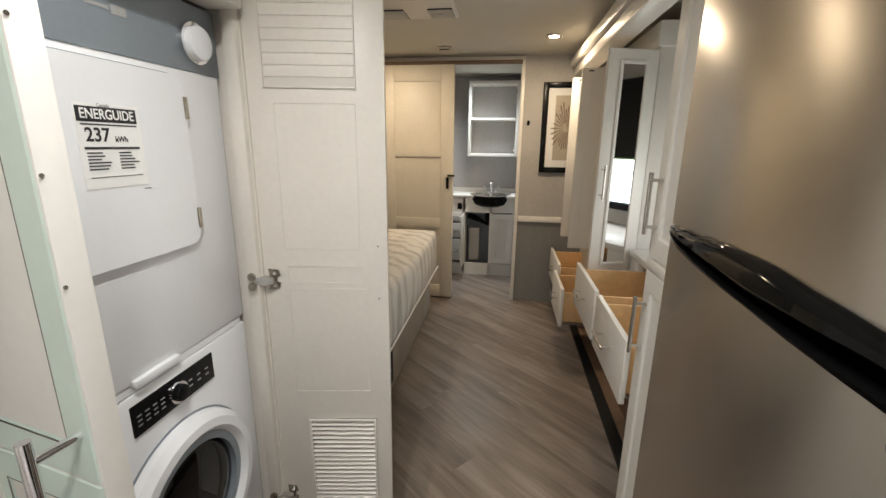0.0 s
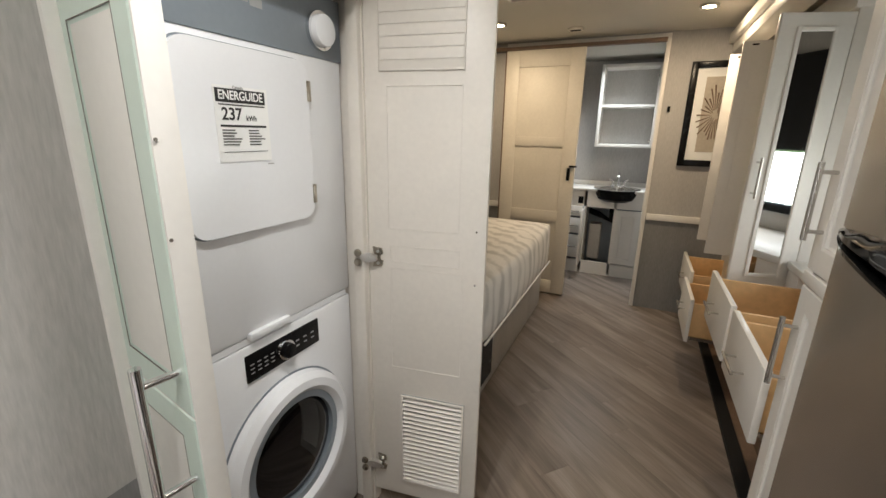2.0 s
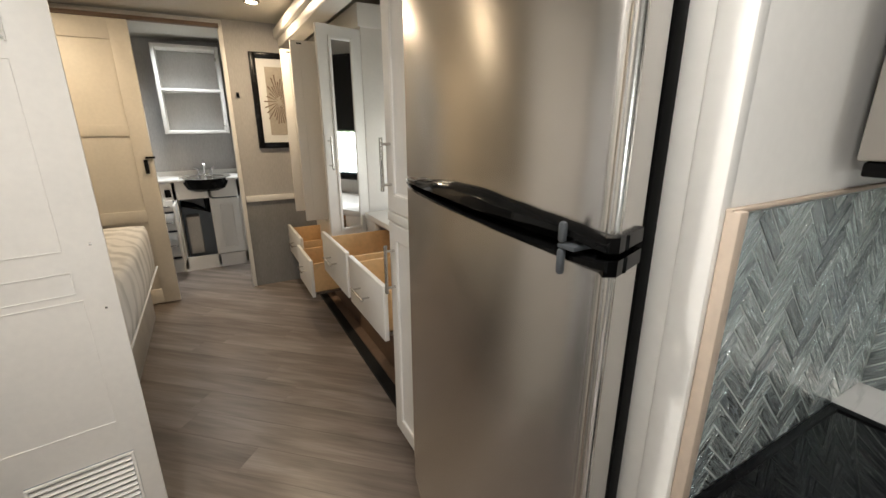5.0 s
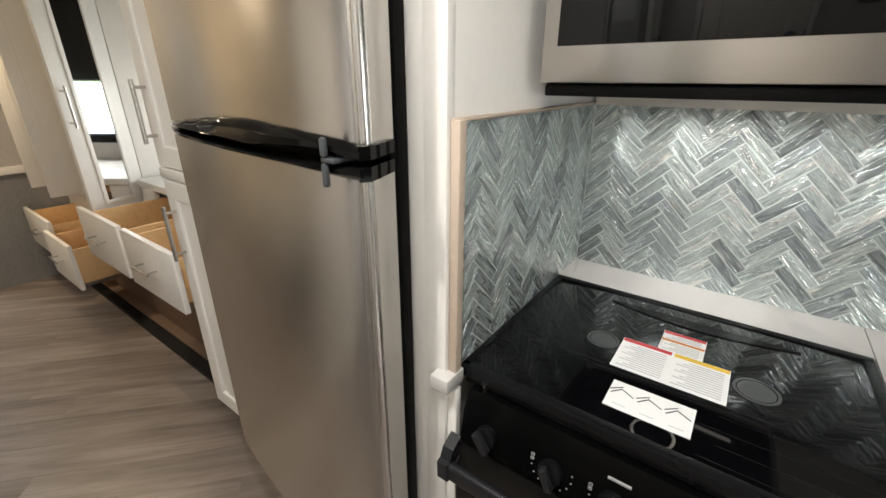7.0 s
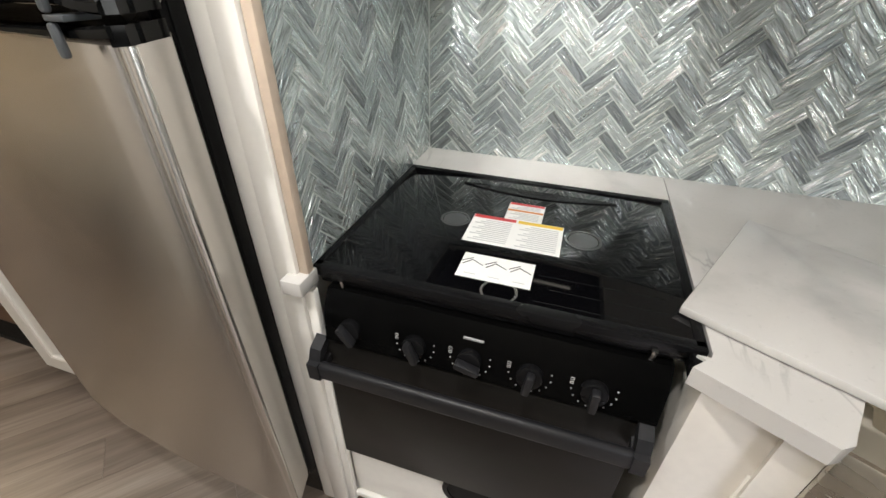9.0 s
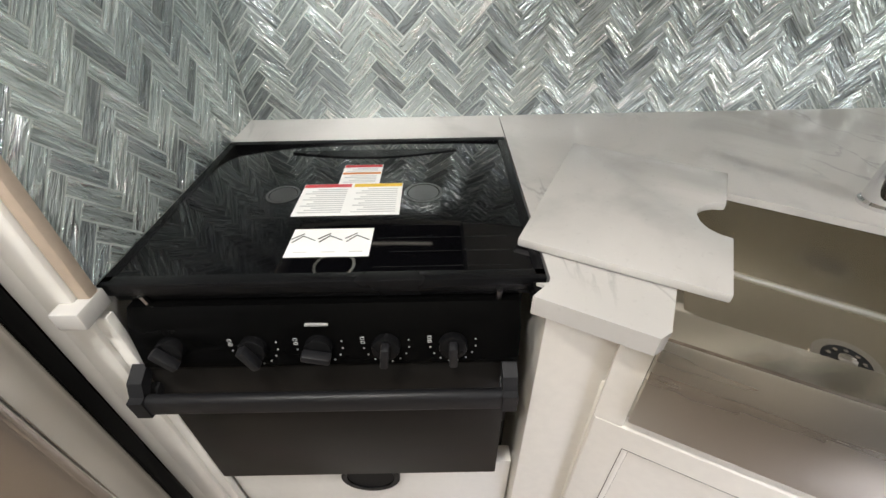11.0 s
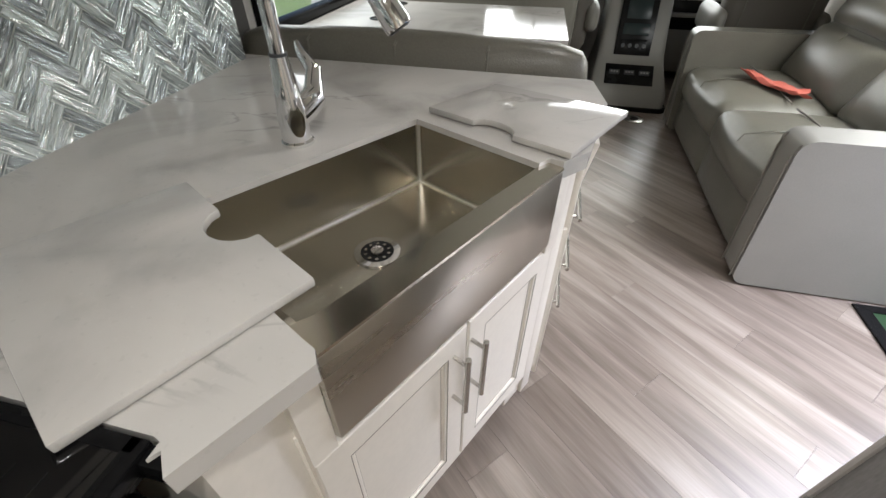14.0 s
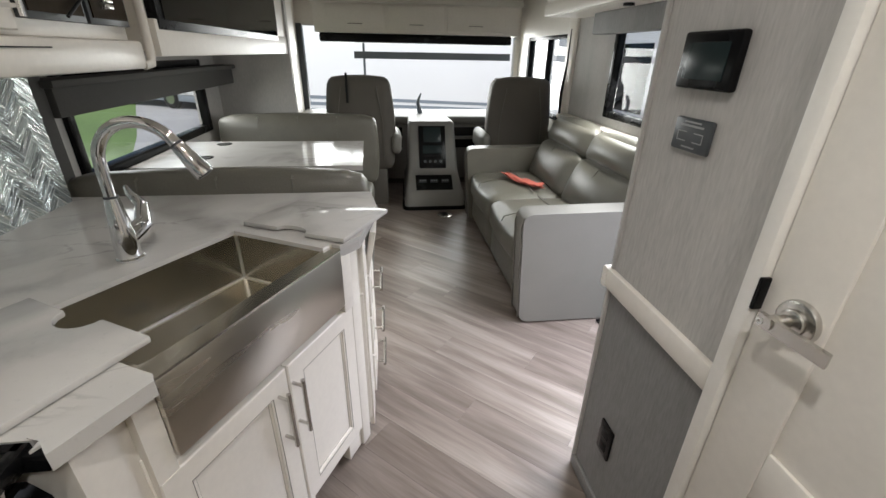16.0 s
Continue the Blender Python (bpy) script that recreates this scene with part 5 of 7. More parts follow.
def closet_door_right():
    """Stands open across the aisle end, its inner face towards the kitchen."""
    a, b = Vector((-0.385, 1.497, 0)), Vector((-0.005, 1.557, 0))
    m = frame_matrix((a.x, a.y, 0), b - a)
    w = (b - a).length
    t = thing("laundry_closet_door", a, "white laundry closet door with a louvred vent, standing open", "door", "laundry closet doors")
    slab = part("slab", box(0.0, w, -0.022, 0.0, 0.06, 2.0, None, m), CABINET, t, bevel=0.002)
    for x0, x1, z0, z1 in ((0.07, w - 0.085, 1.09, 1.515), (0.075, w - 0.07, 0.60, 0.96), (0.075, w - 0.08, 0.98, 1.035)):
        bm = bmesh.new()
        for p, q in (((x0, z0), (x1, z0)), ((x1, z0), (x1, z1)), ((x1, z1), (x0, z1)), ((x0, z1), (x0, z0))):
            tube([m @ Vector((p[0], 0.0005, p[1])), m @ Vector((q[0], 0.0005, q[1]))], 0.0014, bm, 6)
        part("panel_groove", bm, CABINET, slab)
    turn = m @ Matrix(((0, 0, 1, 0), (1, 0, 0, 0), (0, 1, 0, 0), (0, 0, 0, 1)))
    # a grey plate on the solid slab paints the darkness behind the louvres
    v = part("vent_shade_plate", box(0.108, 0.335, 0.0, 0.0015, 0.13, 0.495, None, m), APPGREY, slab, "grey backing plate, coloured for the shade between the slats")
    for a0, a1, c0, c1 in ((0.108, 0.115, 0.13, 0.495), (0.328, 0.335, 0.13, 0.495), (0.115, 0.328, 0.13, 0.137), (0.115, 0.328, 0.488, 0.495)):
        part("frame_bar", box(a0, a1, 0.003, 0.011, c0, c1, None, m), CABINET, v, bevel=0.001)
    step = 0.349 / 20
    for k in range(20):
        z = 0.138 + k * step
        part("slat", prism([(0.0015, z + 0.0045), (0.0100, z + 0.0015), (0.0110, z + 0.004), (0.0015, z + step * 0.62)], 0.116, 0.327, None, turn), CABINET, v)
    u = part("upper_vent", box(0.045, 0.305, 0.0, 0.002, 1.555, 1.98, None, m), CABINET, slab, bevel=0.001)
    for a0, a1, c0, c1 in ((0.045, 0.049, 1.555, 1.98), (0.301, 0.305, 1.55, 1.98), (0.049, 0.301, 1.555, 1.559)):
        part("frame_bar", box(a0, a1, 0.002, 0.005, c0, c1, None, m), CABINET, u, bevel=0.0008)
    for k in range(12):
        z = 1.585 + k * 0.031
        part("slat", prism([(0.002, z), (0.004, z), (0.002, z + 0.028)], 0.05, 0.30, None, turn), CABINET, u)
    for z, x in ((1.10, w - 0.03), (0.93, w - 0.03)):
        part("screw_hole", disc(m @ Vector((x, 0.0004, z)), m.to_3x3() @ Vector((0, 1, 0)), 0.003, 0.001, None, 10), NICKEL, slab)
    face = m.to_3x3() @ Vector((0, 1, 0))
    for z in (0.993, 0.19):
        hg = part("hinge", prism([(0.014, -0.034), (0.046, -0.030), (0.050, -0.012), (0.040, -0.008), (0.040, 0.008), (0.050, 0.012), (0.046, 0.030), (0.014, 0.034), (0.020, 0.0)], 0.0, 0.005, None, m @ Matrix(((1, 0, 0, 0), (0, 0, 1, 0), (0, 1, 0, z), (0, 0, 0, 1)))), HINGE, t, "nickel butterfly hinge", bevel=0.0015)
        part("hinge_arm", prism([(-0.022, -0.008), (0.006, -0.015), (0.034, -0.009), (0.034, 0.009), (0.006, 0.015), (-0.022, 0.008)], 0.012, 0.026, None, m @ Matrix(((1, 0, 0, 0), (0, 0, 1, 0), (0, 1, 0, z), (0, 0, 0, 1)))), BRIGHTSTEEL, hg, bevel=0.003)
        for dz in (-0.016, 0.016):
            part("hinge_wing", disc(m @ Vector((-0.026, 0.033, z + dz)), face, 0.0125, 0.010), HINGE, hg, bevel=0.003)
        for dx, dz in ((0.034, -0.020), (0.034, 0.020), (0.006, 0.0)):
            part("hinge_screw", disc(m @ Vector((dx, 0.008 if dz else 0.027, z + dz)), face, 0.005, 0.004, None, 10), BRIGHTSTEEL, hg)


closet_door_right()


def closet_door_left():
    a, b = Vector((-0.378, 0.752, 0)), Vector((-0.128, 0.7038, 0))
    m = frame_matrix((a.x, a.y, 0), b - a)
    w = (b - a).length
    t = thing("laundry_closet_door", a, "white raised-panel laundry closet door, face tinted for green daylight, with a bar pull, standing open", "door", "laundry closet doors")
    part("slab", box(0, w, -0.034, -0.002, 0.06, 2.0, None, m), WHITE, t, "white door core and edge", bevel=0.002)
    face = m @ Matrix.Translation((0, -0.0185, 0))
    for z0, z1, n in ((0.995, 1.565, "upper_panel"), (1.567, 1.98, "top_panel"), (0.08, 0.993, "lower_panel")):
        # here the dark moulding lines paint the shade in the open panel gaps
        raised_panel(t, face, 0.001, w - 0.002, z0, z1, WHITE_GREENLIT, t=0.0185, rail=0.047, name=n, line_mat=GLAZE_AND_GAP)
    bar_pull(t, m, w - 0.022, 0.86, 1.09, 0.05, CHROME, r=0.0075)
    for z in (1.25, 1.37, 1.52):
        part("screw_hole", disc(m @ Vector((w + 0.0003, -0.006, z)), b - a, 0.0025, 0.001, None, 8), NICKEL, t)
    j = structure("trim_closet_jamb_left", box(-0.40, -0.353, 0.728, 0.765, 0, 1.82), WHITE, "white closet jamb", 0.006)
    structure("trim_closet_jamb_right", box(-0.43, -0.389, 1.472, 1.535, 0, CEIL - 0.002), CABINET, "off-white closet jamb", 0.004)
    structure("trim_closet_top", box(-0.46, -0.362, 0.76, 1.475, 1.745, 1.80), CABINET, "off-white shelf edge above the dryer", 0.006)


closet_door_left()

# ---- bedroom ----


def chevron_fabric():
    """Cream quilted fabric with rows of soft grey and tan dashes."""
    m = material("cream_dashed_fabric", (0.66, 0.655, 0.64), 0.85, vary=0.08, scale=6, fine=160, bump=0.35)
    n, l = m.node_tree.nodes, m.node_tree.links
    b = n["Principled BSDF"]
    tone = b.inputs["Base Color"].links[0].from_socket
    tc, mp = n.new("ShaderNodeTexCoord"), n.new("ShaderNodeMapping")
    wv, nz = n.new("ShaderNodeTexWave"), n.new("ShaderNodeTexNoise")
    l.new(tc.outputs["Object"], mp.inputs["Vector"])
    mp.inputs["Rotation"].default_value, mp.inputs["Scale"].default_value = (0.18, 0, 0.3), (1.5, 1.0, 0.5)
    for t in (wv, nz):
        l.new(mp.outputs[0], t.inputs["Vector"])
    wv.bands_direction = "Y"
    wv.inputs["Scale"].default_value, wv.inputs["Distortion"].default_value, wv.inputs["Detail Scale"].default_value = 2.6, 5.0, 2.4
    nz.inputs["Scale"].default_value = 7
    r = n.new("ShaderNodeValToRGB")
    e = r.color_ramp.elements
    e[0].position, e[0].color = 0.30, (0.75, 0.735, 0.71, 1)
    e[1].position, e[1].color = 0.62, (1.10, 1.08, 1.05, 1)
    mx, mul = n.new("ShaderNodeMath"), n.new("ShaderNodeVectorMath")
    mx.operation, mul.operation = "MULTIPLY_ADD", "MULTIPLY"
    l.new(wv.outputs["Fac"], mx.inputs[0])
    mx.inputs[1].default_value = 0.38
    hf = n.new("ShaderNodeMath")
    hf.operation, hf.inputs[1].default_value = "MULTIPLY", 0.72
    l.new(nz.outputs["Fac"], hf.inputs[0])
    l.new(hf.outputs[0], mx.inputs[2])
    l.new(mx.outputs[0], r.inputs[0])
    l.new(tone, mul.inputs[0])
    l.new(r.outputs[0], mul.inputs[1])
    l.new(mul.outputs[0], b.inputs["Base Color"])
    return m


BEDSPREAD = chevron_fabric()


def bed():
    t = thing("bed", (-1.0, 2.9, 0.0), "queen bed base in pale vinyl with a bare beige patterned mattress", "bed")
    part("base", box(-1.82, -0.255, 2.10, 3.78, 0.0, 0.42), WALLPAPER, t, "pale grey upholstered bed base", bevel=0.01)
    part("base_drawer", box(-0.256, -0.249, 2.20, 2.48, 0.06, 0.34), BLACK, t, "dark base opening")
    bare = whole("mattress", cushion(-1.82, -0.165, 2.02, 3.60, 0.425, 0.755, 0.025, 14), BEDSPREAD, "beige and white chevron patterned bare mattress on the bed base", "mattress", smooth=True)
    bm = bmesh.new()
    tube([(-0.158, 2.06, 0.452), (-0.158, 3.56, 0.452)], 0.006, bm, 8)
    ORIGIN[bare.name] = Vector(bare.location)
    part("piping", bm, PAPER, bare, "white piping", smooth=True)


bed()


def sliding_door():
    t = thing("sliding_bathroom_door", (-0.42, 4.06, 0.01), "cream sliding bathroom door with four sunk panels, slid open", "door")
    slab = part("slab", box(-0.735, -0.105, 4.055, 4.085, 0.012, 2.055), DOORPAINT, t, bevel=0.003)
    for x0, x1 in ((-0.735, -0.625), (-0.215, -0.105)):
        part("stile", box(x0, x1, 4.045, 4.0555, 0.012, 2.055), DOORPAINT, slab, bevel=0.002)
    for z0, z1 in ((0.012, 0.13), (0.67, 0.76), (1.30, 1.375), (1.925, 2.055)):
        part("rail", box(-0.625, -0.215, 4.045, 4.0555, z0, z1), DOORPAINT, slab, bevel=0.002)
    part("handle", box(-0.165, -0.140, 4.026, 4.046, 1.03, 1.13), BLACK, t, "dark bronze pull", bevel=0.003)
    part("lever", tube([(-0.15, 4.034, 1.145), (-0.09, 4.028, 1.145)], 0.008), BLACK, t, "dark bronze latch lever", smooth=True)
    part("track", box(-1.3, 0.45, 4.045, 4.10, 2.058, 2.084), DARKWOOD, t, "brown overhead track", bevel=0.002)
    part("door_seal", box(-0.748, -0.734, 4.055, 4.085, 0.012, 2.055), DARKWOOD, t)


sliding_door()


def picture():
    t = thing("framed_picture", (0.78, 4.1, 1.186), "framed beige print of a dark spiky flower in a black frame", "picture")
    x0, x1, z0, z1 = 0.632, 1.02, 1.186, 1.917
    for a, b, c, d in ((x0, x0 + 0.045, z0, z1), (x1 - 0.045, x1, z0, z1), (x0 + 0.045, x1 - 0.045, z0, z0 + 0.045), (x0 + 0.045, x1 - 0.045, z1 - 0.045, z1)):
        part("frame_side", box(a, b, 4.082, 4.109, c, d), BLACK, t, bevel=0.003)
    part("mat_board", box(x0 + 0.045, x1 - 0.045, 4.094, 4.104, z0 + 0.045, z1 - 0.045), PAPER, t, "white mat board")
    part("print", box(x0 + 0.105, x1 - 0.105, 4.091, 4.095, z0 + 0.105, z1 - 0.105), material("beige_print_paper", (0.45, 0.40, 0.33), 0.7, vary=0.12, fine=60), t, "beige print")
    bm = bmesh.new()
    rnd = random.Random(3)
    c = Vector(((x0 + x1) / 2, 4.0905, (z0 + z1) / 2))
    for k in range(28):
        a = 2 * math.pi * k / 28
        r0, r1 = rnd.uniform(0.02, 0.05), rnd.uniform(0.14, 0.22)
        d = Vector((math.cos(a) * 0.55, 0, math.sin(a)))
        tube([c + d * r0, c + d * r1], [0.0015, 0.005], bm, 5)
    part("flower", bm, DARKWOOD, t, "dark spiky flower")
    s = whole("wall_sensor", box(0.513, 0.533, 4.098, 4.109, 1.575, 1.615), BLACK, "small black wall sensor", "sensor", bevel=0.002)


picture()


def wardrobe():
    t = thing("wardrobe", (1.35, 3.4, 0.25), "white built-in wardrobe with its doors standing open", "wardrobe")
    part("back", box(1.56, 1.61, 2.78, 4.10, 0.62, 2.02), WHITE, t)
    for y in (2.78, 3.28, 3.68, 4.085):
        part("upright", box(1.10, 1.60, y, y + 0.02, 0.62, 2.02), WHITE, t, bevel=0.002)
    part("floor_board", box(1.09, 1.60, 2.76, 4.105, 0.60, 0.63), WHITE, t, bevel=0.002)
    part("top_rail", box(1.08, 1.60, 2.76, 4.105, 1.90, 2.02), WHITE, t, bevel=0.002)
    part("plinth", box(1.04, 1.60, 2.76, 4.105, 0.22, 0.60), WHITE, t, bevel=0.002)
    for y, mirror in ((2.762, True), (3.27, False), (3.66, False)):
        x0 = 0.825 if mirror else 0.80
        if mirror:
            # hinged at the wardrobe and swung not quite square
            k = Matrix.Translation((1.093, 2.805, 0)) @ Matrix.Rotation(radians(17.5), 4, "Z")
            w = 0.280
            d = part("door", box(-w, 0, -0.022, 0, 0.72, 1.887, None, k), WHITE, t, "white wardrobe door with a tall mirror, standing open", bevel=0.003)
            part("mirror_glass", box(-w + 0.082, -0.075, -0.0245, -0.022, 0.775, 1.815, None, k), MIRROR, d, "tall mirror")
            for a, b, c, e in ((-w + 0.064, -w + 0.082, 0.757, 1.833), (-0.075, -0.057, 0.757, 1.833), (-w + 0.082, -0.075, 0.757, 0.775), (-w + 0.082, -0.075, 1.815, 1.833)):
                part("moulding", box(a, b, -0.031, -0.022, c, e, None, k), WHITE, d, bevel=0.003)
            bar_pull(d, k @ frame_matrix((0, -0.022, 0), (1, 0, 0)), -w + 0.022, 1.13, 1.31, 0.035)
            continue
        d = part("door", box(x0, 1.095, y, y + 0.022, 0.72, 1.887), WHITE, t, "white wardrobe door standing open", bevel=0.003)
        part("latch", box(x0 + 0.04, x0 + 0.07, y - 0.002, y, 1.865, 1.873), BLACK, d)
        part("moulding", box(x0 + 0.05, x0 + 0.056, y - 0.003, y, 0.78, 1.84), WHITE, d, bevel=0.001)


wardrobe()


def open_drawer(y0, y1, z0, z1, x_front, x_back, label):
    t = thing("drawer", ((x_front + x_back) / 2, (y0 + y1) / 2, z0), label, "drawer", "open bedroom drawers")
    part("front", box(x_front, x_front + 0.02, y0, y1, z0, z1), WHITE, t, "white drawer front", bevel=0.003)
    zt = z1 - 0.03
    for a, b in ((y0 + 0.02, y0 + 0.034), (y1 - 0.034, y1 - 0.02)):
        part("side", box(x_front + 0.02, x_back, a, b, z0 + 0.03, zt), DRAWERWOOD, t, "maple drawer side", bevel=0.001)
        part("runner", box(x_front + 0.03, x_back + 0.2, a - 0.004, b + 0.004, z0 + 0.01, z0 + 0.028), NICKEL, t, "steel runner")
    part("base", box(x_front + 0.02, x_back, y0 + 0.034, y1 - 0.034, z0 + 0.035, z0 + 0.045), DRAWERWOOD, t, "maple drawer bottom")
    part("back", box(x_back - 0.014, x_back, y0 + 0.034, y1 - 0.034, z0 + 0.045, zt), DRAWERWOOD, t, "maple drawer back", bevel=0.001)
    f = frame_matrix((x_front, 0, 0), (0, -1, 0))
    c = -(y0 + y1) / 2
    bar_pull(t, f, (z0 + z1) / 2 + 0.01, c - 0.075, c + 0.075, 0.035, r=0.005, upright=False)


open_drawer(1.645, 2.09, 0.572, 0.800, 0.75, 1.24, "white dresser drawer pulled open, its maple box empty")
open_drawer(2.13, 2.60, 0.572, 0.800, 0.75, 1.24, "white dresser drawer pulled open, its maple box empty")
open_drawer(2.96, 3.40, 0.262, 0.520, 0.735, 1.2, "white wardrobe drawer pulled open, its maple box empty")
open_drawer(3.46, 4.02, 0.30, 0.545, 0.775, 1.2, "white wardrobe drawer pulled open, its maple box empty")


def dresser():
    t = thing("dresser", (1.35, 2.2, 0.25), "white built-in dresser with its drawers pulled open below the window", "dresser")
    part("top", box(1.06, 1.62, 1.605, 2.755, 0.815, 0.85), WHITE, t, "white dresser top", bevel=0.004)
    part("carcass", box(1.26, 1.60, 1.61, 2.755, 0.30, 0.815), WHITE, t)
    part("rail", box(1.07, 1.10, 1.61, 2.755, 0.30, 0.565), WHITE, t, bevel=0.002)
    part("stile", box(1.07, 1.10, 2.61, 2.76, 0.565, 0.815), WHITE, t, bevel=0.002)
    part("stile", box(1.07, 1.10, 2.09, 2.13, 0.565, 0.815), WHITE, t, bevel=0.002)
    structure("trim_slide_kick", box(1.02, 1.06, 1.60, 4.10, 0.02, 0.30), DARKWOOD, "brown toe board below the drawers")
    structure("trim_slide_floor", box(0.965, 1.6, 1.60, 4.10, 0.0, 0.03), DARKWOOD, "brown slide-out floor edge")
    structure("trim_slide_seal", prism([(0.905, 1.62), (0.965, 1.62), (0.965, 4.10), (0.915, 4.10)], 0.0, 0.022), RUBBER, "black rubber slide-out seal", 0.006)
    structure("trim_slide_fascia", box(0.86, 0.98, 1.60, 4.10, 1.955, CEIL - 0.002), WHITE, "white moulded fascia over the bedroom slide-out", 0.012)
    structure("trim_slide_fascia_bead", box(0.83, 0.88, 1.60, 4.10, 2.02, 2.09), WHITE, "white bead on the slide-out fascia", 0.012)
    w = thing("window_bedroom", (1.64, 2.2, 0.98), "black-framed bedroom window with a black blind half down", "window", kind="structure")
    for y0, y1, z0, z1 in ((1.76, 1.81, 0.96, 1.77), (2.59, 2.64, 0.96, 1.77), (1.81, 2.59, 0.96, 1.01), (1.81, 2.59, 1.72, 1.77)):
        part("window_frame", box(1.595, 1.66, y0, y1, z0, z1), BLACK, w, bevel=0.004)
    p = part("pane", box(1.64, 1.646, 1.81, 2.59, 1.01, 1.72), GLASS, w)
    p.visible_shadow = False
    part("blind", box(1.585, 1.592, 1.76, 2.64, 1.33, 1.86), RUBBER, w, "black roller blind, half down")


dresser()


def ac_grille():
    t = thing("ceiling_air_conditioner", (-0.15, 2.70, 2.10), "off-white ceiling air conditioner grille with dark louvres", "air conditioner")
    part("housing", box(-0.40, 0.05, 2.42, 2.93, 2.098, 2.129), CABINET, t, bevel=0.012)
    for x0, x1 in ((-0.37, -0.23), (-0.10, 0.03)):
        v = part("vent", box(x0, x1, 2.74, 2.91, 2.094, 2.0985), RUBBER, t, "dark louvred vent")
        for k in range(7):
            part("slat", box(x0, x1, 2.75 + k * 0.023, 2.758 + k * 0.023, 2.089, 2.0945), CABINET, v)
    s = thing("ceiling_speaker", (-0.158, 3.78, 2.12), "small round off-white ceiling vent", "vent")
    part("ring", disc((-0.158, 3.78, 2.122), (0, 0, 1), 0.055, 0.014), CABINET, s, bevel=0.004)
    for k in range(4):
        part("slot", box(-0.195, -0.12, 3.762 + 0.011 * k, 3.766 + 0.011 * k, 2.1135, 2.1155), RUBBER, s)


ac_grille()


def bath():
    t = thing("bathroom_vanity", (0.1, 5.0, 0.0), "white bathroom vanity cabinet with one door open", "vanity")
    y = 4.85
    part("top", box(-0.68, 0.498, y - 0.02, 5.24, 0.862, 0.887), WHITE, t, "white countertop", bevel=0.004)
    part("backsplash", box(-0.68, 0.498, 5.23, 5.248, 0.887, 0.93), WHITE, t, bevel=0.003)
    for x0, x1 in ((-0.68, -0.64), (-0.085, -0.06), (0.205, 0.225), (0.455, 0.49)):
        part("upright", box(x0, x1, y, 5.2, 0.02, 0.862), WHITE, t)
    part("plinth", box(-0.68, 0.49, y, y + 0.03, 0.0, 0.13), WHITE, t)
    part("rail", box(-0.68, 0.49, y, y + 0.02, 0.70, 0.862), WHITE, t)
    # the cupboard's inner shade is put into this board's grey
    part("inside", box(-0.68, 0.49, 5.15, 5.17, 0.0, 0.862), APPGREY, t, "cupboard back, coloured grey for the shade inside")
    part("pipe_box", box(-0.02, 0.09, 5.0, 5.14, 0.13, 0.50), WALLPAPER, t)
    part("pipe", tube([(0.18, 5.0, 0.78), (0.18, 5.0, 0.55), (0.05, 5.06, 0.60), (-0.04, 5.1, 0.62)], 0.03), BLACK, t, "black drain pipe", smooth=True)
    f = frame_matrix((0, y, 0), (1, 0, 0))
    raised_panel(t, f, 0.225, 0.455, 0.14, 0.69, WHITE)
    part("open_door", box(-0.085, -0.067, y - 0.24, y, 0.13, 0.69), WHITE, t, "white vanity door standing open", bevel=0.003)
    for z0, z1 in ((0.16, 0.40), (0.42, 0.58), (0.60, 0.70)):
        d = part("drawer_front", box(-0.63, -0.095, y - 0.02, y, z0, z1), WHITE, t, bevel=0.003)
        bar_pull(d, frame_matrix((0, y - 0.02, 0), (1, 0, 0)), (z0 + z1) / 2, -0.24, -0.12, 0.03, upright=False)
    part("outlet", box(-0.145, -0.095, y - 0.006, y, 0.73, 0.80), BLACK, t, "black outlet", bevel=0.003)
    b = thing("bathroom_basin", (0.2, 4.94, 0.76), "round steel bathroom basin with a black front bowl", "basin")
    bm = bmesh.new()
    n = 36
    prof = [(0.215, 0.885), (0.212, 0.84), (0.19, 0.79), (0.14, 0.765)]
    rr = [[bm.verts.new((0.2 + r * math.cos(a), 4.94 + r * 0.86 * math.sin(a), z)) for r, z in prof] for a in (2 * math.pi * k / n for k in range(n))]
    for i in range(n):
        for j in range(3):
            bm.faces.new((rr[i][j], rr[i][j + 1], rr[(i + 1) % n][j + 1], rr[(i + 1) % n][j]))
    bm.faces.new([r[-1] for r in rr])
    part("bowl", bm, BLACK, b, "black outer bowl", smooth=True)
    part("rim", disc((0.2, 4.94, 0.8905), (0, 0, 1), 0.222, 0.006, inner=0.16), CHROME, b, "bright steel rim", smooth=True)
    part("inner", disc((0.2, 4.94, 0.8875), (0, 0, 1), 0.165, 0.004), STEEL, b)
    k = thing("bathroom_faucet", (0.2, 5.17, 0.89), "chrome two-handle bathroom faucet", "faucet")
    part("base", box(0.13, 0.27, 5.15, 5.19, 0.889, 0.905), CHROME, k, bevel=0.006)
    part("spout", tube([(0.2, 5.17, 0.90), (0.2, 5.17, 1.0), (0.2, 5.14, 1.03), (0.2, 5.08, 1.0)], 0.012), CHROME, k, smooth=True)
    for s in (-1, 1):
        part("handle", tube([(0.2 + 0.055 * s, 5.17, 0.90), (0.2 + 0.055 * s, 5.17, 0.94), (0.2 + 0.095 * s, 5.16, 0.965)], [0.014, 0.012, 0.007]), CHROME, k, smooth=True)
    c = thing("bathroom_wall_cabinet", (0.19, 5.1, 1.29), "white open-fronted bathroom wall cabinet with one shelf", "cabinet")
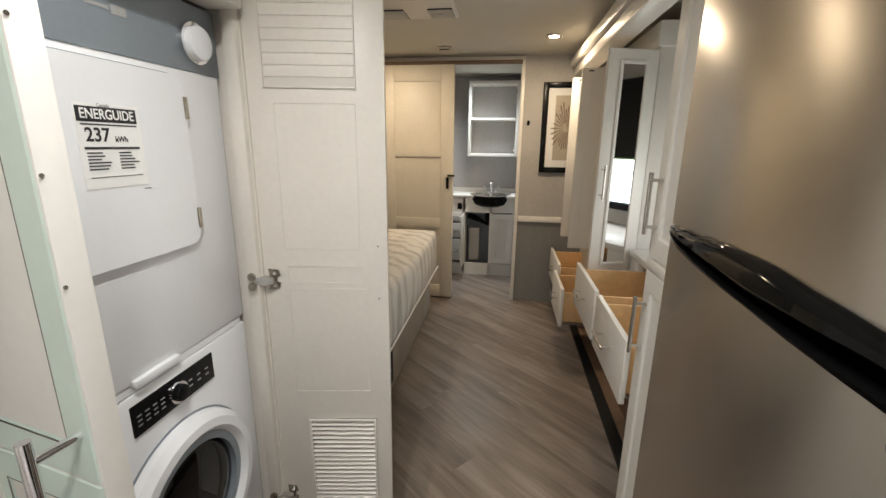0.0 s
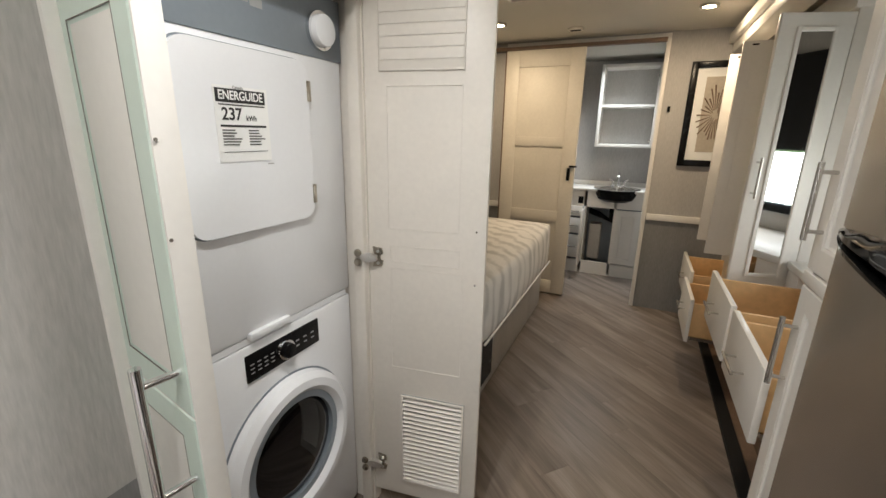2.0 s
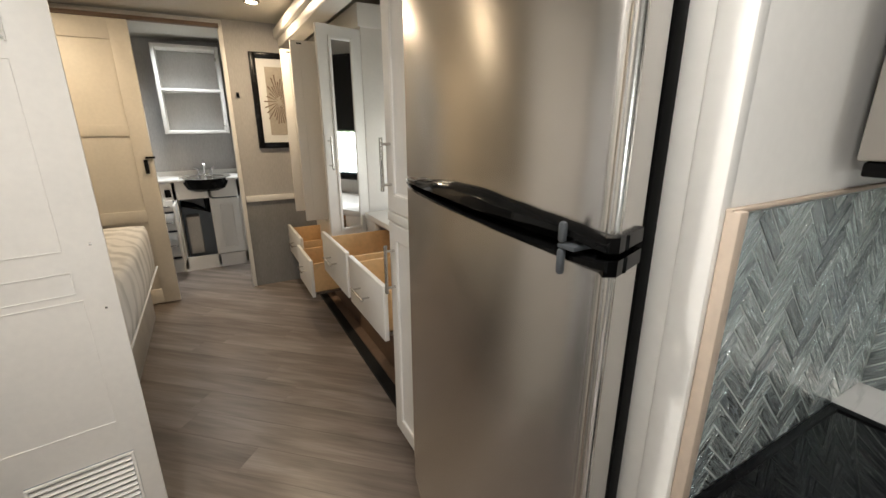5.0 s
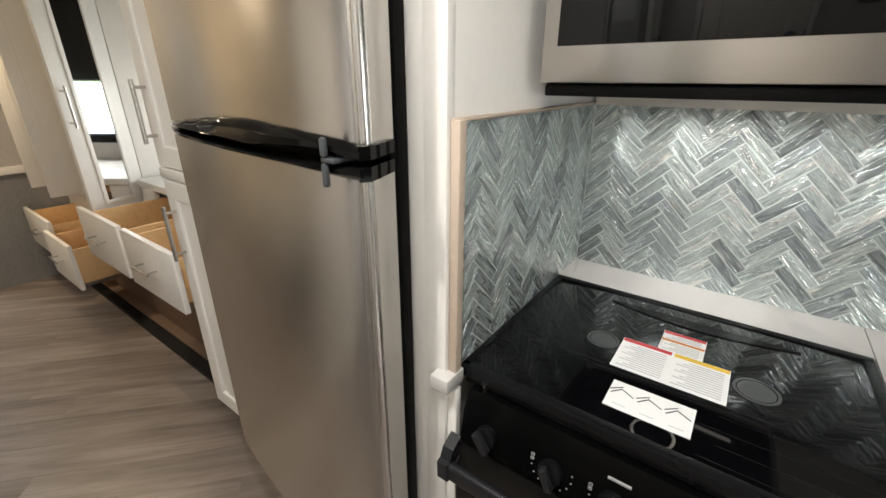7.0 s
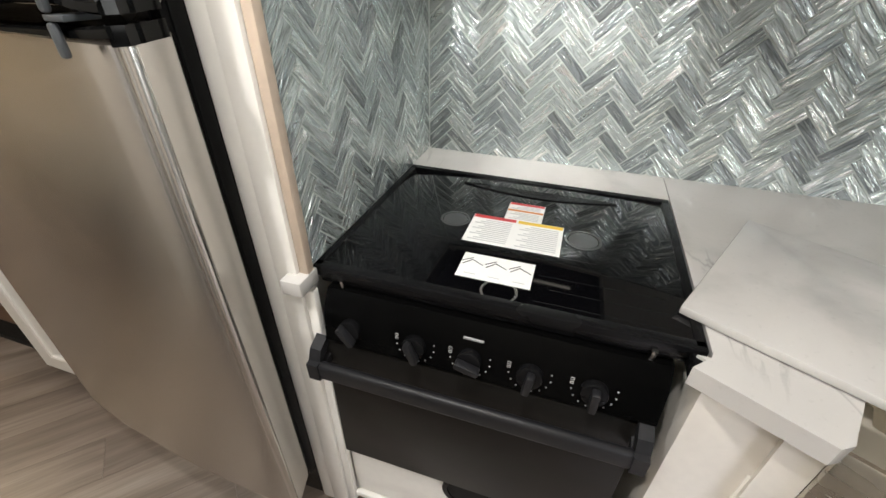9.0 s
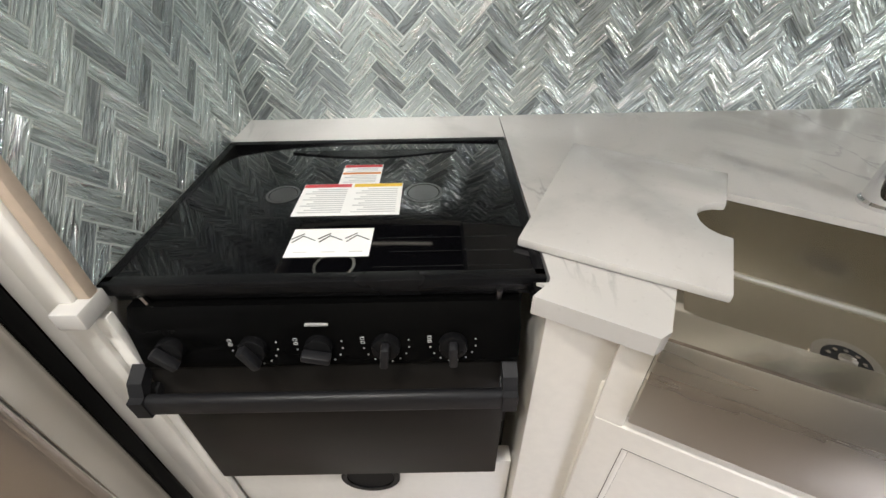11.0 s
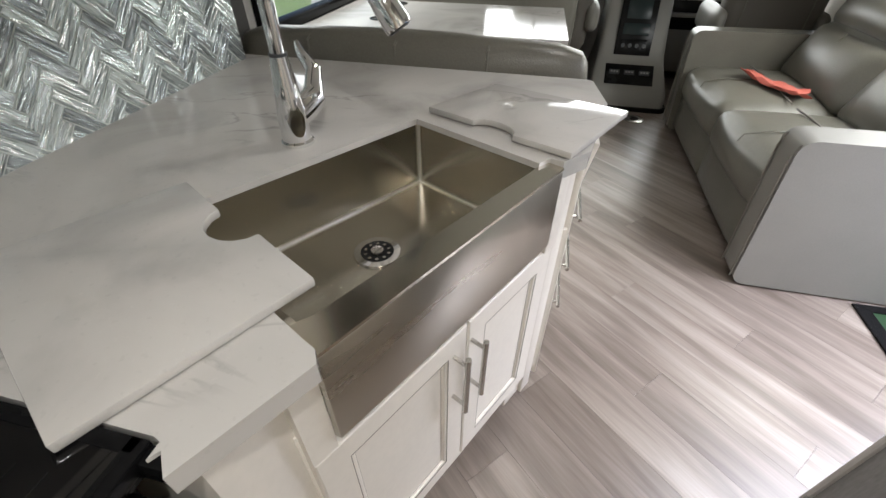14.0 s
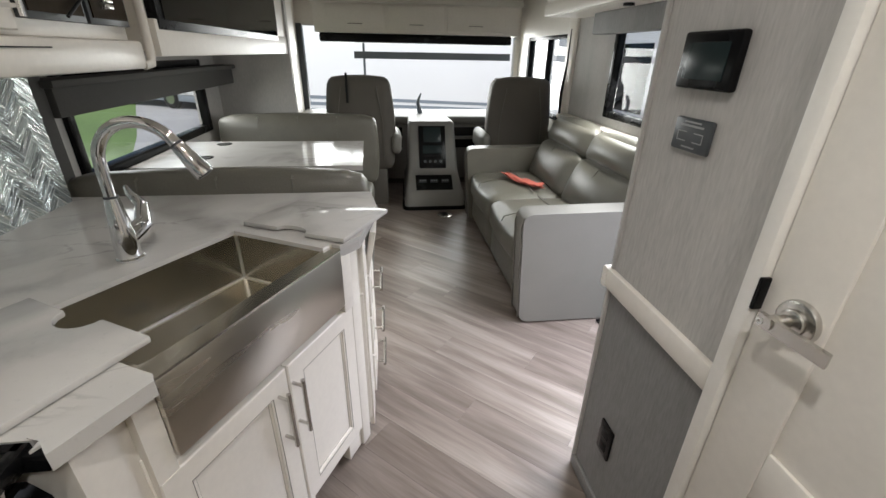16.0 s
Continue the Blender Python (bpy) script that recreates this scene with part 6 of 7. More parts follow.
    for x0, x1 in ((-0.065, -0.035), (0.44, 0.47)):
        part("side", box(x0, x1, 5.0, 5.24, 1.29, 2.06), WHITE, c, bevel=0.003)
    for z0, z1 in ((1.29, 1.32), (1.665, 1.69), (2.03, 2.06)):
        part("shelf", box(-0.035, 0.44, 5.0, 5.24, z0, z1), WHITE, c, bevel=0.003)
    part("back", box(-0.06, 0.46, 5.236, 5.248, 1.3, 2.05), WALLPAPER, c)
    for z in (1.36, 1.95):
        part("hinge", box(0.425, 0.44, 5.0, 5.03, z - 0.012, z + 0.012), NICKEL, c)


bath()


def lavatory_door():
    t = thing("lavatory_door", (-0.36, 0.2, 0.01), "white lavatory door with a satin nickel lever", "door")
    s = part("slab", box(-0.385, -0.360, -0.163, 0.448, 0.01, 1.955), CABINET, t, bevel=0.002)
    for y0, y1 in ((-0.163, -0.050), (0.335, 0.448)):
        part("stile", box(-0.3605, -0.351, y0, y1, 0.01, 1.955), CABINET, s, bevel=0.004)
    for z0, z1 in ((0.01, 0.13), (0.64, 0.75), (1.83, 1.955)):
        part("rail", box(-0.3605, -0.3512, -0.0505, 0.3355, z0, z1), CABINET, s, bevel=0.004)
    rose = (-0.345, -0.090, 0.992)
    part("rose", disc(rose, (1, 0, 0), 0.035, 0.014), NICKEL, t, "satin nickel rose", bevel=0.005)
    part("rose_boss", disc((-0.336, *rose[1:]), (1, 0, 0), 0.021, 0.012), NICKEL, t, bevel=0.004)
    part("spindle", disc((-0.320, -0.097, 0.989), (1, 0, 0), 0.0115, 0.05), NICKEL, t, smooth=True)
    part("lever", prism([(-0.297, -0.113), (-0.306, -0.113), (-0.309, -0.06), (-0.313, -0.006), (-0.305, -0.003), (-0.300, -0.06)], 0.977, 0.999), NICKEL, t, "flat satin nickel lever", bevel=0.003)
    part("key_pin", disc((-0.2955, -0.105, 0.988), (1, 0, 0), 0.006, 0.004, inner=0.003, sides=16), BRIGHTSTEEL, t)
    part("strike", box(-0.353, -0.334, -0.166, -0.158, 0.97, 1.03), BLACK, t, bevel=0.002)


lavatory_door()


def wall_controls():
    f = frame_matrix((-0.36, 0, 0), (0, 1, 0))
    m = thing("control_screen", (-0.36, -0.44, 1.30), "small black touch screen on the grey wall", "control panel")
    part("bezel", box(-0.36, -0.342, -0.520, -0.362, 1.300, 1.405), BLACK, m, bevel=0.006)
    part("screen", box(-0.3425, -0.340, -0.500, -0.385, 1.318, 1.385), SCREEN, m, "dark screen", bevel=0.001)
    d = thing("battery_switch_plate", (-0.36, -0.44, 1.18), "dark plastic switch plate with small printed symbols", "switch plate")
    part("plate", box(-0.36, -0.350, -0.497, -0.384, 1.178, 1.245), LOCKGREY, d, bevel=0.006)
    g = frame_matrix((-0.350, 0, 0), (0, 1, 0))
    flat_bars(d, g, [(-0.475, -0.405, 1.228, 1.232), (-0.465, -0.415, 1.236, 1.239), (-0.480, -0.452, 1.198, 1.200), (-0.430, -0.402, 1.198, 1.200), (-0.480, -0.478, 1.198, 1.218), (-0.404, -0.402, 1.198, 1.218), (-0.480, -0.452, 1.216, 1.218), (-0.430, -0.402, 1.216, 1.218), (-0.46, -0.42, 1.186, 1.189)], GREYINK)
    o = thing("wall_outlet", (-0.36, -0.47, 0.23), "black duplex wall outlet on dark grey wallpaper", "outlet")
    part("plate", box(-0.361, -0.352, -0.506, -0.438, 0.232, 0.348), BLACK, o, bevel=0.004)
    for z in (0.265, 0.315):
        part("socket", box(-0.353, -0.350, -0.488, -0.456, z - 0.016, z + 0.016), RUBBER, o, bevel=0.002)


wall_controls()

# ---- living area and cab ----


PIPING = material("grey_piping", (0.17, 0.158, 0.14), 0.5, vary=0.06)


def sofa():
    t = thing("sofa", (-0.85, -2.3, 0.0), "grey leather two-seat sofa with plump back cushions and flat arms, the near one paler as lit", "sofa")
    part("base", box(-1.20, -0.46, -3.10, -1.62, 0.03, 0.30), LEATHER, t, "grey leather front", bevel=0.02)
    for y0, y1 in ((-3.18, -3.06), (-1.625, -1.49)):
        bm = prism([(a, b) for a, b, _ in rounded([Vector((-1.22, 0.01, 0)), Vector((-0.408, 0.01, 0)), Vector((-0.376, 0.642, 0)), Vector((-1.22, 0.652, 0))], 0.06, 6)], -y1, -y0, None, Matrix(((1, 0, 0, 0), (0, 0, -1, 0), (0, 1, 0, 0), (0, 0, 0, 1))))
        # the near arm's paler leather holds the light that falls on it
        part("arm", bm, LEATHERPALE if y0 > -2 else LEATHER, t, "flat sofa arm, the near one coloured paler for the light on it", bevel=0.036, seg=5)
    for y0, y1 in ((-3.06, -2.35), (-2.34, -1.63)):
        part("seat_cushion", cushion(-1.10, -0.415, y0, y1, 0.255, 0.445, 0.038, 14), LEATHER, t, smooth=True)
        lean = Matrix.Translation((-1.0, 0, 0.42)) @ Matrix.Rotation(radians(-22), 4, "Y") @ Matrix.Translation((1.0, 0, -0.42))
        part("back_cushion", cushion(-1.10, -0.89, y0 + 0.004, y1 - 0.004, 0.40, 0.72, 0.048, 12, lean), LEATHER, t, smooth=True)
        part("head_cushion", cushion(-1.13, -0.905, y0 + 0.004, y1 - 0.004, 0.715, 0.915, 0.048, 12, lean), LEATHER, t, smooth=True)
        yc = (y0 + y1) / 2
        part("cross_seam", tube([(-0.74, y0 + 0.03, 0.470), (-0.74, yc - 0.15, 0.4805), (-0.74, yc + 0.15, 0.4805), (-0.74, y1 - 0.03, 0.470)], 0.0045, None, 6), PIPING, t, smooth=True)
        part("centre_seam", tube([(-0.415, yc, 0.30), (-0.392, yc, 0.38), (-0.42, yc, 0.452), (-0.52, yc, 0.476), (-0.74, yc, 0.4785)], 0.0035, None, 6), LEATHER, t, smooth=True)
        part("back_seam", tube([lean @ Vector(p) for p in ((-0.872, yc, 0.45), (-0.846, yc, 0.57), (-0.868, yc, 0.70))], 0.0035, None, 6), LEATHER, t, smooth=True)
        part("front_panel", cushion(-0.465, -0.435, y0, y1, 0.05, 0.275, 0.006, 4), LEATHER, t, smooth=True)
    for y0, y1 in ((-3.18, -3.06), (-1.625, -1.49)):
        for y in (y0 + 0.012, y1 - 0.012):
            part("arm_piping", tube([(-0.401, y, 0.04), (-0.374, y, 0.57), (-0.385, y, 0.618), (-0.43, y, 0.6355), (-0.95, y, 0.642)], 0.004, None, 6), PIPING, t, smooth=True)
    tag = whole("sofa_tag", box(-1.09, -1.055, -1.650, -1.640, 0.70, 0.80), PAPER, "white paper hang tag on the sofa", "tag")
    bm = bmesh.new()
    n, w = 10, 0.11
    cols = []
    for i in range(n + 1):
        u = i / n
        cols.append([bm.verts.new((-0.62 - 0.20 * u + 0.03 * math.sin(5 * v), -2.72 + 0.36 * u - w * v + 0.04 * math.sin(4 * u), 0.489 + 0.018 * math.sin(7 * u + 4 * v) ** 2 + 0.075 * max(0, 0.35 - u) * (1 - v))) for v in (k / 5 for k in range(6))])
    for a, b in zip(cols, cols[1:]):
        for k in range(5):
            bm.faces.new((a[k], a[k + 1], b[k + 1], b[k]))
    ex = bmesh.ops.extrude_face_region(bm, geom=bm.faces[:])
    bmesh.ops.translate(bm, verts=[v for v in ex["geom"] if isinstance(v, bmesh.types.BMVert)], vec=(0, 0, 0.004))
    whole("seat_belt_strap", bm, material("red_webbing", (0.48, 0.115, 0.085), 0.7, vary=0.2, fine=200), "crumpled red strap lying on the sofa seat", "strap", smooth=True)


sofa()


def bench(name, y0, y1, seat0, seat1, lean_y, label):
    t = thing(name, (0.9, (y0 + y1) / 2, 0.0), label, "bench", "dinette benches")
    part("back", cushion(0.365, 1.46, y0, y1, 0.42, 0.925, 0.02, 12), LEATHER, t, "grey leather backrest", smooth=True)
    part("seat", cushion(0.40, 1.46, seat0, seat1, 0.34, 0.47, 0.015, 8), LEATHER, t, "grey leather seat", smooth=True)
    part("base", box(0.42, 1.50, min(y0, seat0) + 0.02, max(y1, seat1) - 0.02, 0.03, 0.35), CABINET, t, bevel=0.004)
    for k in range(1, 4):
        x = 0.365 + 1.095 * k / 4
        part("seam", tube([(x, y1 + 0.006, 0.50), (x, y1 + 0.010, 0.80), (x, y1 - 0.002, 0.915), (x, (y0 + y1) / 2, 0.938)], 0.004, None, 6), LEATHER, t, smooth=True)


bench("dinette_bench", -1.36, -1.225, -1.80, -1.36, 1, "grey leather dinette bench backing onto the kitchen counter")
bench("dinette_bench", -2.98, -2.83, -2.83, -2.45, -1, "grey leather dinette bench facing the kitchen")


def dinette_table():
    t = thing("dinette_table", (0.98, -2.1, 0.0), "pale veined dinette table top with two black cup holders", "table")
    part("tabletop", prism([(0.43, -2.42), (1.51, -2.42), (1.51, -1.77), (0.405, -1.77)], 0.805, 0.832), QUARTZ, t, bevel=0.005)
    for x, y in ((1.255, -2.335), (1.235, -1.97)):
        part("cup_holder", disc((x, y, 0.8325), (0, 0, 1), 0.042, 0.006, inner=0.030), BLACK, t, smooth=True)
        part("cup_well", disc((x, y, 0.8315), (0, 0, 1), 0.030, 0.003), RUBBER, t)
    part("leg", tube([(1.0, -2.1, 0.0), (1.0, -2.1, 0.805)], 0.03), CHROME, t, smooth=True)


dinette_table()


def tapered(bm, x, z0, z1, top):
    """Draws a padded block in towards its top."""
    for v in bm.verts:
        u = min(1.0, max(0.0, (v.co.z - z0) / (z1 - z0)))
        v.co.x = x + (v.co.x - x) * (1 - (1 - top) * u ** 2.2)
    return bm


def cab_seat(x, mirror, label):
    t = thing("captain_seat", (x, -3.62, 0.0), label, "seat", "cab seats")
    part("backrest", tapered(cushion(x - 0.285, x + 0.285, -3.71, -3.53, 0.36, 1.15, 0.022, 14), x, 0.6, 1.15, 0.92), SEATCLOTH, t, smooth=True)
    for s in (-1, 1):
        part("back_seam", tube([(x + s * 0.20, -3.512, 0.45), (x + s * 0.195, -3.505, 0.8), (x + s * 0.15, -3.512, 1.08)], 0.003, None, 6), LEATHER, t, smooth=True)
    part("seat", cushion(x - 0.26, x + 0.26, -4.20, -3.66, 0.36, 0.52, 0.02, 8), SEATCLOTH, t, smooth=True)
    part("pedestal", box(x - 0.22, x + 0.22, -4.1, -3.56, 0.0, 0.37), SEATCLOTH, t, bevel=0.02)
    for s in (-1, 1):
        part("armrest", cushion(x + s * 0.31 - 0.045, x + s * 0.31 + 0.045, -3.98, -3.50, 0.50, 0.68, 0.01, 8), LEATHERPALE if s == mirror else SEATCLOTH, t, smooth=True)
    if mirror < 0:
        part("belt", tube([(x + 0.10, -3.500, 0.95), (x + 0.10, -3.512, 1.06), (x + 0.10, -3.53, 1.19)], 0.010, None, 8), RUBBER, t, "black seat belt", smooth=True)


SEATCLOTH = material("grey_brown_seat_vinyl", (0.105, 0.094, 0.080), 0.6, vary=0.08, fine=240, bump=0.3)
cab_seat(0.51, -1, "grey leather driver's captain seat with armrests")
cab_seat(-0.945, 1, "grey leather passenger captain seat with armrests")


def cab():
    t = thing("cab_console", (-0.14, -3.7, 0.0), "grey plastic cab console with a screen, radio and storage tray", "console")
    bm, rings = bmesh.new(), []
    for z, half, front in ((0.0, 0.290, -3.395), (0.10, 0.288, -3.400), (0.15, 0.278, -3.425), (0.165, 0.272, -3.445), (0.285, 0.252, -3.605), (0.33, 0.246, -3.650), (0.45, 0.240, -3.712), (0.72, 0.232, -3.832), (0.745, 0.215, -3.86)):
        o = rounded([Vector((-0.15 + half, front, 0)), Vector((-0.15 - half, front, 0)), Vector((-0.15 - half * 0.9, -4.32, 0)), Vector((-0.15 + half * 0.9, -4.32, 0))], 0.05, 5)
        rings.append([bm.verts.new((p[0], p[1], z)) for p in o])
    for p, q in zip(rings, rings[1:]):
        for k in range(len(p)):
            bm.faces.new((p[k], p[(k + 1) % len(p)], q[(k + 1) % len(p)], q[k]))
    bm.faces.new(rings[-1])
    part("moulding", bm, CABGREY, t, "flared grey plastic moulding", smooth=True)
    part("base_trim", prism([(a, b) for a, b, _ in rounded([Vector((0.165, -3.37, 0)), Vector((-0.465, -3.37, 0)), Vector((-0.42, -4.3, 0)), Vector((0.12, -4.3, 0))], 0.09, 5)], 0.0, 0.03), BLACK, t, bevel=0.006)
    slope = Matrix(((-1, 0, 0, -0.15), (0, 0.6, -0.8, -3.525), (0, 0.8, 0.6, 0.225), (0, 0, 0, 1)))
    tr = part("tray", box(-0.175, 0.175, -0.004, 0.005, -0.088, 0.088, None, slope), BLACK, t, "black tray with three sockets", bevel=0.004)
    for k in range(3):
        part("socket", box(-0.145 + 0.108 * k, -0.071 + 0.108 * k, 0.005, 0.010, -0.006, 0.034, None, slope), LOCKGREY, tr, bevel=0.002)
        for j in range(3):
            part("mark", box(-0.135 + 0.108 * k + 0.021 * j, -0.122 + 0.108 * k + 0.021 * j, 0.010, 0.0106, 0.010, 0.022, None, slope), GREYINK, tr)
    lean = Matrix(((-1, 0, 0, -0.15), (0, 0.924, -0.382, -3.705), (0, 0.382, 0.924, 0.45), (0, 0, 0, 1)))
    part("screen_panel", box(-0.13, 0.13, 0.0, 0.008, -0.13, 0.28, None, lean), BLACK, t, bevel=0.004)
    part("screen", box(-0.085, 0.085, 0.008, 0.011, 0.12, 0.265, None, lean), SCREEN, t, "dark screen", bevel=0.002)
    part("radio", box(-0.095, 0.095, 0.008, 0.016, 0.01, 0.09, None, lean), SCREEN, t, bevel=0.003)
    part("control_strip", box(-0.095, 0.095, 0.008, 0.016, -0.11, -0.02, None, lean), BLACK, t, bevel=0.003)
    for k in range(4):
        part("button", disc(lean @ Vector((-0.075 + 0.05 * k, 0.018, -0.065)), (0, 1, 0.4), 0.014, 0.006), LOCKGREY, t)
    d = thing("dashboard", (0, -4.6, 0.4), "pale grey dashboard with dark storage bays", "dashboard")
    part("top", box(-1.27, 1.21, -4.9, -4.25, 0.66, 0.74), CABGREY, d, bevel=0.025)
    part("face", box(-1.26, 1.20, -4.6, -4.30, 0.05, 0.665), CABGREY, d, bevel=0.02)
    for x0, x1 in ((-1.1, -0.36), (0.12, 0.55)):
        part("shelf_bay", box(x0, x1, -4.305, -4.285, 0.40, 0.62), BLACK, d, bevel=0.01)
        part("shelf_lip", box(x0, x1, -4.33, -4.24, 0.50, 0.53), CABGREY, d, bevel=0.006)
    part("gauge_hood", cushion(0.22, 0.82, -4.55, -4.15, 0.66, 0.82, 0.02, 6), BLACK, d, smooth=True)
    w = thing("steering_wheel", (0.51, -4.1, 0.7), "black leather steering wheel", "steering wheel")
    bm = bmesh.new()
    c, q = Vector((0.51, -4.12, 0.76)), Matrix.Rotation(radians(60), 3, "X")
    tube([c + q @ Vector((0.2 * math.cos(a), 0.2 * math.sin(a), 0)) for a in (2 * math.pi * k / 32 for k in range(33))], 0.014, bm, 10, False)
    tube([c + q @ Vector((-0.2, 0, 0)), c + q @ Vector((0.2, 0, 0))], 0.016, bm)
    tube([c, c + Vector((0, -0.2, -0.12))], 0.04, bm)
    part("rim", bm, BLACK, w, smooth=True)
    s = thing("cab_overhead_cabinet", (0, -4.4, 1.5), "off-white cabinet row above the windshield with three doors", "cabinet")
    part("body", box(-1.10, 0.95, -4.88, -4.36, 1.52, CEIL - 0.002), CABINET, s, bevel=0.004)
    f = frame_matrix((0, -4.36, 0), (-1, 0, 0))
    for x0, x1 in ((-0.84, -0.27), (-0.23, 0.32), (0.36, 0.93)):
        dd = part("door", box(x0, x1, 0, 0.018, 1.55, 1.76, None, f), CABINET, s, bevel=0.004)
        bar_pull(dd, f @ Matrix.Translation((0, 0.018, 0)), 1.60, (x0 + x1) / 2 - 0.07, (x0 + x1) / 2 + 0.07, 0.02, r=0.004, upright=False)
    part("cornice", box(-1.12, 0.97, -4.37, -4.30, 1.78, 1.83), CEILING, s, bevel=0.01)
    v = thing("windshield_shade", (0, -4.5, 1.46), "black rolled windshield shade", "shade")
    part("roll", box(-1.05, 0.92, -4.50, -4.40, 1.435, 1.52), BLACK, v, bevel=0.02)
    part("visor_band", box(-1.10, 0.60, -4.62, -4.612, 1.285, 1.355), APPGREY, v, "grey visor band")
    ws = thing("windshield", (0, -4.92, 0.7), "wide windshield with a centre post", "window", kind="structure")
    p = part("pane", box(-1.28, 1.22, -4.95, -4.94, 0.66, 1.60), GLASS, ws)
    p.visible_shadow = False
    part("centre_post", box(0.50, 0.525, -4.96, -4.92, 0.66, 1.60), APPGREY, ws, bevel=0.006)
    for x in (-1.28, 1.19):
        part("pillar", box(x - 0.03, x + 0.06, -4.97, -4.88, 0.0, 1.62), CABINET if x < 0 else LOCKGREY, ws, bevel=0.01)
    fan = thing("dash_fan_mirror", (-0.09, -4.5, 0.74), "small curved dash mirror on a stalk", "mirror")
    part("stalk", tube([(-0.09, -4.5, 0.74), (-0.06, -4.5, 0.86), (-0.10, -4.5, 0.95)], [0.03, 0.022, 0.008]), APPGREY, fan, smooth=True)


cab()


def side_window(name, x, y0, y1, z0, z1, mid, label, inward):
    w = thing(name, (x, (y0 + y1) / 2, z0), label, "window", kind="structure")
    a, b = sorted((x - 0.02 * inward, x + 0.035 * inward))
    t = 0.035
    for p, q, r, s in ((y0 - 0.01, y0 + t, z0 - 0.01, z1 + 0.01), (y1 - t, y1 + 0.01, z0 - 0.01, z1 + 0.01), (y0 + t, y1 - t, z0 - 0.01, z0 + t), (y0 + t, y1 - t, z1 - t, z1 + 0.01)):
        part("window_frame", box(a, b, p, q, r, s), BLACK, w, bevel=0.006)
    for m in mid:
        part("mullion", box(a, b, m - 0.015, m + 0.015, z0 + t, z1 - t), BLACK, w, bevel=0.003)
    p = part("pane", box(x - 0.004, x, y0 + t, y1 - t, z0 + t, z1 - t), GLASS, w)
    p.visible_shadow = False


side_window("window_dinette", X_KITCHEN + 0.015, -2.88, -1.5, 0.84, 1.28, (), "long black-framed dinette window", -1)
side_window("window_sofa", X_SOFA - 0.02, -2.60, -1.75, 0.97, 1.60, (-1.98,), "black-framed sliding window behind the sofa", 1)
side_window("window_passenger", X_SOFA - 0.04, -4.55, -3.42, 0.80, 1.52, (-3.95,), "black-framed passenger window", 1)
side_window("window_driver", 1.25, -4.35, -3.45, 0.72, 1.52, (-3.9,), "black-framed driver's window", -1)


def valances():
    v = thing("window_valance", (1.42, -2.2, 1.12), "dark grey padded valance above the dinette window", "valance")
    part("board", box(1.40, X_KITCHEN - 0.002, -3.16, -1.30, 1.125, 1.225), VALANCE, v, bevel=0.008)
    part("ledge", box(1.38, X_KITCHEN - 0.002, -3.18, -1.28, 1.225, 1.25), VALANCE, v, bevel=0.004)
    part("side_post", box(1.42, X_KITCHEN - 0.002, -1.30, -1.18, 0.88, 1.30), VALANCE, v, bevel=0.01)
    u = thing("window_valance", (-1.2, -2.2, 1.5), "grey padded valance above the sofa window", "valance")
    part("board", box(X_SOFA + 0.002, -1.16, -2.75, -1.55, 1.49, 1.62), WAINSCOT, u, bevel=0.008)
    c = thing("overhead_cabinet", (-1.1, -2.2, 1.62), "off-white overhead cabinets above the sofa", "cabinet", "overhead cabinets")
    part("body", box(X_SOFA + 0.002, -0.98, -3.20, -1.45, 1.66, 2.10), CABINET, c, bevel=0.01)
    part("bottom_rail", box(-1.00, -0.955, -3.20, -1.45, 1.62, 1.70), CABINET, c, bevel=0.014)
    part("soffit", box(X_SOFA + 0.002, -1.0, -3.20, -1.45, 1.62, 1.66), CABINET, c)
    for y0, y1 in ((-3.17, -2.62), (-2.58, -2.03), (-1.99, -1.47)):
        d = part("door", box(-0.98, -0.96, y0, y1, 1.72, 2.08), CABINET, c, bevel=0.004)
        bar_pull(d, frame_matrix((-0.96, 0, 0), (0, 1, 0)), 1.76, (y0 + y1) / 2 - 0.07, (y0 + y1) / 2 + 0.07, 0.03, r=0.005, upright=False)
    part("shelf_lamp", disc((-1.05, -2.1, 1.612), (0, 0, 1), 0.03, 0.012), BLACK, c)
    b = thing("sofa_ledge", (-1.22, -2.3, 0.9), "pale ledge below the sofa window", "ledge")
    part("board", box(X_SOFA + 0.002, -1.17, -3.24, -1.45, 0.865, 0.90), CABINET, b, bevel=0.008)
    s = thing("seat_belt", (-1.27, -3.33, 0.9), "black seat belt hanging from the pillar", "seat belt")
    part("webbing", tube([(-1.26, -3.33, 1.55), (-1.255, -3.33, 1.3), (-1.24, -3.36, 1.05), (-1.25, -3.36, 0.85)], 0.014, None, 8), RUBBER, s, smooth=True)
    part("pillar", box(-1.36, X_SOFA + 0.03, -3.41, -3.25, 0.0, CEIL - 0.002), CABINET, s, bevel=0.01)
    d = whole("floor_table_socket", disc((-0.218, -3.22, 0.004), (0, 0, 1), 0.07, 0.008), NICKEL, "round metal table leg socket in the floor", "floor socket", bevel=0.002)
    part("socket_hole", disc((-0.218, -3.22, 0.0085), (0, 0, 1), 0.03, 0.003), RUBBER, d)


valances()


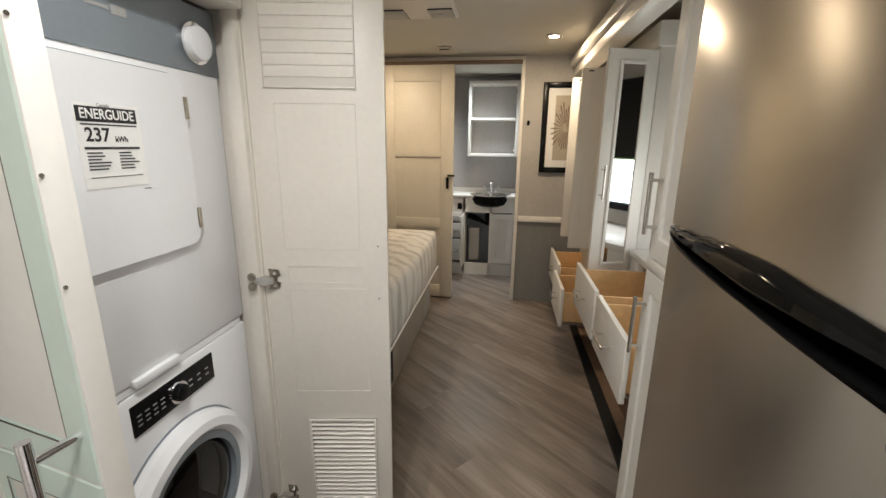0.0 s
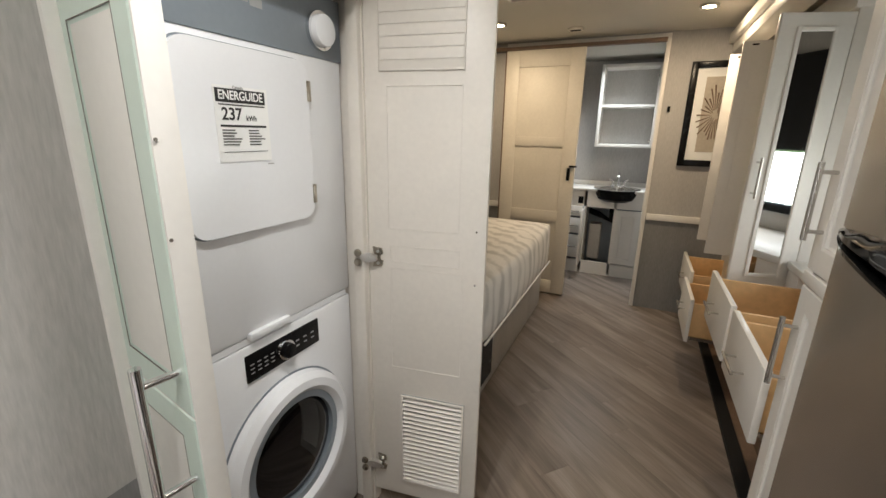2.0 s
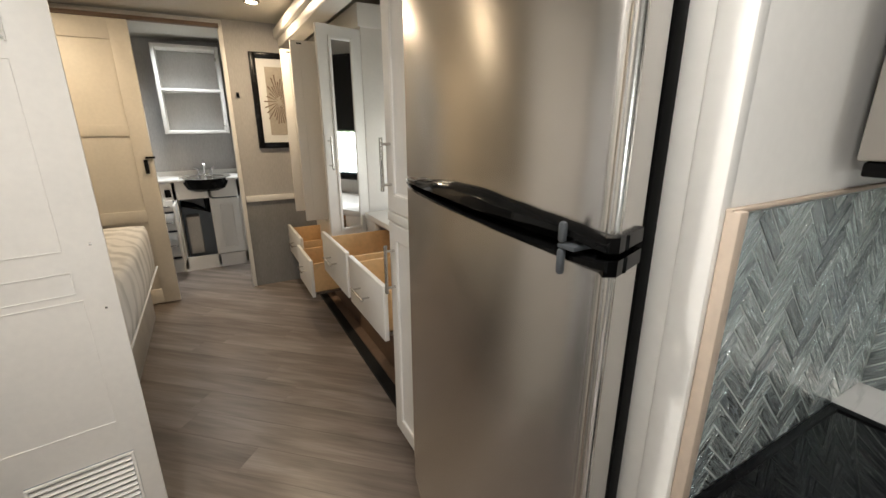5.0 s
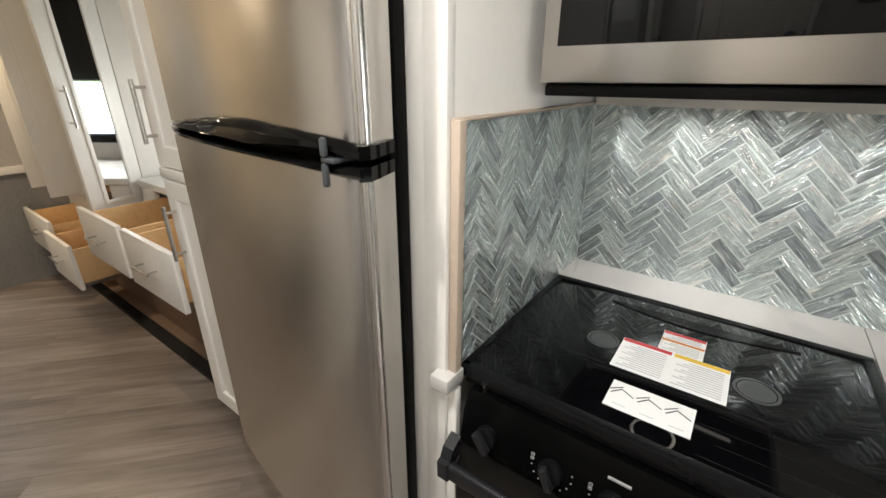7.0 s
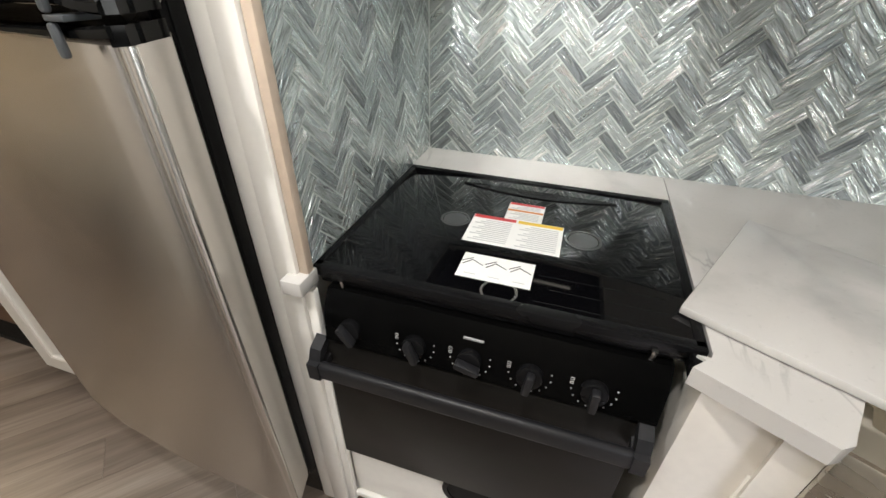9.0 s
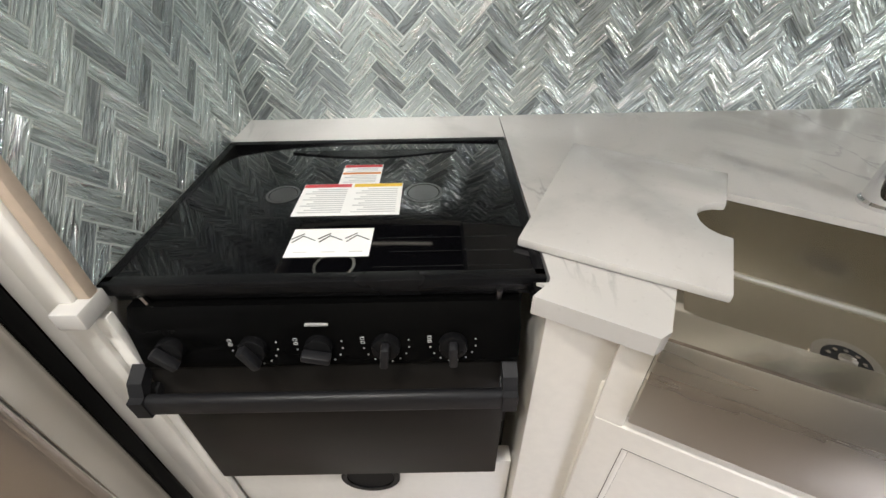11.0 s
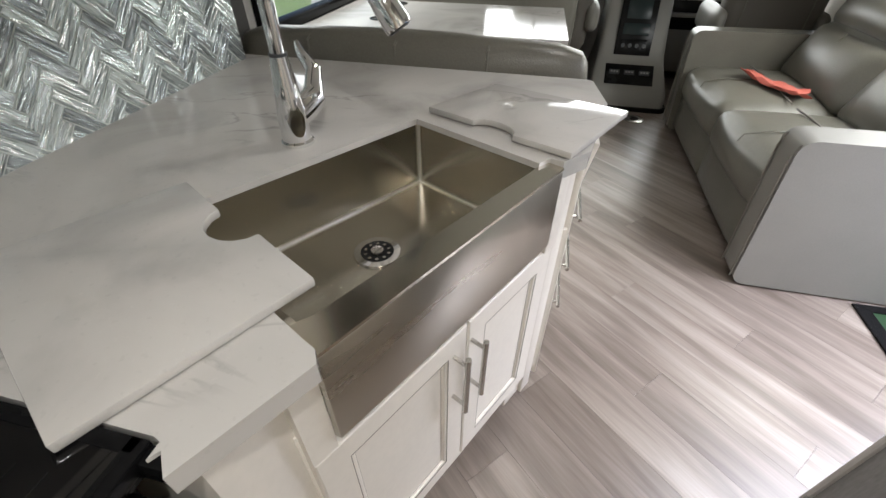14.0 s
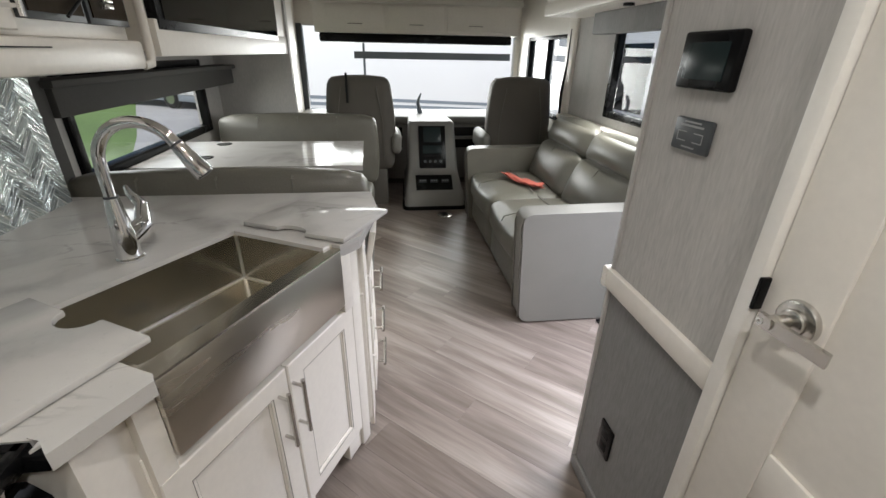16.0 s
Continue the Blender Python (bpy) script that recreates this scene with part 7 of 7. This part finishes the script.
def entry():
    t = thing("entry_step_hatch", (-1.05, -1.25, 0.0), "black-edged entry step well cover with a green panel", "hatch")
    part("green_panel", prism([(-0.90, -1.44), (-1.26, -1.44), (-1.26, -0.75), (-0.90, -1.14)], 0.001, 0.006), material("green_step_mat", (0.017, 0.05, 0.02), 0.35, vary=0.2), t, "green step panel")
    part("edge", prism([(-0.855, -1.475), (-0.905, -1.44), (-0.905, -0.66), (-0.855, -0.66)], 0.001, 0.010), BLACK, t, bevel=0.002)
    part("edge", prism([(-0.856, -1.475), (-1.27, -1.475), (-1.27, -1.435), (-0.906, -1.435)], 0.001, 0.010), BLACK, t, bevel=0.002)
    structure("trim_entry_jamb", box(X_SOFA, -1.235, -1.475, -1.43, 0, 1.98), WHITE, "white entry door jamb", 0.006)


entry()

# ---- outside ----
GRASS = material("mown_grass", (0.13, 0.21, 0.065), 0.9, vary=0.3, scale=0.4, fine=9)
ASPHALT = material("grey_asphalt", (0.38, 0.38, 0.38), 0.9, vary=0.15, scale=0.5, fine=12)
TRAILER = material("white_trailer_skin", (0.80, 0.80, 0.80), 0.4, vary=0.03, scale=0.5)
LEAF = material("tree_foliage", (0.05, 0.11, 0.03), 0.8, vary=0.4, scale=1.5, fine=8)
structure("ground", box(-2500, 2500, -2500, 2500, -1.15, -1.0), GRASS, "mown grass around the vehicles")
structure("pavement", prism([(-30, -60), (-30, 14), (2.6, 14), (3.2, -3.5), (7.5, -13), (16, -30), (25, -60)], -1.0, -0.985), ASPHALT, "grey gravel lot")


def trailer(at, yaw, length, label, glazed=True):
    t = thing("parked_motorhome", (at[0], at[1], -0.98), label, "motorhome", "parked motorhomes")
    m = pose(at[0], at[1], -0.98, 0, 0, yaw)
    part("body", box(-1.25, 1.25, -length / 2, length / 2, 0.55, 3.3, None, m), TRAILER, t, bevel=0.12)
    part("skirt", box(-1.2, 1.2, -length / 2 + 0.2, length / 2 - 0.2, 0.30, 0.56, None, m), APPGREY, t, bevel=0.03)
    for y in (-0.25 * length, 0.05 * length, 0.3 * length):
        for s in (-1, 1) if glazed else ():
            part("window", box(s * 1.25 - 0.01, s * 1.25 + 0.01, y - 0.5, y + 0.5, 1.6, 2.5, None, m), BLACKGLASS, t, bevel=0.004)
    part("windshield", box(-1.0, 1.0, length / 2 - 0.01, length / 2 + 0.01, 1.5, 2.7, None, m), BLACKGLASS, t)
    for y in (-0.3 * length, 0.32 * length):
        for s in (-1, 1):
            wl = part("wheel", disc(m @ Vector((s * 1.12, y, 0.42)), m.to_3x3() @ Vector((1, 0, 0)), 0.42, 0.24), RUBBER, t, "black tyre", bevel=0.03)
            part("rim", disc(m @ Vector((s * 1.24, y, 0.42)), m.to_3x3() @ Vector((1, 0, 0)), 0.24, 0.03), NICKEL, wl)
    for k in range(3):
        bm = prism([(-length / 2 + 0.6, 1.25 - 0.16 * k), (length / 2 - 0.8, 0.9 - 0.12 * k), (length / 2 - 0.8, 0.96 - 0.12 * k), (-length / 2 + 0.6, 1.33 - 0.16 * k)], -1.262, 1.262, None, m @ Matrix(((0, 0, 1, 0), (1, 0, 0, 0), (0, 1, 0, 0), (0, 0, 0, 1))))
        part("stripe", bm, APPGREY, t, "grey swoosh stripe")


trailer((-2.2, -12.5), 90, 11.5, "white motorhome with grey stripes parked across the front", False)
trailer((-4.6, -3.4), 4, 10, "white motorhome parked alongside the sofa window")
trailer((11.5, -22.0), 62, 10, "white motorhome parked beyond the grass")


def tree(x, y, h, seed):
    rnd = random.Random(seed)
    t = thing("tree", (x, y, -1.0), "leafy green tree beyond the vehicle lot", "tree", "trees")
    bm = tube([(x, y, -1), (x + 0.1, y, h * 0.35), (x, y + 0.1, h * 0.7)], [0.28, 0.2, 0.08], None, 8)
    for k in range(7):
        a, z = rnd.uniform(0, 6.28), h * rnd.uniform(0.25, 0.6)
        tube([(x, y, z), (x + math.cos(a) * h * 0.22, y + math.sin(a) * h * 0.22, z + h * 0.2)], [0.08, 0.02], bm, 6)
    part("trunk", bm, DARKWOOD, t)
    bm = bmesh.new()
    for k in range(900):
        a, u = rnd.uniform(0, 6.28), rnd.uniform(-1, 1)
        r = h * 0.34 * rnd.uniform(0.35, 1.0) * (1 + 0.25 * math.sin(3 * a + seed))
        c = Vector((x + r * math.cos(a) * math.sqrt(1 - u * u), y + r * math.sin(a) * math.sqrt(1 - u * u), h * 0.62 + r * u * 0.9))
        q = Euler((rnd.uniform(0, 6), rnd.uniform(0, 6), rnd.uniform(0, 6))).to_matrix()
        s = rnd.uniform(0.12, 0.3)
        bm.faces.new([bm.verts.new(c + q @ Vector(p)) for p in ((-s, 0, 0), (0, s * 0.5, 0), (s, 0, 0.1 * s), (0, -s * 0.5, 0))])
    part("crown", bm, LEAF, t, "green leaves")


for k, (x, y, h) in enumerate(((9, -26, 8), (5.5, -30, 9), (13, -24, 7.5), (17, -14, 8), (21, -6, 9), (24, 3, 8), (-14, -28, 9), (20, 12, 9), (26, 20, 9))):
    tree(x, y, h, k)

# ---- backsplash tiles ----


def herringbone(parent, m, width, height, w=0.0255, length=0.092, grout=0.0028):
    """Herringbone tiles in a face (local x along, local y up, local z out), trimmed at its edges."""
    whole_tile = bpy.data.meshes.new("tile")
    bm = box(-length / 2 + grout / 2, length / 2 - grout / 2, -w / 2 + grout / 2, w / 2 - grout / 2, -0.0026, 0.0014)
    bmesh.ops.bevel(bm, geom=[e for e in bm.edges if min(v.co.z for v in e.verts) > 0.001], offset=0.0007, segments=1, affect="EDGES")
    bm.to_mesh(whole_tile)
    whole_tile.materials.append(PEARL)
    turn = Matrix.Rotation(radians(45), 4, "Z")
    rnd = random.Random(11)
    for i in range(-70, 70):
        for j in range(-30, 30):
            for upright in (False, True):
                x, y = i * w + j * (length + w), i * w + j * (w - length)
                c = Vector((x + length / 2, y + w / 2, 0)) if not upright else Vector((x + length + w / 2, y + w - length / 2, 0))
                p = turn @ c
                if not (-0.055 < p.x < width + 0.055 and -0.055 < p.y < height + 0.055):
                    continue
                local = Matrix.Translation(p) @ turn @ Matrix.Rotation(radians(90 if upright else 0), 4, "Z") @ pose(0, 0, 0, rnd.uniform(-3.2, 3.2), rnd.uniform(-0.8, 0.8), 0)
                me = whole_tile
                if not (0.056 < p.x < width - 0.056 and 0.056 < p.y < height - 0.056):
                    cut, inv = bm.copy(), local.inverted()
                    for co, no in (((0.001, 0, 0), (-1, 0, 0)), ((width - 0.001, 0, 0), (1, 0, 0)), ((0, 0.001, 0), (0, -1, 0)), ((0, height - 0.001, 0), (0, 1, 0))):
                        r = bmesh.ops.bisect_plane(cut, geom=cut.verts[:] + cut.edges[:] + cut.faces[:], plane_co=inv @ Vector(co), plane_no=inv.to_3x3() @ Vector(no), clear_outer=True)
                    if not cut.faces:
                        cut.free()
                        continue
                    bmesh.ops.holes_fill(cut, edges=cut.edges[:])
                    me = bpy.data.meshes.new("tile")
                    cut.to_mesh(me)
                    cut.free()
                    me.materials.append(PEARL)
                ob = new("tile", me)
                ob.parent = parent
                ob.matrix_basis = m @ local
    bm.free()


herringbone(backsplash_back, Matrix(((0, 0, -1, X_BACKSPLASH + 0.004), (-1, 0, 0, 0.510), (0, 1, 0, COUNTER), (0, 0, 0, 1))), 1.68, 0.42)
herringbone(backsplash_side, Matrix(((1, 0, 0, 0.763), (0, 0, -1, 0.512), (0, 1, 0, COUNTER), (0, 0, 0, 1))), 0.605, 0.42)

# ---- floor planks ----


def planks():
    ang, w, length = radians(-42), 0.152, 1.22
    rot = Matrix.Rotation(ang, 2)
    rnd = random.Random(7)
    lim = ((-1.28, 1.30), (-4.3, 4.85))
    count = 0
    for i in range(-60, 60):
        shift = rnd.uniform(0, length)
        for j in range(-8, 8):
            x0, y0 = j * length + shift, i * w
            cx, cy = rot @ Vector((x0 + length / 2, y0 + w / 2))
            if not (lim[0][0] - 0.7 < cx < lim[0][1] + 0.7 and lim[1][0] - 0.7 < cy < lim[1][1] + 0.7):
                continue
            g = 0.0004
            bm = bmesh.new()
            box(-length / 2 + g, length / 2 - g, -w / 2 + g, w / 2 - g, -0.0045, 0.0, bm)
            m = Matrix.Translation((cx, cy, 0)) @ Matrix.Rotation(ang, 4, "Z")
            inv = m.inverted()
            for axis, (lo, hi) in enumerate(lim):
                for v, s in ((lo, -1), (hi, 1)):
                    co, no = Vector((0, 0, 0)), Vector((0, 0, 0))
                    co[axis], no[axis] = v, s
                    bmesh.ops.bisect_plane(bm, geom=bm.verts[:] + bm.edges[:] + bm.faces[:], plane_co=inv @ co, plane_no=inv.to_3x3() @ no, clear_outer=True)
            if not bm.faces:
                bm.free()
                continue
            me = bpy.data.meshes.new("plank")
            bm.to_mesh(me)
            bm.free()
            me.materials.append(PLANK)
            ob = new("plank", me)
            ob.parent = floor
            ob.matrix_basis = m
            count += 1


planks()
